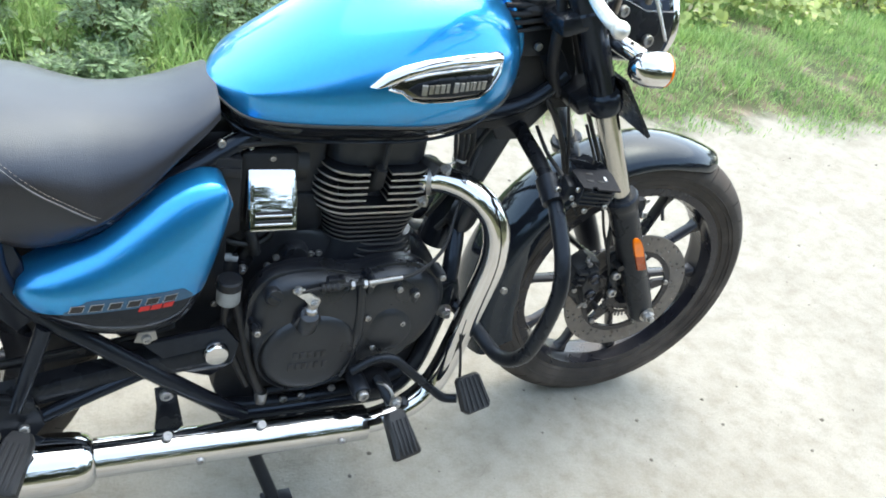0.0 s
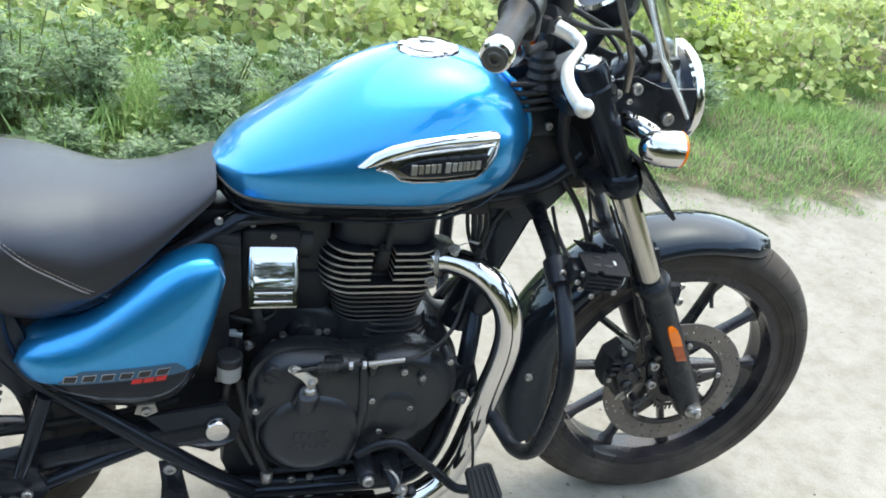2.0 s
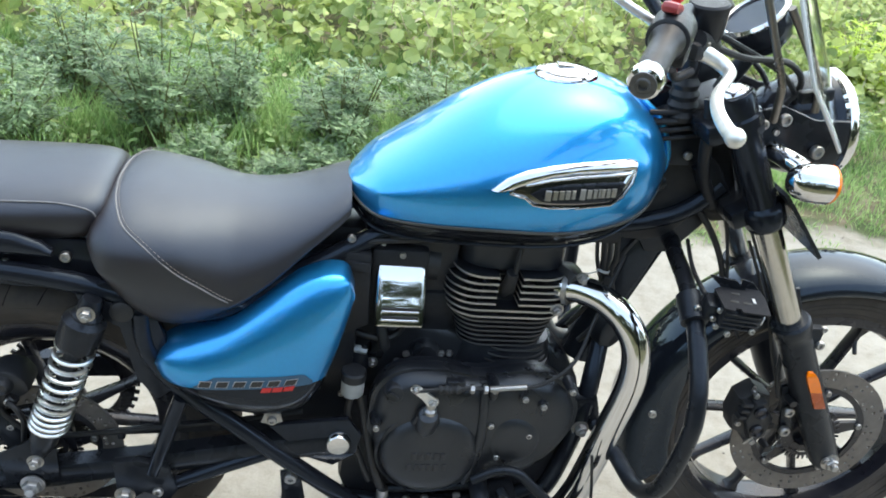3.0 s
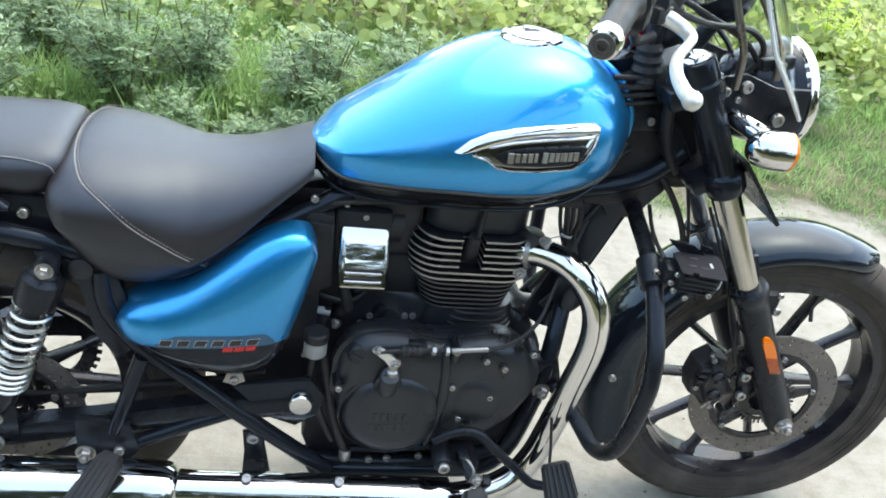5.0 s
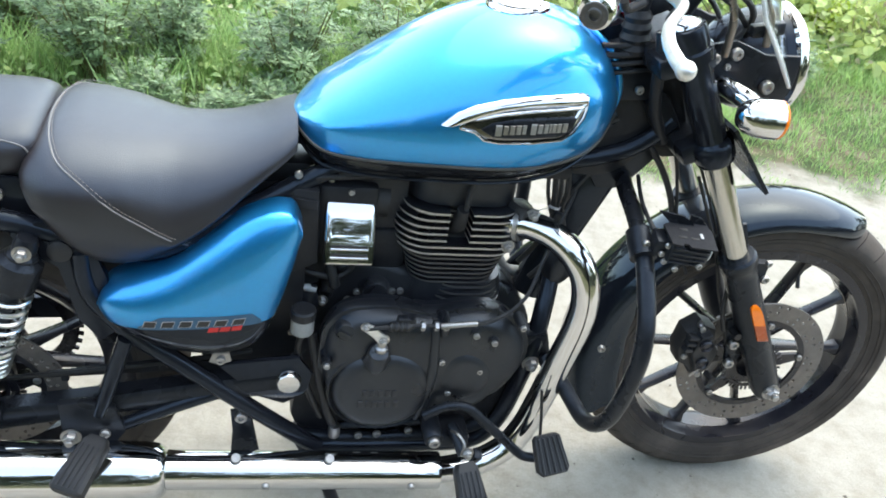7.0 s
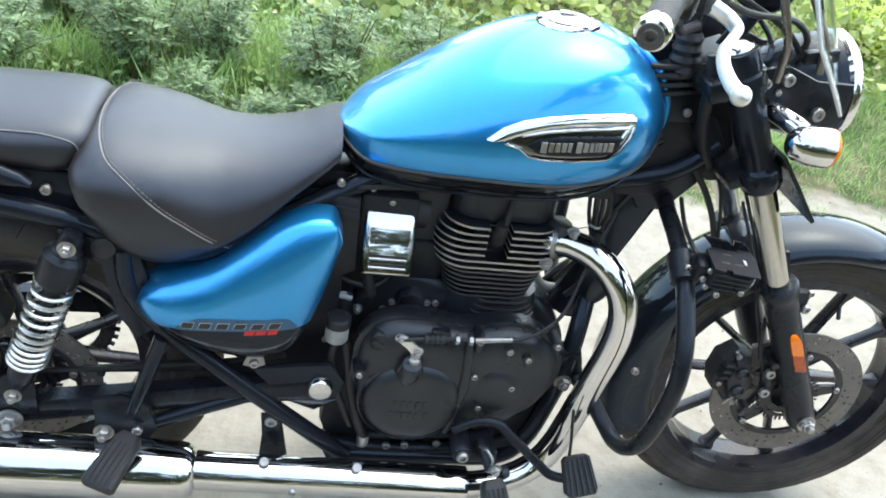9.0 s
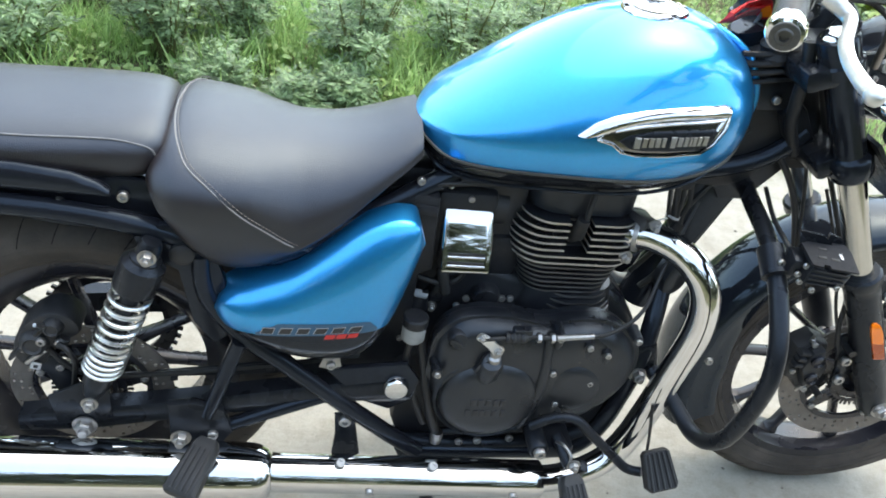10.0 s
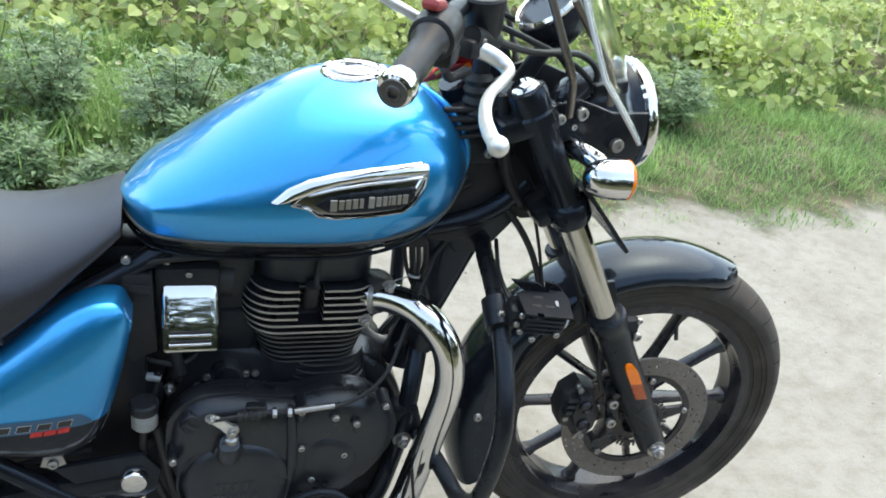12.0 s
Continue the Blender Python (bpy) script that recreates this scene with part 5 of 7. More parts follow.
# swingarm, shock absorber, chain -------------------------------
swing = part("swingarm", loft([[V(x, y, z) for y, z in ((-0.138, zc + h), (-0.108, zc + h), (-0.104, zc + h - 0.006), (-0.104, zc - h + 0.006), (-0.108, zc - h), (-0.138, zc - h), (-0.142, zc - h + 0.006), (-0.142, zc + h - 0.006))] for x, zc, h in ((-0.90, 0.355, 0.024), (-1.05, 0.333, 0.020), (-1.25, 0.297, 0.019), (-1.40, 0.272, 0.022), (-1.50, 0.262, 0.016))]), M_BLACK_SATIN, bike, "black box-section swingarm")
part("left_arm", loft([[V(x, y, z) for y, z in ((0.138, zc + h), (0.108, zc + h), (0.104, zc - h), (0.138, zc - h))] for x, zc, h in ((-0.90, 0.360, 0.030), (-1.25, 0.320, 0.024), (-1.50, 0.305, 0.018))]), M_BLACK_SATIN, swing)
bolt(swing, -1.401, -0.150, 0.272, 1.8, True)
part("chain_guard", prism([(-0.97, 0.365), (-1.10, 0.375), (-1.30, 0.345), (-1.30, 0.335), (-1.10, 0.350), (-0.97, 0.345)], -0.098, -0.106, 0.002), M_PLASTIC, swing)
for k in range(3):
    part("hose_clamp", box((-1.12 - 0.075 * k, -0.108, 0.368 - 0.012 * k), (0.012, 0.012, 0.018), 0.002), M_PLASTIC, swing)
part("brake_hose", tube([(-0.98, -0.112, 0.40), (-1.10, -0.113, 0.378), (-1.28, -0.114, 0.352), (-1.40, -0.112, 0.345), (-1.455, -0.108, 0.40), (-1.46, -0.105, 0.44)], 0.0045, 8, smooth=6), M_RUBBER, swing)
TOP, BOT = V(-1.289, -0.150, 0.620), V(-1.384, -0.150, 0.342)
AX = (BOT - TOP).normalized()
shock = part("shock_absorber", lathe([(0.0, -0.016), (0.013, -0.014), (0.0165, -0.004), (0.0165, 0.010), (0.022, 0.015), (0.022, 0.019), (0.0305, 0.026), (0.0310, 0.030), (0.0310, 0.066), (0.0300, 0.072), (0.013, 0.074), (0.013, 0.240), (0.022, 0.241), (0.021, 0.268), (0.016, 0.285), (0.012, 0.298)], TOP, AX, 28), M_BLACK_SATIN, bike, "rear shock absorber with a bright coil spring")
turns, r = 11.5, 0.0270
u = AX.orthogonal().normalized()
w = AX.cross(u)
pts = []
for k in range(int(turns * 20) + 1):
    a = 2 * math.pi * k / 20
    s = k / (turns * 20)
    pts.append(TOP + AX * (0.074 + 0.166 * (s + 0.10 * math.sin(math.pi * s))) + (u * math.cos(a) + w * math.sin(a)) * r)
part("coil_spring", tube(pts, 0.0036, 8), M_SPRING, shock, "bright steel coil spring")
for p in (TOP, BOT):
    bolt(shock, p.x, p.y - 0.022, p.z, 1.2, True)
part("pad_bumper", lathe([(0.017, 0), (0.017, 0.010), (0.012, 0.013), (0, 0.013)], (-1.248, -0.136, 0.607), (0, -1, 0), 20), M_RUBBER, frame_main)
sprocket = bmesh.new()
for k in range(40):
    a = 2 * math.pi * k / 40
    box((-1.40 + 0.114 * math.cos(a), 0.085, 0.290 + 0.114 * math.sin(a)), (0.012, 0.006, 0.007), 0.001, pose(0, 0, 0, 0, -math.degrees(a), 0), sprocket)
ring([(0.086, 0.082), (0.112, 0.082), (0.112, 0.088), (0.086, 0.088)], (-1.40, 0, 0.290), (0, 1, 0), 60, sprocket)
part("sprocket", sprocket, M_RIM, bike, "toothed rear sprocket")
chain = bmesh.new()
for (x0, z0), (x1, z1) in (((-1.40, 0.404), (-0.90, 0.385)), ((-1.40, 0.176), (-0.90, 0.318))):
    n = 34
    for k in range(n):
        s = (k + 0.5) / n
        box((x0 + (x1 - x0) * s, 0.085 + (0.003 if k % 2 else -0.003), z0 + (z1 - z0) * s - 0.010 * math.sin(math.pi * s)), (0.0175, 0.005, 0.011), 0.003, pose(0, 0, 0, 0, -math.degrees(math.atan2(z1 - z0, x1 - x0)), 0), chain, 1)
tagged(part("chain", chain, M_RIM, bike, "oily drive chain"), kind="stuff")
# rear brake caliper
cal = part("rear_caliper", prism(round_outline([(-1.502, 0.372), (-1.496, 0.412), (-1.470, 0.447), (-1.440, 0.462), (-1.412, 0.450), (-1.404, 0.425), (-1.425, 0.408), (-1.445, 0.392), (-1.458, 0.362), (-1.480, 0.350)], 3), -0.055, -0.108, 0.006, seg=2), M_ENGINE_DARK, bike, "rugged black rear brake caliper")
for x, z, r0 in ((-1.470, 0.405, 0.019), (-1.440, 0.438, 0.013)):
    part("piston_housing", lathe([(r0 + 0.004, -0.03), (r0 + 0.003, 0.004), (r0, 0.012), (r0 * 0.72, 0.016), (r0 * 0.55, 0.013), (0.0, 0.013)], (x, -0.106, z), (0, -1, 0.1), 20), M_ENGINE_DARK, cal)
for k in range(5):
    part("caliper_ridge", box((-1.498 + 0.011 * k, -0.109, 0.385 + 0.013 * k), (0.006, 0.016, 0.030), 0.002, pose(0, 0, 0, 0, 38, 0)), M_ENGINE_DARK, cal)
part("pad_pin", tube([(-1.484, -0.112, 0.366), (-1.452, -0.116, 0.398)], 0.0042, 10), M_STEEL, cal)
part("pin_boot", lathe([(0.008, 0), (0.010, 0.003), (0.007, 0.006), (0.010, 0.009), (0.007, 0.012), (0.010, 0.015), (0.006, 0.020)], (-1.424, -0.112, 0.420), (-0.5, -0.1, -0.8), 16), M_RUBBER, cal)
part("caliper_bracket", prism([(-1.485, 0.352), (-1.452, 0.372), (-1.430, 0.350), (-1.418, 0.300), (-1.432, 0.282), (-1.452, 0.300), (-1.462, 0.330)], -0.090, -0.100, 0.003), M_BLACK_SATIN, cal)
part("bleed_nipple", tube([(-1.452, -0.118, 0.446), (-1.458, -0.130, 0.458)], [0.0045, 0.003], 8), M_STEEL, cal)
part("banjo_hose", tube([(-1.432, -0.120, 0.414), (-1.418, -0.130, 0.410), (-1.410, -0.128, 0.385), (-1.416, -0.118, 0.350), (-1.420, -0.112, 0.318), (-1.408, -0.115, 0.300)], 0.0045, 8, smooth=5), M_RUBBER, cal)
for x, y, z, k in ((-1.457, -0.116, 0.415, 1.1), (-1.432, -0.114, 0.412, 1.1), (-1.488, -0.109, 0.392, 0.8), (-1.440, -0.101, 0.350, 1.0), (-1.428, -0.101, 0.300, 0.9)):
    bolt(cal, x, y, z, k)
part("label_square", box((-1.472, -0.112, 0.360), (0.015, 0.003, 0.014), 0.001, pose(0, 0, 0, 0, 15, 0)), M_SILVER_FILM, cal)
part("label_mark", box((-1.472, -0.1138, 0.360), (0.006, 0.001, 0.006), 0, pose(0, 0, 0, 0, 15, 0)), M_PIPING, cal)
part("axle_plate", prism([(-1.44, 0.27), (-1.36, 0.28), (-1.36, 0.345), (-1.40, 0.36), (-1.45, 0.33)], -0.142, -0.148, 0.002), M_BLACK_SATIN, swing)

# rear mudguard and seat underparts -----------------------------
rings = []
for k in range(25):
    a = radians(28 + 150 * k / 24)
    rings.append([V(-1.40 + (0.350 + 0.012 * math.cos(b)) * math.cos(a), 0.085 * math.sin(b), 0.290 + (0.350 + 0.012 * math.cos(b)) * math.sin(a)) for b in (radians(-90 + 15 * j) for j in range(13))]
                 + [V(-1.40 + (0.345 + 0.012 * math.cos(b)) * math.cos(a), 0.081 * math.sin(b), 0.290 + (0.345 + 0.012 * math.cos(b)) * math.sin(a)) for b in (radians(90 - 15 * j) for j in range(13))])
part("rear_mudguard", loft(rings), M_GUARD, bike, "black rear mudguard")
rail = [(-1.338, 0.694, 0.004), (-1.352, 0.698, 0.011), (-1.385, 0.704, 0.017), (-1.45, 0.709, 0.020), (-1.56, 0.712, 0.020), (-1.66, 0.715, 0.016)]
part("grab_rail", loft([[V(x, -0.128 + 0.011 * math.cos(q), z + h * math.sin(q)) for q in (2 * math.pi * j / 16 for j in range(16))] for x, z, h in rail]), M_BLACK_GLOSS, bike, "black grab rail beside the pillion pad")
part("tail_panel", prism([(-1.25, 0.70), (-1.66, 0.715), (-1.68, 0.66), (-1.40, 0.62), (-1.30, 0.62), (-1.245, 0.65)], -0.095, -0.108, 0.004), M_BLACK_GLOSS, bike, "black tail panel under the seats")
bolt(bike, -1.325, -0.114, 0.680, 1.3)
bolt(bike, -1.405, -0.120, 0.668, 1.2)

# foot pegs, brake pedal, stand ---------------------------------
def build_peg(name, base, tip, label):
    base, tip = Vector(base), Vector(tip)
    d = (tip - base).normalized()
    side = d.cross(V(0, 0, 1)).normalized()
    up = side.cross(d)
    rings = []
    for s, wd, th in ((0.0, 0.015, 0.010), (0.12, 0.021, 0.012), (0.55, 0.024, 0.012), (0.95, 0.027, 0.012), (1.0, 0.023, 0.009)):
        c = base + (tip - base) * s
        rings.append([c + side * wd * a + up * th * b for a, b in ((-1, -0.6), (-0.8, -1), (0.8, -1), (1, -0.6), (1, 0.6), (0.8, 1), (-0.8, 1), (-1, 0.6))])
    peg = part(name, loft(rings), M_RUBBER, bike, label)
    for a in (-0.62, -0.2, 0.2, 0.62):
        c = [base + (tip - base) * s + side * 0.022 * a + up * 0.0125 for s in (0.2, 0.94)]
        part("rib", tube(c, 0.0022, 6), M_RUBBER, peg)
    return peg


rp = build_peg("rider_peg", (-0.619, -0.236, 0.256), (-0.604, -0.302, 0.204), "ribbed black rubber rider foot peg")
part("peg_bracket", box((-0.640, -0.165, 0.262), (0.075, 0.060, 0.030), 0.008), M_BLACK_SATIN, rp)
part("peg_clevis", tube([(-0.636, -0.180, 0.290), (-0.628, -0.205, 0.282), (-0.620, -0.228, 0.268)], [0.010, 0.012, 0.011], 12), M_BLACK_SATIN, rp)
bolt(rp, -0.671, -0.208, 0.281, 1.6)
bolt(rp, -0.618, -0.236, 0.281, 1.1, True)
part("peg_spring", tube([(-0.640, -0.196, 0.292), (-0.632, -0.212, 0.300), (-0.622, -0.226, 0.290), (-0.626, -0.236, 0.272)], 0.0028, 8, smooth=4), M_STEEL, rp)
part("peg_stop", box((-0.598, -0.226, 0.262), (0.016, 0.020, 0.024), 0.003, pose(0, 0, 0, 20, 15, 0)), M_BLACK_SATIN, rp)
part("peg_boss", lathe([(0.017, 0), (0.017, 0.05), (0.014, 0.054)], (-0.671, -0.154, 0.281), (0, -1, 0), 20), M_BLACK_SATIN, rp)
pp = build_peg("pillion_peg", (-1.206, -0.205, 0.300), (-1.244, -0.285, 0.268), "ribbed black rubber pillion foot peg")
part("peg_hanger", prism([(-1.275, 0.325), (-1.235, 0.33), (-1.19, 0.315), (-1.175, 0.265), (-1.195, 0.235), (-1.245, 0.225), (-1.272, 0.245)], -0.142, -0.158, 0.004), M_BLACK_SATIN, pp)
part("hanger_strut", tube([(-1.168, -0.146, 0.452), (-1.192, -0.150, 0.375), (-1.215, -0.150, 0.300)], 0.0125, 12), M_BLACK_GLOSS, pp)
part("hanger_tube", tube([(-1.20, -0.145, 0.262), (-1.10, -0.138, 0.303), (-1.00, -0.128, 0.338), (-0.96, -0.118, 0.350)], 0.0125, 12), M_BLACK_GLOSS, pp)
bolt(pp, -1.251, -0.190, 0.290, 1.5, True)
bolt(pp, -1.205, -0.168, 0.275, 1.3)
pedal = part("brake_pedal", tube([(-0.690, -0.185, 0.318), (-0.655, -0.190, 0.344), (-0.620, -0.195, 0.346), (-0.588, -0.200, 0.318), (-0.540, -0.210, 0.276), (-0.512, -0.222, 0.256), (-0.490, -0.235, 0.262)], 0.0085, 12, smooth=4), M_BLACK_SATIN, bike, "black foot brake pedal with a ribbed rubber pad")
PAD = pose(-0.482, -0.262, 0.300, 48, -8, 8)
bm = loft([[PAD @ V(x * s, y * s * 0.85, z) for x, y in ((-0.024, 0.034), (-0.018, 0.040), (0.018, 0.040), (0.024, 0.034), (0.030, -0.030), (0.024, -0.040), (-0.020, -0.040), (-0.028, -0.030))] for z, s in ((-0.008, 0.93), (-0.006, 1.0), (0.006, 1.0), (0.009, 0.92))])
pad = part("pedal_pad", bm, M_RUBBER, pedal)
for k in range(5):
    part("rib", tube([PAD @ V(-0.017 + 0.0085 * k, 0.030, 0.010), PAD @ V(-0.019 + 0.0105 * k, -0.030, 0.010)], 0.0022, 6), M_RUBBER, pedal)
part("return_spring", tube([(-0.498, -0.200, 0.39), (-0.490, -0.215, 0.33), (-0.486, -0.225, 0.285)], 0.0028, 8, smooth=4), M_RUBBER, pedal)
stand = part("centre_stand", tube([(-0.905, -0.10, 0.215), (-0.835, -0.145, 0.10), (-0.795, -0.170, -0.004)], 0.0125, 12), M_BLACK_SATIN, bike, "black centre stand")
part("stand_leg", tube([(-0.905, 0.10, 0.215), (-0.835, 0.145, 0.10), (-0.795, 0.170, -0.004)], 0.0125, 12), M_BLACK_SATIN, stand)
part("stand_bar", tube([(-0.88, -0.115, 0.175), (-0.88, 0.115, 0.175)], 0.011, 12), M_BLACK_SATIN, stand)
for s in (-1, 1):
    part("stand_foot", box((-0.788, s * 0.172, -0.006), (0.06, 0.03, 0.010), 0.004), M_BLACK_SATIN, stand)

# front fork -----------------------------------------------------
def fork_at(z, y):
    return V(0.003 - 0.592 * (z - 0.325) + 0.066 * y + 0.0076, y, z)




def build_fork(y):
    leg = part("fork_leg", tube([fork_at(z, y) for z in (0.300, 0.315, 0.36, 0.585, 0.600, 0.604, 0.618, 0.622)], [0.020, 0.027, 0.0285, 0.0295, 0.0305, 0.034, 0.034, 0.030], 24), M_BLACK_SATIN, bike, "black lower fork leg")
    part("stanchion", tube([fork_at(0.61, y), fork_at(0.86, y)], 0.0212, 24), M_FORK, leg, "bright fork stanchion")
    part("fork_shroud", tube([fork_at(z, y) for z in (0.800, 0.806, 0.828, 0.832, 0.836, 0.955, 0.958, 0.972, 0.975, 1.000, 1.004, 1.005)], [0.030, 0.033, 0.033, 0.030, 0.025, 0.025, 0.032, 0.032, 0.0285, 0.0285, 0.0265, 0.0225], 24), M_BLACK_GLOSS, leg)
    part("fork_cap", tube([fork_at(z, y) for z in (1.000, 1.0065, 1.010, 1.0115, 1.0116)], [0.0215, 0.0215, 0.018, 0.011, 0.002], 28), M_CHROME, leg, "chrome fork cap")
    return leg


right_leg = build_fork(-0.115)
build_fork(0.115)
part("reflector", loft([[fork_at(z, -0.115) + V(0.004, -0.0285 - o, 0) + V(0.0115 * a * w, 0, 0) for a in (-1, -0.6, 0, 0.6, 1)] + [fork_at(z, -0.115) + V(0.004, -0.020, 0) + V(0.0115 * a * w, 0, 0) for a in (1, 0.6, 0, -0.6, -1)] for z, o, w in ((0.492, 0.005, 1), (0.515, 0.006, 1), (0.525, 0.0055, 0.92), (0.532, 0.0045, 0.72), (0.5365, 0.002, 0.35))]), M_AMBER, right_leg, "bright orange reflector")
part("reflector_base", loft([[fork_at(z, -0.115) + V(0.004, -0.0285 - o, 0) + V(0.014 * a, 0, 0) for a in (-0.8, 0, 0.8)] + [fork_at(z, -0.115) + V(0.004, -0.020, 0) + V(0.014 * a, 0, 0) for a in (0.8, 0, -0.8)] for z, o in ((0.455, 0.003), (0.460, 0.005), (0.492, 0.005))]), M_AMBER_DARK, right_leg, "dull orange lower reflector")
axle = part("axle", tube([(0.012, 0.14, 0.326), (-0.004, -0.150, 0.326)], 0.009, 14), M_STEEL, right_leg)
bolt(right_leg, 0.003, -0.141, 0.325, 1.7, True)
part("fork_lug", loft([[fork_at(0.59, -0.115) + V(dx, dy, dz) for dy, dz in ((-0.008, -0.02), (-0.008, 0.02), (0.008, 0.02), (0.008, -0.02))] for dx in (0.02, 0.048)]), M_BLACK_SATIN, right_leg)
bolt(right_leg, -0.105, -0.122, 0.578, 1.3)
bolt(right_leg, -0.108, -0.122, 0.610, 0.9)
# triple clamps
part("lower_clamp", box((-0.305, 0, 0.815), (0.075, 0.24, 0.036), 0.010, pose(0, 0, 0, 0, -30, 0)), M_BLACK_SATIN, bike, "black lower fork clamp")
part("upper_clamp", box((-0.386, 0, 0.953), (0.088, 0.272, 0.034), 0.009, pose(0, 0, 0, 0, -20, 0)), M_BLACK_SATIN, bike, "black upper fork clamp")
# front caliper
CAL = [(-0.196, 0.388), (-0.190, 0.430), (-0.162, 0.452), (-0.132, 0.440), (-0.122, 0.405), (-0.108, 0.385), (-0.112, 0.345), (-0.128, 0.326), (-0.152, 0.330), (-0.166, 0.350), (-0.186, 0.358)]
cal = part("front_caliper", prism(CAL, -0.050, -0.096, 0.008, seg=2), M_ENGINE_DARK, bike, "dusty black front brake caliper")
part("caliper_bridge", prism([(-0.178, 0.398), (-0.170, 0.436), (-0.150, 0.442), (-0.140, 0.420), (-0.146, 0.365), (-0.158, 0.352)], -0.092, -0.116, 0.005), M_ENGINE_DARK, cal)
for k in range(3):
    part("caliper_rib", prism([(-0.193, 0.398 + 0.014 * k), (-0.189, 0.405 + 0.014 * k), (-0.160, 0.402 + 0.014 * k), (-0.160, 0.396 + 0.014 * k)], -0.094, -0.112, 0.002), M_ENGINE_DARK, cal)
part("bleed_nipple", lathe([(0.005, 0), (0.005, 0.008), (0.003, 0.009), (0.003, 0.016)], (-0.170, -0.095, 0.448), (-0.3, -0.2, 1), 10), M_STEEL, cal)
part("caliper_text_bar", box((-0.146, -0.099, 0.340), (0.028, 0.004, 0.006), 0.001, pose(0, 0, 0, 0, -50, 0)), M_STEEL, cal)
for (x, z, r2) in ((-0.158, 0.420, 0.013), (-0.153, 0.378, 0.013)):
    part("piston_housing", lathe([(r2, -0.02), (r2, 0.008), (r2 - 0.003, 0.011), (r2 - 0.005, 0.007), (0.0, 0.007)], (x, -0.113, z), (0, -1, 0), 18), M_RIM, cal)
part("caliper_bracket", prism([(-0.128, 0.470), (-0.092, 0.488), (-0.070, 0.44), (-0.072, 0.365), (-0.094, 0.345), (-0.106, 0.40)], -0.098, -0.108, 0.003), M_BLACK_SATIN, cal)
part("slide_pin", tube([(-0.112, -0.104, 0.452), (-0.112, -0.132, 0.452)], 0.007, 12), M_RUBBER, cal)
part("slide_pin", tube([(-0.120, -0.100, 0.338), (-0.120, -0.124, 0.338)], 0.007, 12), M_RUBBER, cal)
for x, z in ((-0.103, 0.423), (-0.096, 0.377)):
    bolt(cal, x, -0.113, z, 1.6)
for x, z in ((-0.140, 0.335), (-0.183, 0.380), (-0.166, 0.444)):
    bolt(cal, x, -0.099, z, 0.9)
part("brake_line", tube([(-0.135, -0.115, 0.455), (-0.150, -0.110, 0.50), (-0.155, -0.095, 0.56), (-0.205, -0.075, 0.66), (-0.27, -0.05, 0.78), (-0.36, -0.06, 0.93)], 0.0045, 8, smooth=6), M_RUBBER, cal)
part("sensor_wire", tube([(-0.08, -0.09, 0.35), (-0.12, -0.105, 0.44), (-0.165, -0.10, 0.53), (-0.20, -0.09, 0.62), (-0.26, -0.06, 0.74)], 0.0030, 8, smooth=6), M_RUBBER, cal)

# front mudguard -------------------------------------------------
rings = []
for k in range(33):
    a = radians(67 + 138 * k / 32)
    s = min(1.0, 0.55 + 0.45 * math.sqrt(min(1, k / 4))) * (1 + 0.06 * k / 32)
    back = min(1.0, max(0.0, (k - 14) / 12))
    wrap = 100 + 45 * back
    hw = 0.073 * s
    R0 = 0.3205 + 0.024 * (k / 32) ** 1.5
    bend = [radians(-wrap + 2 * wrap / 20 * j) for j in range(21)]

    def shell(b, thin):
        """The crown of the guard, with skirts that deepen towards the back."""
        rad = R0 - thin + (0.033 if math.cos(b) > 0 else 0.033 + 0.045 * back) * math.cos(b)
        side = (hw - thin * 0.75) * (math.sin(b) if math.cos(b) > 0 else math.copysign(max(abs(math.sin(b)), 0.90), b))
        return V(rad * math.cos(a), side, rad * math.sin(a))

    out = [shell(b, 0.0) for b in bend]
    inn = [shell(b, 0.004) for b in reversed(bend)]
    rings.append([STEER @ p for p in out + inn])
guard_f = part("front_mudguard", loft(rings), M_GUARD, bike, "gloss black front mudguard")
part("mudguard_stay", prism([(-0.12, 0.60), (-0.20, 0.575), (-0.215, 0.60), (-0.19, 0.66), (-0.15, 0.665)], -0.075, -0.083, 0.003), M_BLACK_SATIN, guard_f)
bolt(guard_f, -0.352, -0.092, 0.392, 1.1)

# headlamp, screen, indicator, instruments ----------------------
LAMP = V(-0.168, 0, 0.936)
LD = V(0.985, 0, 0.17).normalized()
lamp = part("headlamp", lathe([(0.0, -0.135), (0.035, -0.130), (0.062, -0.105), (0.078, -0.065), (0.084, -0.025), (0.085, -0.004)], LAMP, LD, 36), M_BLACK_GLOSS, bike, "round headlamp with a black shell and chrome rim")
part("lamp_rim", ring([(0.076, 0.004), (0.085, -0.008), (0.090, -0.004), (0.090, 0.006), (0.084, 0.014), (0.078, 0.014)], LAMP, LD, 48), M_CHROME, lamp, "chrome headlamp rim")
part("lamp_glass", lathe([(0.078, 0.006), (0.065, 0.016), (0.04, 0.023), (0.0, 0.026)], LAMP, LD, 36), M_DIAL, lamp)
for s in (-1, 1):
    part("lamp_bracket", prism([(-0.335, 0.925), (-0.338, 0.975), (-0.30, 0.985), (-0.245, 0.968), (-0.185, 0.970), (-0.180, 0.930), (-0.190, 0.885), (-0.235, 0.880), (-0.285, 0.900)], s * 0.088, s * 0.098, 0.004), M_BLACK_SATIN, lamp)
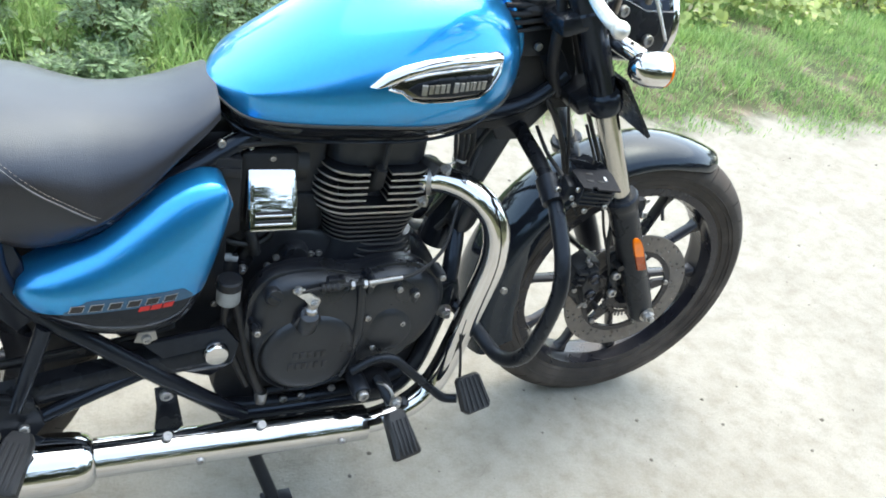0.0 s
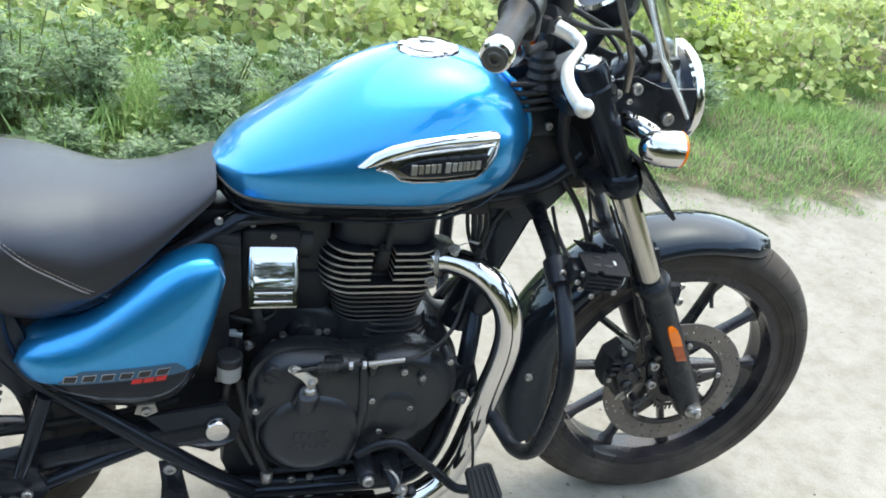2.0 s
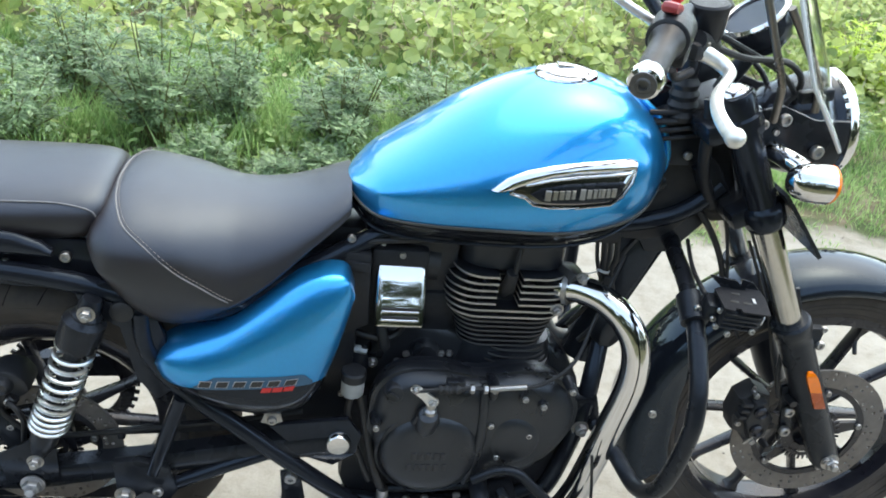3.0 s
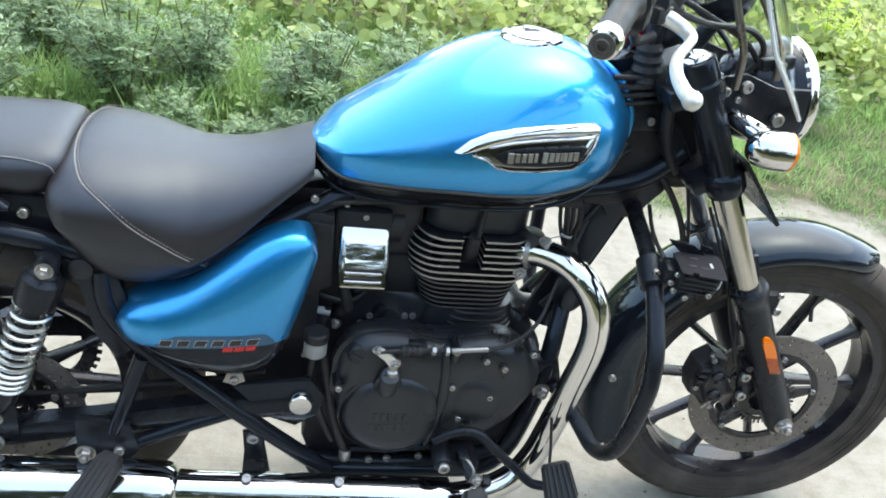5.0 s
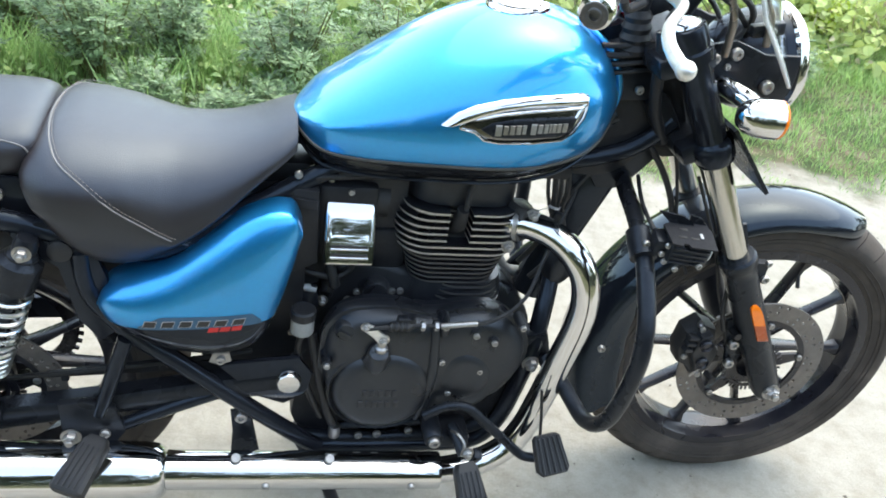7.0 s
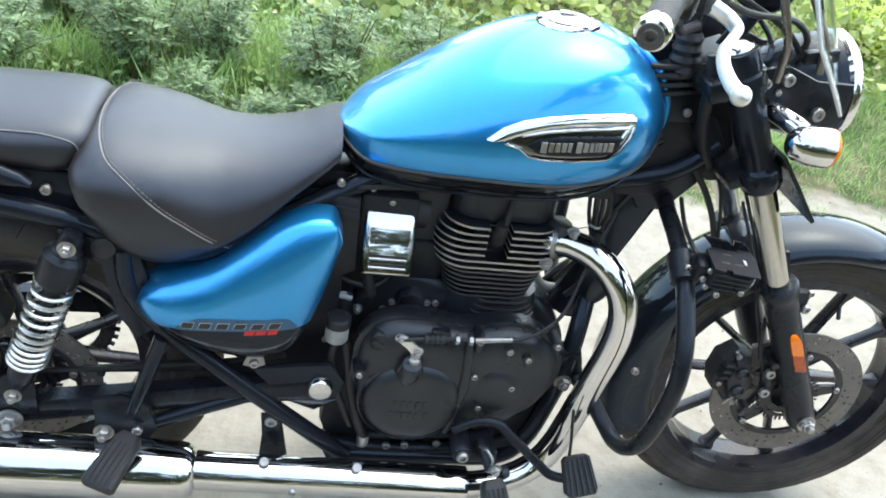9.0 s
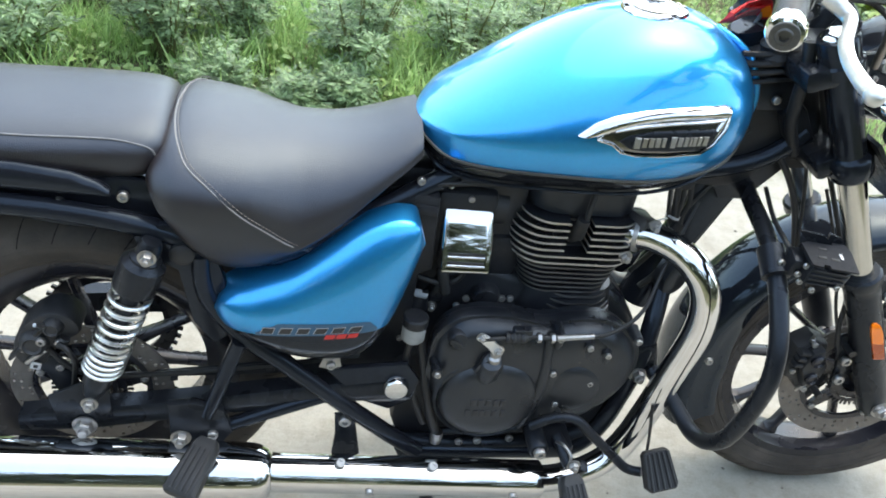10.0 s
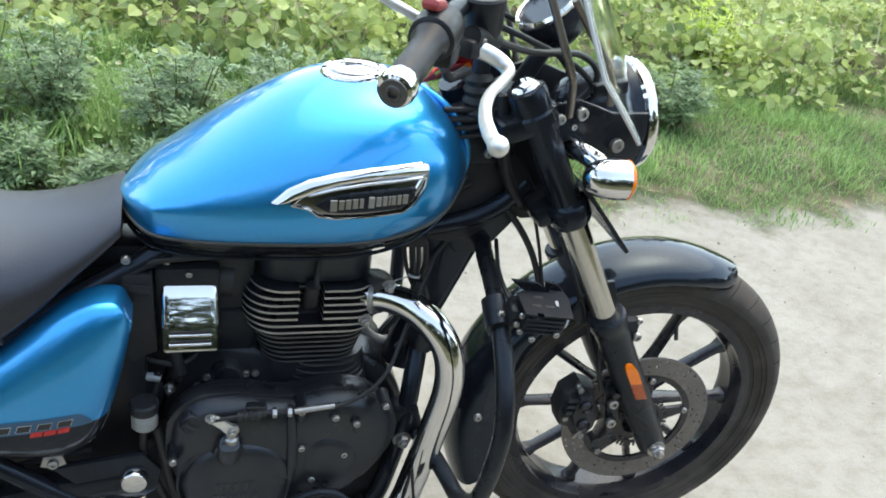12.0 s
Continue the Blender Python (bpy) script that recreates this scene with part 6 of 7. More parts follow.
for x, z, k in ((-0.230, 0.920, 1.7), (-0.298, 0.966, 1.5), (-0.329, 0.956, 1.2), (-0.305, 0.945, 0.8)):
    bolt(lamp, x, -0.100, z, k)
part("screen_bracket", box((-0.262, -0.100, 1.006), (0.052, 0.016, 0.020), 0.004, pose(0, 0, 0, 0, -12, 0)), M_BLACK_SATIN, lamp)
bolt(lamp, -0.262, -0.110, 1.006, 1.1)


def build_indicator(s, label):
    c = V(-0.283, s * 0.186, 0.903)
    d = V(0.98, -s * 0.0, -0.02).normalized()
    ind = part("indicator", lathe([(0.0, -0.032), (0.008, -0.0315), (0.017, -0.027), (0.024, -0.018), (0.0280, -0.004), (0.0295, 0.012), (0.0295, 0.028)], c, d, 32), M_CHROME, bike, label)
    part("lens", lathe([(0.0290, 0.028), (0.0288, 0.033), (0.026, 0.036), (0.014, 0.038), (0.0, 0.0385)], c, d, 28), M_AMBER, ind, "amber lens")
    part("stalk", tube([(-0.300, s * 0.095, 0.918), (-0.280, s * 0.155, 0.912), (-0.272, s * 0.168, 0.908)], [0.016, 0.0155, 0.013], 18), M_CHROME, ind)
    return ind


build_indicator(-1, "chrome bullet indicator with an amber lens")
build_indicator(1, "chrome bullet indicator with an amber lens")
# number plate seen from behind
part("number_plate", loft([[V(x, y, z) for y in (-0.148, -0.10, 0.10, 0.148)] + [V(x + 0.005, y, z + 0.004) for y in (0.148, 0.10, -0.10, -0.148)] for x, z in ((-0.285, 0.862), (-0.235, 0.808), (-0.190, 0.758))]), M_BLACK_SATIN, bike, "black front number plate on its carrier")
part("plate_carrier", tube([(-0.295, -0.05, 0.83), (-0.255, -0.05, 0.82)], 0.010, 10), M_BLACK_SATIN, bike)


def screen_x(y, z):
    return -0.150 - 0.60 * (z - 0.935) - 0.085 * (y / 0.14) ** 2


rings = []
for k in range(17):
    z = 0.925 + 0.33 * k / 16
    hw = 0.145 * (1 - 0.25 * (k / 16) ** 3) * (0.75 + 0.25 * min(1, k / 5))
    ys = [hw * (-1 + j / 8) for j in range(17)]
    rings.append([V(screen_x(y, z), y, z) for y in ys] + [V(screen_x(y, z) - 0.003, y, z) for y in reversed(ys)])
screen = part("windscreen", loft(rings), M_GLASS, bike, "clear curved fly screen", angle=50)
screen.visible_shadow = False
edge = [V(screen_x(-0.145 * (1 - 0.25 * (k / 16) ** 3) * (0.75 + 0.25 * min(1, k / 5)), 0.925 + 0.33 * k / 16) - 0.0015, -0.1455 * (1 - 0.25 * (k / 16) ** 3) * (0.75 + 0.25 * min(1, k / 5)), 0.925 + 0.33 * k / 16) for k in range(17)]
part("screen_edge", tube(edge, 0.0030, 8), M_EDGE, screen, "pale polished screen edge")
# screen edge strip; the reflection along it is put into its milky colour
flange = []
for k in range(17):
    z = 0.925 + 0.33 * k / 16
    y = -0.145 * (1 - 0.25 * (k / 16) ** 3) * (0.75 + 0.25 * min(1, k / 5))
    flange.append([V(screen_x(y, z) + a, y + b, z) for a, b in ((-0.0016, -0.0012), (0.0030, -0.0012), (0.0100, 0.0120), (0.0060, 0.0120))])
part("screen_lip", loft(flange), M_LIP, screen, "bent lip of the fly screen, reflection in its milky colour", angle=50).visible_shadow = False
for s in (-1, 1):
    part("screen_rod", tube([(-0.322, s * 0.112, 0.965), (-0.327, s * 0.118, 0.99), (-0.338, s * 0.128, 1.025), (-0.365, s * 0.130, 1.075), (-0.41, s * 0.130, 1.16)], 0.0058, 10, smooth=4), M_BRONZE, screen)
    part("screen_rod", tube([(-0.262, s * 0.112, 0.985), (-0.272, s * 0.116, 1.02), (-0.300, s * 0.122, 1.06), (-0.36, s * 0.128, 1.13)], 0.0058, 10, smooth=4), M_BRONZE, screen)
G = V(-0.330, 0.0, 1.082)
GD = V(-0.66, 0, 0.75).normalized()
gauge = part("instrument", lathe([(0.0, -0.052), (0.022, -0.048), (0.040, -0.034), (0.050, -0.012), (0.053, 0.008), (0.052, 0.014)], G, GD, 36), M_BLACK_GLOSS, bike, "round instrument pod in a black bowl")
part("dial_rim", ring([(0.046, 0.010), (0.052, 0.008), (0.054, 0.014), (0.050, 0.019), (0.046, 0.017)], G, GD, 44), M_CHROME, gauge)
part("dial_glass", lathe([(0.047, 0.012), (0.0, 0.013)], G, GD, 36), M_DIAL, gauge, "dial with the sky's reflection put into its pale colour")
part("mount_arm", tube([(-0.33, 0, 1.03), (-0.36, 0, 0.97)], 0.014, 12), M_BLACK_SATIN, gauge)

# handlebar ------------------------------------------------------
E_, G_ = V(-0.646, -0.374, 1.083), V(-0.578, -0.255, 1.108)
bar = part("handlebar", tube([(-0.590, -0.275, 1.104), (-0.555, -0.215, 1.117), (-0.500, -0.135, 1.112), (-0.450, -0.075, 1.060), (-0.432, 0.0, 1.045), (-0.450, 0.075, 1.060), (-0.500, 0.135, 1.112), (-0.555, 0.215, 1.117), (-0.646, 0.374, 1.083)], 0.0112, 14, smooth=6), M_BLACK_SATIN, bike, "black handlebar with rubber grips")
d = (G_ - E_).normalized()
part("bar_end", lathe([(0.0, 0.0), (0.007, 0.0), (0.0075, 0.003), (0.012, 0.003), (0.0125, -0.001), (0.018, 0.002), (0.0198, 0.008), (0.0198, 0.016), (0.0185, 0.022)], E_ - d * 0.012, d, 32), M_CHROME, bar, "chrome bar end weight")
part("end_face", lathe([(0.0145, 0.0022), (0.0145, -0.0002), (0.012, -0.0012), (0.009, -0.0004), (0.0075, -0.0016), (0.005, -0.0016), (0.0045, 0.004), (0.0, 0.004)], E_ - d * 0.0150, d, 28), M_FIN_DULL, bar, "dull grey end face with a socket")
part("grip", lathe([(0.0165, 0.008), (0.0172, 0.012), (0.0168, 0.06), (0.0172, 0.10), (0.0215, 0.108), (0.0215, 0.114)], E_, d, 28), M_PLASTIC, bar, "black rubber grip")
part("left_grip", tube([(-0.646, 0.374, 1.083), (-0.585, 0.265, 1.106)], 0.017, 20), M_RUBBER, bar)
part("switch_housing", lathe([(0.020, 0.112), (0.026, 0.116), (0.027, 0.125), (0.027, 0.158), (0.024, 0.164), (0.014, 0.166)], E_, d, 28), M_PLASTIC, bar, "black switch housing")
part("switch_box", box(E_ + d * 0.140 + V(0.006, 0, -0.022), (0.040, 0.040, 0.030), 0.008, pose(0, 0, 0, 0, 0, 60)), M_PLASTIC, bar)
part("kill_switch", box(E_ + d * 0.136 + V(-0.006, 0, 0.030), (0.036, 0.022, 0.014), 0.006, pose(0, 0, 0, 0, 10, 55)), M_DULL_RED, bar, "red engine stop switch")
part("start_button", lathe([(0.007, 0), (0.007, 0.007), (0.005, 0.009), (0, 0.009)], E_ + d * 0.165 + V(0.0, 0.01, 0.026), (-0.5, 0, 0.8), 14), M_RED, bar)
part("mirror_stem", tube([(-0.582, -0.222, 1.108), (-0.598, -0.222, 1.116), (-0.635, -0.223, 1.133), (-0.690, -0.230, 1.165), (-0.720, -0.240, 1.200)], 0.0058, 10, smooth=4), M_ALU, bar, "bright mirror stem")
part("brake_cylinder", tube([(-0.520, -0.205, 1.092), (-0.500, -0.185, 1.085), (-0.470, -0.150, 1.075)], 0.013, 16), M_PLASTIC, bar)
part("fluid_pot", lathe([(0.018, -0.010), (0.024, 0.004), (0.0255, 0.030), (0.0265, 0.032), (0.0265, 0.042), (0.024, 0.045), (0.0, 0.045)], (-0.492, -0.165, 1.090), (-0.15, -0.1, 1), 28), M_PLASTIC, bar, "round black brake fluid pot")
lev = [(-0.520, -0.208, 1.078), (-0.505, -0.202, 1.076), (-0.480, -0.205, 1.066), (-0.472, -0.222, 1.058), (-0.492, -0.255, 1.055), (-0.522, -0.300, 1.053), (-0.540, -0.345, 1.047), (-0.546, -0.385, 1.041), (-0.544, -0.403, 1.039)]
part("brake_lever", tube(lev, [0.011, 0.011, 0.010, 0.009, 0.0085, 0.0085, 0.0080, 0.0085, 0.0085], 14, smooth=5, squash=0.75), M_ALU, bar, "cast aluminium brake lever")
part("lever_ball", lathe([(0.0, -0.0115), (0.006, -0.010), (0.0105, -0.005), (0.0115, 0.0), (0.0105, 0.005), (0.006, 0.010), (0.0, 0.0115)], (-0.544, -0.405, 1.038), (0, 1, 0), 16), M_ALU, bar)
part("lever_perch", box((-0.516, -0.198, 1.078), (0.034, 0.030, 0.024), 0.007, pose(0, 0, 0, 0, 0, 35)), M_PLASTIC, bar)
part("pivot_screw", lathe([(0.006, 0), (0.006, 0.004), (0.004, 0.005)], (-0.505, -0.203, 1.086), (0, 0, 1), 14), M_STEEL, bar)
part("lever_clamp", tube([(-0.520, -0.215, 1.055), (-0.545, -0.225, 1.047), (-0.556, -0.235, 1.060)], 0.006, 10, smooth=4), M_PLASTIC, bar)
part("riser", box((-0.425, 0, 1.020), (0.05, 0.12, 0.05), 0.010, pose(0, 0, 0, 0, -25, 0)), M_BLACK_SATIN, bar)
for y0, sag in ((-0.12, 0.03), (0.12, 0.03)):
    part("control_cable", tube([(-0.50, y0, 1.10), (-0.40, y0 * 0.8, 1.035 + sag), (-0.30, y0 * 0.6, 1.02), (-0.255, y0 * 0.3, 0.96), (-0.32, 0, 0.85), (-0.40, -0.02, 0.74)], 0.0045, 8, smooth=6), M_PLASTIC, bar)
part("wiring_loop", tube([(-0.47, -0.15, 1.075), (-0.40, -0.12, 1.055), (-0.31, -0.08, 1.045), (-0.265, -0.06, 1.01), (-0.285, -0.05, 0.965), (-0.34, -0.04, 0.95)], 0.005, 8, smooth=6), M_RUBBER, bar)
HEAD = [(-0.505, 0.745), (-0.500, 0.88), (-0.470, 0.940), (-0.435, 0.960), (-0.385, 0.958), (-0.352, 0.930), (-0.325, 0.870), (-0.290, 0.800), (-0.262, 0.776), (-0.330, 0.764), (-0.364, 0.776), (-0.389, 0.745), (-0.440, 0.722)]
cowl = part("headstock_cover", prism(round_outline(HEAD, 2), -0.050, 0.050, 0.008), M_PLASTIC, bike, "black headstock cover between tank and fork")
part("cover_plate", prism(round_outline([(-0.480, 0.868), (-0.472, 0.912), (-0.400, 0.918), (-0.372, 0.892), (-0.385, 0.866)], 2), -0.046, -0.060, 0.004), M_BLACK_SATIN, cowl)
part("cover_plate", prism(round_outline([(-0.395, 0.860), (-0.372, 0.885), (-0.340, 0.850), (-0.312, 0.800), (-0.350, 0.800)], 2), -0.046, -0.066, 0.005), M_BLACK_SATIN, cowl)
bolt(cowl, -0.414, -0.063, 0.884, 1.1)
bolt(cowl, -0.455, -0.063, 0.872, 0.7)
part("gusset_tube", tube([(-0.490, -0.050, 0.752), (-0.453, -0.052, 0.760), (-0.406, -0.054, 0.776), (-0.370, -0.056, 0.800), (-0.338, -0.058, 0.836)], 0.015, 14, smooth=4), M_BLACK_GLOSS, cowl)
for k, r0 in enumerate((0.0045, 0.0060, 0.0050, 0.0040)):
    z = 0.958 - 0.014 * k
    part("cable_run", tube([(-0.490, -0.058, z - 0.012), (-0.460, -0.064, z - 0.008), (-0.425, -0.068, z), (-0.390, -0.066, z + 0.004), (-0.355, -0.060, z - 0.006)], r0, 8, smooth=4), M_PLASTIC, cowl)
part("hose_drop", tube([(-0.420, -0.095, 0.985), (-0.412, -0.100, 0.945), (-0.402, -0.092, 0.900), (-0.380, -0.074, 0.850), (-0.345, -0.060, 0.800)], 0.0095, 12, smooth=4), M_PLASTIC, cowl)
for s in (-1, 1):
    part("riser_boot", lathe([(0.022, -0.012), (0.024, -0.004), (0.020, 0.004), (0.024, 0.012), (0.020, 0.020), (0.023, 0.028), (0.019, 0.036), (0.021, 0.044), (0.016, 0.054)], (-0.438, s * 0.052, 0.950), (-0.12, 0, 1), 22), M_PLASTIC, cowl, "ribbed rubber riser boot")
    part("riser_post", tube([(-0.443, s * 0.052, 0.99), (-0.448, s * 0.060, 1.062)], 0.013, 14), M_BLACK_SATIN, cowl)
part("loom", tube([(-0.375, -0.062, 0.80), (-0.335, -0.062, 0.755), (-0.300, -0.062, 0.70), (-0.268, -0.066, 0.62)], 0.0055, 10, smooth=5), M_PLASTIC, bike)
part("loom_wire", tube([(-0.319, -0.062, 0.79), (-0.296, -0.067, 0.72), (-0.269, -0.072, 0.63), (-0.234, -0.087, 0.56)], 0.0030, 8, smooth=5), M_PLASTIC, bike)
part("horn", lathe([(0.0, -0.02), (0.032, -0.018), (0.036, -0.008), (0.036, 0.010), (0.030, 0.014), (0.0, 0.014)], (-0.455, -0.045, 0.545), (0.5, -0.85, 0), 28), M_BLACK_SATIN, bike, "black horn")
part("throttle_cable", tube([(-0.42, -0.035, 0.76), (-0.47, -0.0385, 0.68), (-0.50, -0.042, 0.60), (-0.53, -0.035, 0.54)], 0.0045, 8, smooth=5), M_RUBBER, bike)

# crash guard and auxiliary lamp --------------------------------
gp = [(-0.380, -0.020, 0.722), (-0.395, -0.08, 0.720), (-0.404, -0.150, 0.712), (-0.410, -0.205, 0.697), (-0.414, -0.250, 0.672), (-0.416, -0.298, 0.622), (-0.417, -0.318, 0.578), (-0.417, -0.320, 0.540), (-0.417, -0.312, 0.480), (-0.418, -0.301, 0.432), (-0.419, -0.288, 0.402), (-0.421, -0.264, 0.372), (-0.423, -0.238, 0.355), (-0.425, -0.218, 0.349), (-0.429, -0.196, 0.351), (-0.445, -0.150, 0.366), (-0.468, -0.110, 0.385)]
guard = part("crash_guard", tube(gp, 0.0138, 18, smooth=6), M_BLACK_SATIN, bike, "black tubular crash guard")
part("guard_clamp", tube([(-0.414, -0.195, 0.710), (-0.416, -0.235, 0.688)], 0.0205, 18), M_BLACK_SATIN, guard)
bolt(guard, -0.418, -0.232, 0.712, 0.9)
gl = [(x, -y, z) for x, y, z in gp]
part("left_guard", tube(gl, 0.0150, 14, smooth=5), M_BLACK_SATIN, guard)
AUX = pose(-0.362, -0.243, 0.722, 10, 4, -6)


def aux_part(name, bm, mat, parent, label=""):
    bmesh.ops.transform(bm, matrix=AUX, verts=bm.verts)
    return part(name, bm, mat, parent, label)


aux = aux_part("auxiliary_lamp", box((0, 0, -0.004), (0.062, 0.056, 0.034), 0.005), M_BLACK_SATIN, bike, "small black auxiliary lamp clamped to the crash guard")
plate_line = [(-0.036, -0.030), (-0.020, -0.032), (-0.018, -0.026), (-0.010, -0.026), (-0.008, -0.032), (0.034, -0.031), (0.037, 0.010), (0.030, 0.031), (-0.020, 0.031), (-0.024, 0.020), (-0.040, 0.012)]
bm = loft([[V(x, y, z) for x, y in plate_line] for z in (0.0165, 0.0195)])
aux_part("top_plate", bm, M_POWDER, aux, "notched black cooling plate")
bm = loft([[V(x, y, z) for x, z in ((-0.052, 0.036), (-0.012, 0.034), (0.010, 0.020), (-0.030, 0.020))] for y in (0.018, 0.022)])
aux_part("wing", bm, M_BLACK_SATIN, aux)
bm = loft([[V(x, y, z) for x, z in ((0.000, 0.034), (0.020, 0.030), (0.032, 0.019), (0.004, 0.019))] for y in (0.024, 0.028)])
aux_part("wing", bm, M_BLACK_SATIN, aux)
for dx, dy in ((-0.016, -0.012), (0.004, -0.012), (-0.010, 0.006)):
    aux_part("plate_slot", box((dx, dy, 0.0197), (0.013, 0.0045, 0.0014), 0.0004), M_PIPING, aux)
aux_part("plate_mark", box((0.016, -0.004, 0.0199), (0.004, 0.010, 0.001), 0), M_SILVER_FILM, aux)
for k in range(4):
    aux_part("cooling_rib", box((-0.001, -0.0290, -0.016 + 0.0085 * k), (0.054, 0.003, 0.0028), 0.0006), M_BLACK_SATIN, aux)
aux_part("lamp_lens", lathe([(0.020, 0.0), (0.020, 0.006), (0.016, 0.009), (0.0, 0.010)], (0.030, 0, -0.004), (1, 0, 0), 22), M_DIAL, aux, "small round lamp lens")
aux_part("lamp_arm", box((-0.036, 0.004, -0.010), (0.026, 0.034, 0.032), 0.006), M_BLACK_SATIN, aux)
part("lamp_cable", tube([(-0.392, -0.225, 0.716), (-0.404, -0.205, 0.730), (-0.398, -0.150, 0.735), (-0.380, -0.080, 0.745)], 0.0035, 8, smooth=4), M_RUBBER, aux)
for x, y, z in ((-0.034, -0.017, 0.004), (-0.037, -0.016, -0.014), (-0.030, -0.020, -0.024), (-0.014, -0.031, -0.026), (0.020, -0.029, -0.016)):
    p = AUX @ V(x, y, z)
    bolt(aux, p.x, p.y, p.z, 0.72)


def build_key_tag():
    """A red ribbon loop with a small printed tab, hung from the handlebar by a cord."""
    tag = tagged(new("key_tag"), "red ribbon tag on the key in the ignition lock", "key tag")
    origin = V(-0.475, -0.008, 0.985)
    tag.location = origin

    def strap(points, half, thick):
        rings = []
        for k, p in enumerate(points):
            q = V(*points[min(k + 1, len(points) - 1)]) - V(*points[max(k - 1, 0)])
            w = V(0.35, -0.55, 0.75).normalized()
            w = (w - q.normalized() * w.dot(q.normalized())).normalized()
            nn = q.normalized().cross(w)
            c = V(*p) - origin
            rings.append([c + w * half + nn * thick, c - w * half + nn * thick, c - w * half - nn * thick, c + w * half - nn * thick])
        return loft(rings)

    loop = [(-0.445, -0.007, 1.000), (-0.463, -0.009, 1.006), (-0.484, -0.011, 1.000), (-0.501, -0.012, 0.986), (-0.503, -0.010, 0.974), (-0.492, -0.005, 0.976), (-0.472, -0.002, 0.987), (-0.452, -0.002, 0.993)]
    part("ribbon_loop", strap(loop, 0.011, 0.0012), M_RED, tag, "red ribbon loop")
    tab = part("tab", strap([(-0.456, -0.005, 1.004), (-0.447, -0.005, 0.994), (-0.439, -0.005, 0.980)], 0.013, 0.0022), M_RED, tag, "red printed tab")
    part("print_mark", strap([(-0.452, -0.0075, 1.000), (-0.447, -0.0075, 0.994), (-0.443, -0.0075, 0.987)], 0.007, 0.0026), M_AMBER, tab, "orange print")
    part("key", tube([V(-0.449, -0.003, 0.994) - origin, V(-0.452, -0.002, 0.982) - origin, V(-0.455, 0.0, 0.965) - origin], 0.0030, 8), M_STEEL, tag, "steel key")


part("ignition_barrel", tube([(-0.452, 0, 0.930), (-0.455, 0, 0.966), (-0.4555, 0, 0.970)], [0.015, 0.015, 0.012], 20), M_PLASTIC, bike, "black ignition lock barrel")
build_key_tag()

# ---------------------------------------------------------------- plants
rng = np.random.default_rng(7)


def unit(v):
    return v / np.maximum(np.linalg.norm(v, axis=1, keepdims=True), 1e-9)


def leaves(name, pos, along, normal, length, width, mat, shape, cup=0.12, droop=0.15):
    """Many small leaves in one mesh: shape is a list of (along, across) pairs for half a leaf."""
    n = len(pos)
    along = unit(along)
    side = unit(np.cross(normal, along))
    up = np.cross(along, side)
    k = len(shape)
    cols = []
    for a, b in shape:
        mid = pos + along * (a * length)[:, None] - up * (droop * a * a * length)[:, None]
        lift = up * (cup * b * width)[:, None]
        cols.append(mid + side * (b * width)[:, None] + lift)
    for a, b in reversed(shape[1:-1]):
        mid = pos + along * (a * length)[:, None] - up * (droop * a * a * length)[:, None]
        lift = up * (cup * b * width)[:, None]
        cols.append(mid - side * (b * width)[:, None] + lift)
    spine = [(a, 0) for a, b in shape[1:-1]]
    for a, b in spine:
        cols.append(pos + along * (a * length)[:, None] - up * (droop * a * a * length)[:, None])
    m = len(cols)
    verts = np.stack(cols, 1).reshape(-1, 3)
    one = []
    inner = k - 2
    right = list(range(0, k))
    left = [0] + [k + inner - 1 - i for i in range(inner)] + [k - 1]
    mids = [0] + [k + inner + i for i in range(inner)] + [k - 1]
    for i in range(k - 1):
        for edge, flip in ((right, False), (left, True)):
            f = [mids[i], edge[i], edge[i + 1], mids[i + 1]]
            f = [v for j, v in enumerate(f) if v not in f[:j]]
            one.append(f[::-1] if flip else f)
    faces = []
    for j in range(n):
        o = j * m
        faces.extend([[v + o for v in f] for f in one])
    me = bpy.data.meshes.new(name)
    me.from_pydata(verts.tolist(), [], faces)
    me.materials.append(mat)
    return new(name, me)


OVATE = [(0, 0), (0.22, 0.42), (0.55, 0.46), (1, 0)]
ROUND = [(0, 0), (0.10, 0.36), (0.38, 0.52), (0.72, 0.36), (1, 0)]
LANCE = [(0, 0), (0.45, 0.5), (1, 0)]


def ground_z(x, y):
    return np.array([lane_height(a, b) for a, b in zip(x, y)])


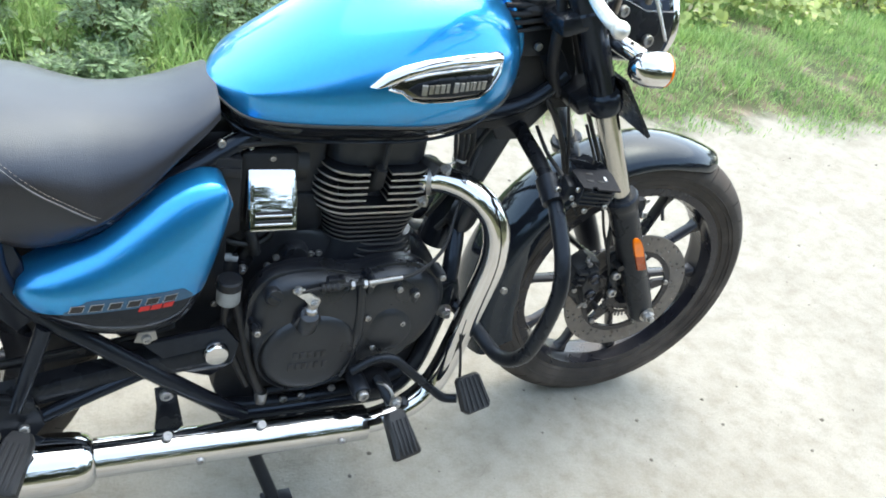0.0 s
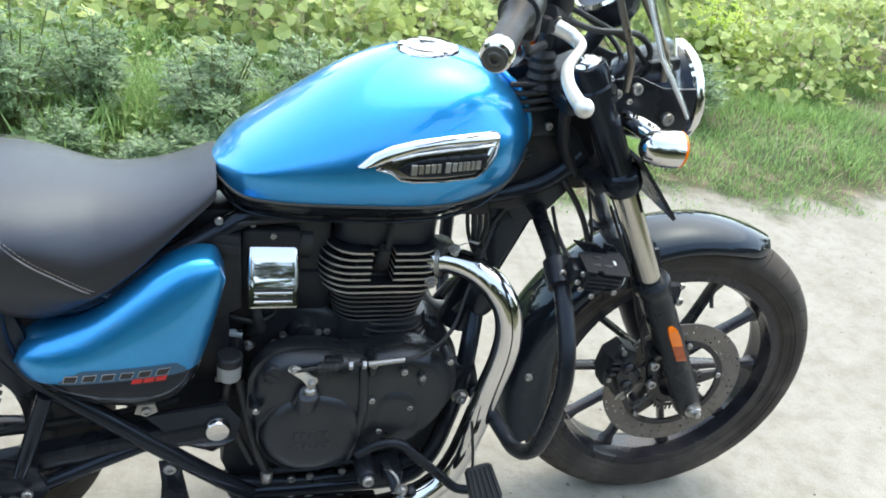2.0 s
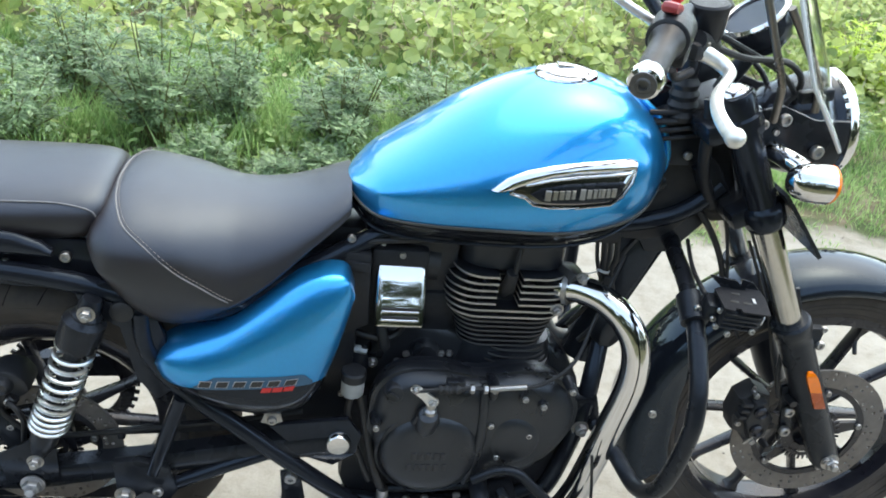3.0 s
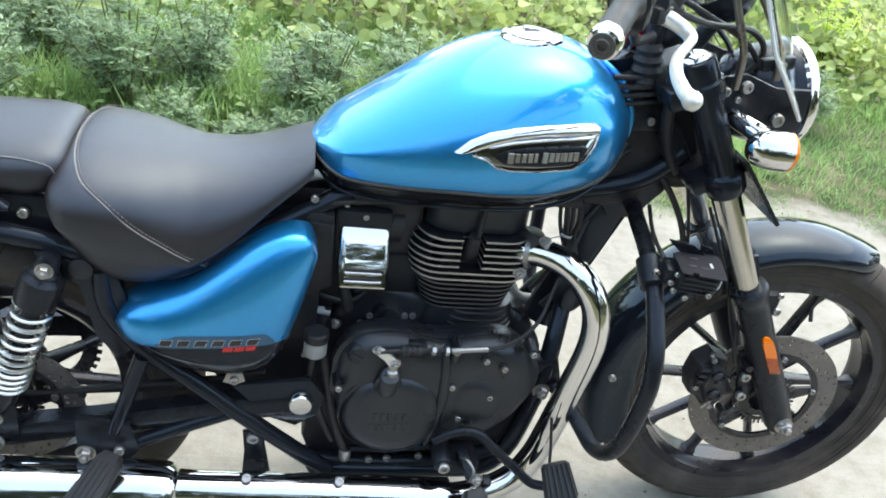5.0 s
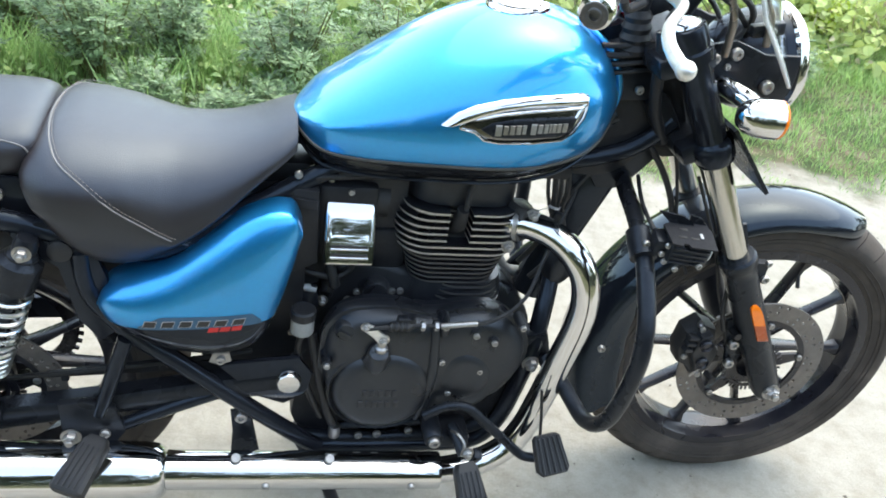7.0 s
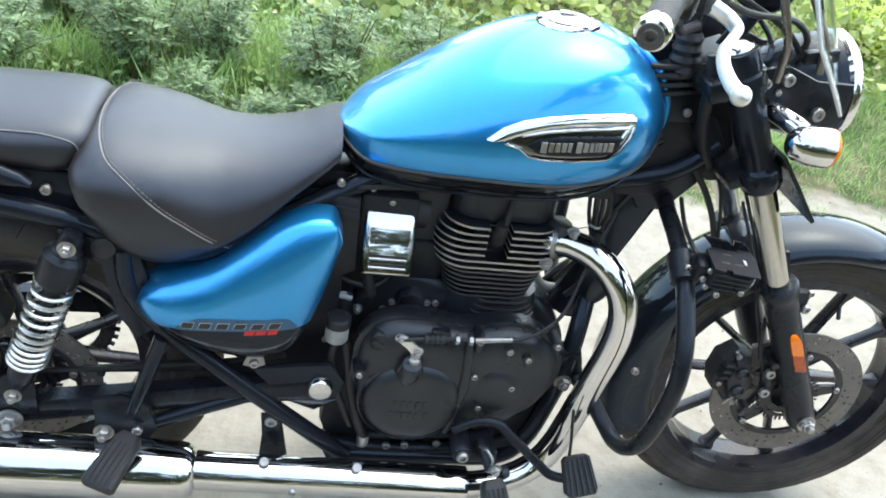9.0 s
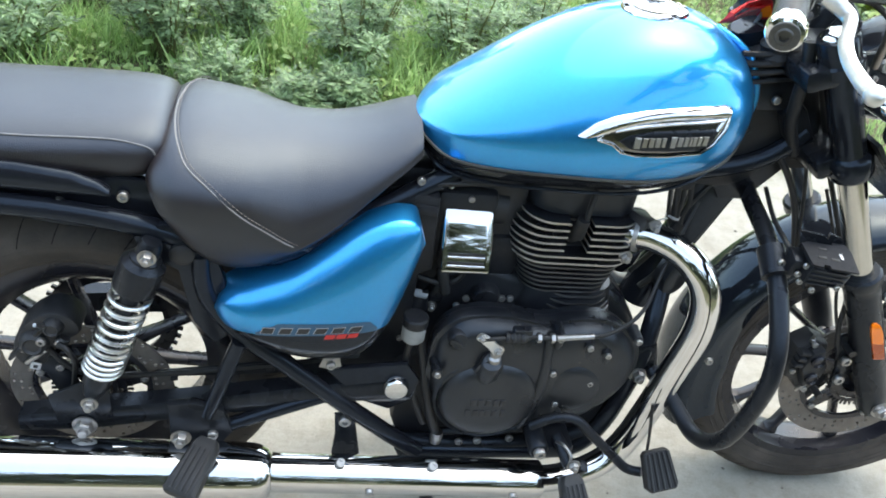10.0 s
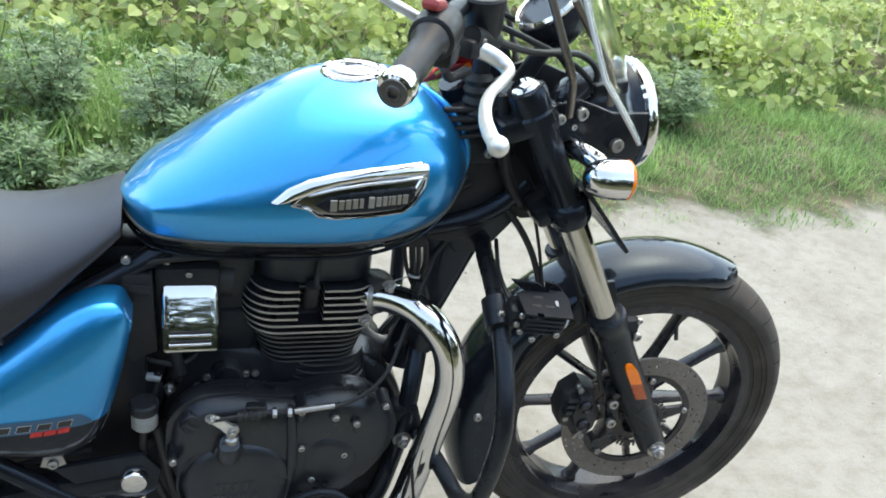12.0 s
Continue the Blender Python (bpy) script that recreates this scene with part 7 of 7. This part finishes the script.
def build_beans():
    """A field of bean plants: three broad leaves to a stalk, with bare stalks and dry leaves between."""
    n = 22000
    x = rng.uniform(-5.0, 8.5, n)
    y = 2.5 + 5.6 * rng.uniform(0, 1, n) ** 1.25
    edge = 2.60 + 0.25 * np.sin(x * 1.7) + 0.18 * np.sin(x * 4.3 + 1) + 0.30 * (x > 0.6)
    gap = np.sin(x * 3.7 + 1.3 * np.sin(y * 2.1)) * np.sin(y * 3.3 + 0.8 * x) > 0.62
    keep = (y > edge + rng.normal(0, 0.10, n)) & ~(gap & (rng.uniform(0, 1, n) < 0.7))
    x, y = x[keep], y[keep]
    h = 0.10 + 0.34 * rng.uniform(0, 1, len(x)) ** 0.7
    h *= 0.75 + 0.35 * np.sin(x * 2.3 + 0.6 * y) * np.sin(y * 2.9) + 0.15 * np.sin(x * 9 + y * 5)
    h = np.clip(h, 0.05, 0.46) * np.clip((y - edge[keep]) / 0.4 + 0.45, 0.35, 1)
    z = ground_z(x, y) + h
    turn = rng.uniform(0, 2 * math.pi, len(x))
    size = rng.uniform(0.028, 0.075, len(x))
    P, A, N, L = [], [], [], []
    for k in (-1, 0, 1):
        a = turn + k * 1.4 + rng.normal(0, 0.25, len(x))
        tilt = rng.normal(-0.35, 0.45, len(x))
        d = np.stack([np.cos(a) * np.cos(tilt), np.sin(a) * np.cos(tilt), np.sin(tilt)], 1)
        nn = np.stack([rng.normal(0, 0.8, len(x)), rng.normal(-0.3, 0.8, len(x)), np.ones(len(x))], 1)
        P.append(np.stack([x, y, z], 1) + d * 0.025)
        A.append(d)
        N.append(nn)
        L.append(size * rng.uniform(0.8, 1.25, len(x)))
    P, A, N, L = np.concatenate(P), np.concatenate(A), unit(np.concatenate(N)), np.concatenate(L)
    dry = rng.uniform(0, 1, len(L)) < 0.08
    ok = ~dry
    ob = leaves("bean_crop", P[ok], A[ok], N[ok], L[ok], L[ok] * rng.uniform(0.8, 1.05, ok.sum()), M_BEAN, ROUND, 0.25)
    tagged(ob, "dense pale yellow-green bean plants with broad leaves", "crop", kind="stuff")
    ob = leaves("dry_leaves", P[dry], A[dry], N[dry], L[dry] * 0.8, L[dry] * 0.45, M_STRAW, OVATE, 0.5)
    tagged(ob, "withered straw-coloured leaves among the bean plants", "dead leaves", kind="stuff")
    m = 5200
    s = rng.choice(len(x), m, replace=False)
    a, t = rng.uniform(0, 2 * math.pi, m), np.abs(rng.normal(0.5, 0.4, m))
    d = np.stack([np.cos(a) * np.sin(t), np.sin(a) * np.sin(t), np.cos(t)], 1)
    ln = np.clip(h[s] * rng.uniform(0.8, 1.4, m), 0.06, 0.45)
    base = np.stack([x[s], y[s], z[s] - h[s] * rng.uniform(0.2, 1.0, m)], 1)
    ob = leaves("bean_stalks", base, d, np.cross(d, unit(rng.normal(0, 1, (m, 3)))), ln, np.full(m, 0.007), M_STRAW, LANCE, 0.3, 0.1)
    tagged(ob, "thin pale stalks among the bean plants", "stalks", kind="stuff")


def build_weeds():
    """Low broad-leaved weeds that fill the ground between the bushes."""
    n = 15000
    x, y = rng.uniform(-4.2, 2.2, n), rng.uniform(1.45, 3.1, n)
    keep = (np.sin(x * 4.4 + 2 * np.sin(y * 3)) * np.sin(y * 5 + x * 1.3) > -0.45) & ((x < 0.4) | (y > 2.5)) & (y > 1.55 + 0.1 * np.sin(x * 3))
    x, y = x[keep], y[keep]
    n = len(x)
    z = ground_z(x, y) + 0.01 + 0.11 * rng.uniform(0, 1, n) ** 2
    a, t = rng.uniform(0, 2 * math.pi, n), rng.normal(0.25, 0.4, n)
    d = np.stack([np.cos(a) * np.cos(t), np.sin(a) * np.cos(t), np.sin(t)], 1)
    nn = np.stack([rng.normal(0, 0.5, n), rng.normal(-0.1, 0.5, n), np.ones(n)], 1)
    L = rng.uniform(0.018, 0.045, n)
    ob = leaves("low_weeds", np.stack([x, y, z], 1), d, unit(nn), L, L * rng.uniform(0.45, 0.8, n), M_WEED, OVATE, 0.25)
    tagged(ob, "low green weeds with small leaves between the bushes", "weeds", kind="stuff")


def build_grass(name, n, where, length, width, mat, label, lean=0.45):
    x, y = where(n)
    z = ground_z(x, y) - 0.003
    n = len(x)
    a = rng.uniform(0, 2 * math.pi, n)
    t = np.abs(rng.normal(0, lean, n))
    d = np.stack([np.cos(a) * np.sin(t), np.sin(a) * np.sin(t), np.cos(t)], 1)
    nn = np.stack([-np.sin(a + rng.normal(0, 0.6, n)), np.cos(a), np.zeros(n)], 1)
    L = length(x, y, n)
    ob = leaves(name, np.stack([x, y, z], 1), d, np.cross(d, nn), L, np.full(n, width) * rng.uniform(0.7, 1.3, n), mat, LANCE, 0.1, 0.35)
    return tagged(ob, label, "grass", kind="stuff")


def verge(n):
    x = rng.uniform(-4, 8, n)
    y = 1.25 + 2.1 * rng.uniform(0, 1, n) ** 0.9
    edge = 1.42 + 0.10 * np.sin(x * 2.1) + 0.06 * np.sin(x * 7.3) + rng.normal(0, 0.07, n)
    patch = np.sin(x * 3.1 + 2 * np.sin(y * 2.7)) * np.sin(y * 4.1 + x) > -0.62 + 0.25 * rng.normal(0, 1, n)
    k = (y > edge) & patch
    return x[k], y[k]


def fringe(n):
    x = rng.uniform(-3, 7, n)
    y = 1.30 + np.abs(rng.normal(0, 0.16, n))
    k = np.sin(x * 5.1) + np.sin(x * 13.7 + 1) + rng.normal(0, 0.6, n) > 0.0
    return x[k], y[k]


def tufts(n):
    cx = np.concatenate([rng.uniform(-3.5, 7, 60), rng.uniform(-3.5, 0.2, 90)])
    cy = rng.uniform(1.6, 3.0, 150)
    i = rng.integers(0, 150, n)
    return cx[i] + rng.normal(0, 0.06, n), cy[i] + rng.normal(0, 0.06, n)


def build_bush(x, y, height, radius, seed, lime=False):
    """A low bush of divided leaves on several stems."""
    r = np.random.default_rng(seed)
    z0 = lane_height(x, y)
    bush = tagged(new("bush"), "bushy lime-green weed with broad leaves" if lime else "low grey-green bush with finely divided feathery leaves", "bush", group="bushes on the verge")
    bush.location = (x, y, z0)
    stems = int(14 + 42 * radius)
    bm = bmesh.new()
    P, A, N, L = [], [], [], []
    pairs, reach = (3, 0.42) if lime else (5, 0.30)
    for s in range(stems):
        a = r.uniform(0, 2 * math.pi)
        q = math.sqrt(r.uniform(0, 1)) * radius
        top = V(q * math.cos(a), q * math.sin(a), height * (1 - 0.5 * (q / radius) ** 2) * r.uniform(0.65, 1.12))
        foot = V(top.x * 0.25, top.y * 0.25, -0.01)
        mid = foot.lerp(top, 0.5) + V(0, 0, 0.03)
        tube([foot, mid, top], [0.005, 0.004, 0.002], 5, bm)
        for k in range(15):
            f = 0.22 + 0.78 * (k / 14) ** 0.8
            p = foot.lerp(top, f) + V(0, 0, 0.12 * (f - f * f))
            b = k * 2.4 + r.uniform(0, 1.2)
            el = r.uniform(-0.2, 0.6) + 0.5 * (f > 0.85)
            d = np.array([math.cos(b) * math.cos(el), math.sin(b) * math.cos(el), math.sin(el)])
            ln = r.uniform(0.055, 0.095) * (0.75 + 0.25 * f)
            sd = np.array([-math.sin(b), math.cos(b), 0])
            for j in range(pairs):
                g = (j + 1) / pairs
                base = np.array(p) + d * ln * g - np.array([0, 0, 0.25 * ln * g * g])
                for side in ((-1, 1) if j < pairs - 1 else (0,)):
                    P.append(base)
                    A.append(d * 0.7 + sd * side * 0.8 + r.normal(0, 0.12, 3))
                    N.append(np.array([0, -0.1, 1]) + r.normal(0, 0.35, 3))
                    L.append(r.uniform(0.022, 0.036) * (1.0 - 0.35 * g) * (1.8 if lime else 1.38))
    tagged(part("stem", bm, M_STEM, bush), kind="stuff")
    L = np.array(L)
    ob = leaves("foliage", np.array(P), np.array(A), unit(np.array(N)), L, L * (0.42 if lime else 0.30), M_LIME if lime else M_BUSH, LANCE, 0.2, 0.25)
    ob.parent = bush
    tagged(ob, kind="stuff")
    return bush


build_beans()
build_weeds()
build_grass("verge_grass", 130000, verge, lambda x, y, n: rng.uniform(0.02, 0.07, n) * (1 + 0.5 * (y > 2.3)), 0.0045, M_GRASS, "short green grass on the verge")
build_grass("lane_fringe", 8000, fringe, lambda x, y, n: rng.uniform(0.015, 0.045, n), 0.0035, M_GRASS, "sparse grass creeping over the lane edge", 0.7)
build_grass("tall_grass", 16000, tufts, lambda x, y, n: rng.uniform(0.06, 0.15, n) * (1 + 0.6 * (x < 0.3)), 0.006, M_GRASS, "taller tufts of grass", 0.35)
build_grass("dry_grass", 3500, tufts, lambda x, y, n: rng.uniform(0.06, 0.16, n), 0.003, M_STRAW, "dry brown grass stalks", 0.6)
for i, (x, y, h, r) in enumerate(((-3.10, 1.95, 0.42, 0.28), (-2.55, 1.85, 0.40, 0.26), (-2.08, 1.80, 0.36, 0.24), (-1.56, 1.92, 0.50, 0.30), (-1.30, 2.02, 0.40, 0.20), (-1.36, 1.62, 0.17, 0.12), (-1.10, 1.52, 0.12, 0.10), (-0.86, 1.84, 0.37, 0.22), (-0.93, 1.58, 0.14, 0.10), (-0.45, 1.95, 0.36, 0.22),
                                  (-1.95, 2.35, 0.40, 0.26), (-2.70, 2.45, 0.42, 0.28), (-0.10, 2.15, 0.30, 0.20), (1.50, 2.35, 0.30, 0.20))):
    build_bush(x, y, h, r, 100 + i)
build_bush(2.35, 3.35, 0.45, 0.26, 77, True)


def build_pebbles():
    n = 1100
    verts, faces = [], []
    for k in range(n):
        x, y = rng.uniform(-2.2, 4.0), rng.uniform(-1.2, 1.5)
        s = 0.0015 + 0.006 * rng.uniform() ** 4
        z = lane_height(x, y)
        o = len(verts)
        pts = [(1, 0, 0), (0.3, 0.9, 0), (-0.8, 0.6, 0), (-0.8, -0.6, 0), (0.3, -0.9, 0), (0, 0, 0.8)]
        verts += [(x + s * a * rng.uniform(0.7, 1.2), y + s * b * rng.uniform(0.7, 1.2), z + s * c) for a, b, c in pts]
        faces += [(o, o + 1, o + 5), (o + 1, o + 2, o + 5), (o + 2, o + 3, o + 5), (o + 3, o + 4, o + 5), (o + 4, o, o + 5)]
    me = bpy.data.meshes.new("pebbles")
    me.from_pydata(verts, [], faces)
    me.materials.append(material("pebble", (0.15, 0.135, 0.115), 0.9, 0.0, spread=0.4, grain=8))
    tagged(new("pebbles", me), "scattered grit and pebbles on the lane", "pebbles", kind="stuff")


build_pebbles()


def build_woods():
    """Low trees and scrub that ring the fields at a distance."""
    n = 9000
    a = rng.uniform(0, 2 * math.pi, n)
    dist = rng.uniform(15, 24, n)
    top = 3.6 + 1.6 * np.sin(a * 7) + 1.0 * np.sin(a * 17 + 2)
    z = np.maximum(0.1, top * rng.uniform(0, 1, n) ** 0.8)
    pos = np.stack([dist * np.cos(a), dist * np.sin(a), z], 1)
    L = rng.uniform(0.4, 0.9, n)
    ob = leaves("far_woods", pos, unit(rng.normal(0, 1, (n, 3))), unit(rng.normal(0, 1, (n, 3))), L, L * 0.9, M_WOODS, OVATE, 0.2)
    tagged(ob, "distant belt of dark green trees round the fields", "woods", kind="stuff")


def build_thicket():
    """The leafy thicket across the lane, which the chrome and the paint reflect."""
    m = 130
    a = rng.uniform(-math.pi + 0.25, -0.25, m)
    d = rng.uniform(3.9, 5.6, m) / np.maximum(0.62, np.abs(np.sin(a)) ** 0.4)
    cx, cy, cz, cr = d * np.cos(a) - 0.6, d * np.sin(a), rng.uniform(0.25, 2.5, m), rng.uniform(0.30, 0.60, m)
    n = 60000
    i = rng.integers(0, m, n)
    v = unit(rng.normal(0, 1, (n, 3))) * (rng.uniform(0.25, 1, n) ** 0.5)[:, None]
    pos = np.stack([cx[i] + v[:, 0] * cr[i] * 1.3, cy[i] + v[:, 1] * cr[i], np.maximum(0.03, cz[i] + v[:, 2] * cr[i])], 1)
    along = unit(v + rng.normal(0, 0.5, (n, 3)) - np.array([0, 0, 0.4]))
    L = rng.uniform(0.06, 0.14, n)
    ob = leaves("thicket", pos, along, unit(v + np.array([0, 0, 0.8]) + rng.normal(0, 0.4, (n, 3))), L, L * 0.6, M_WOODS, OVATE, 0.2)
    tagged(ob, "dense dark green thicket across the lane", "thicket", kind="stuff")


build_woods()
build_thicket()
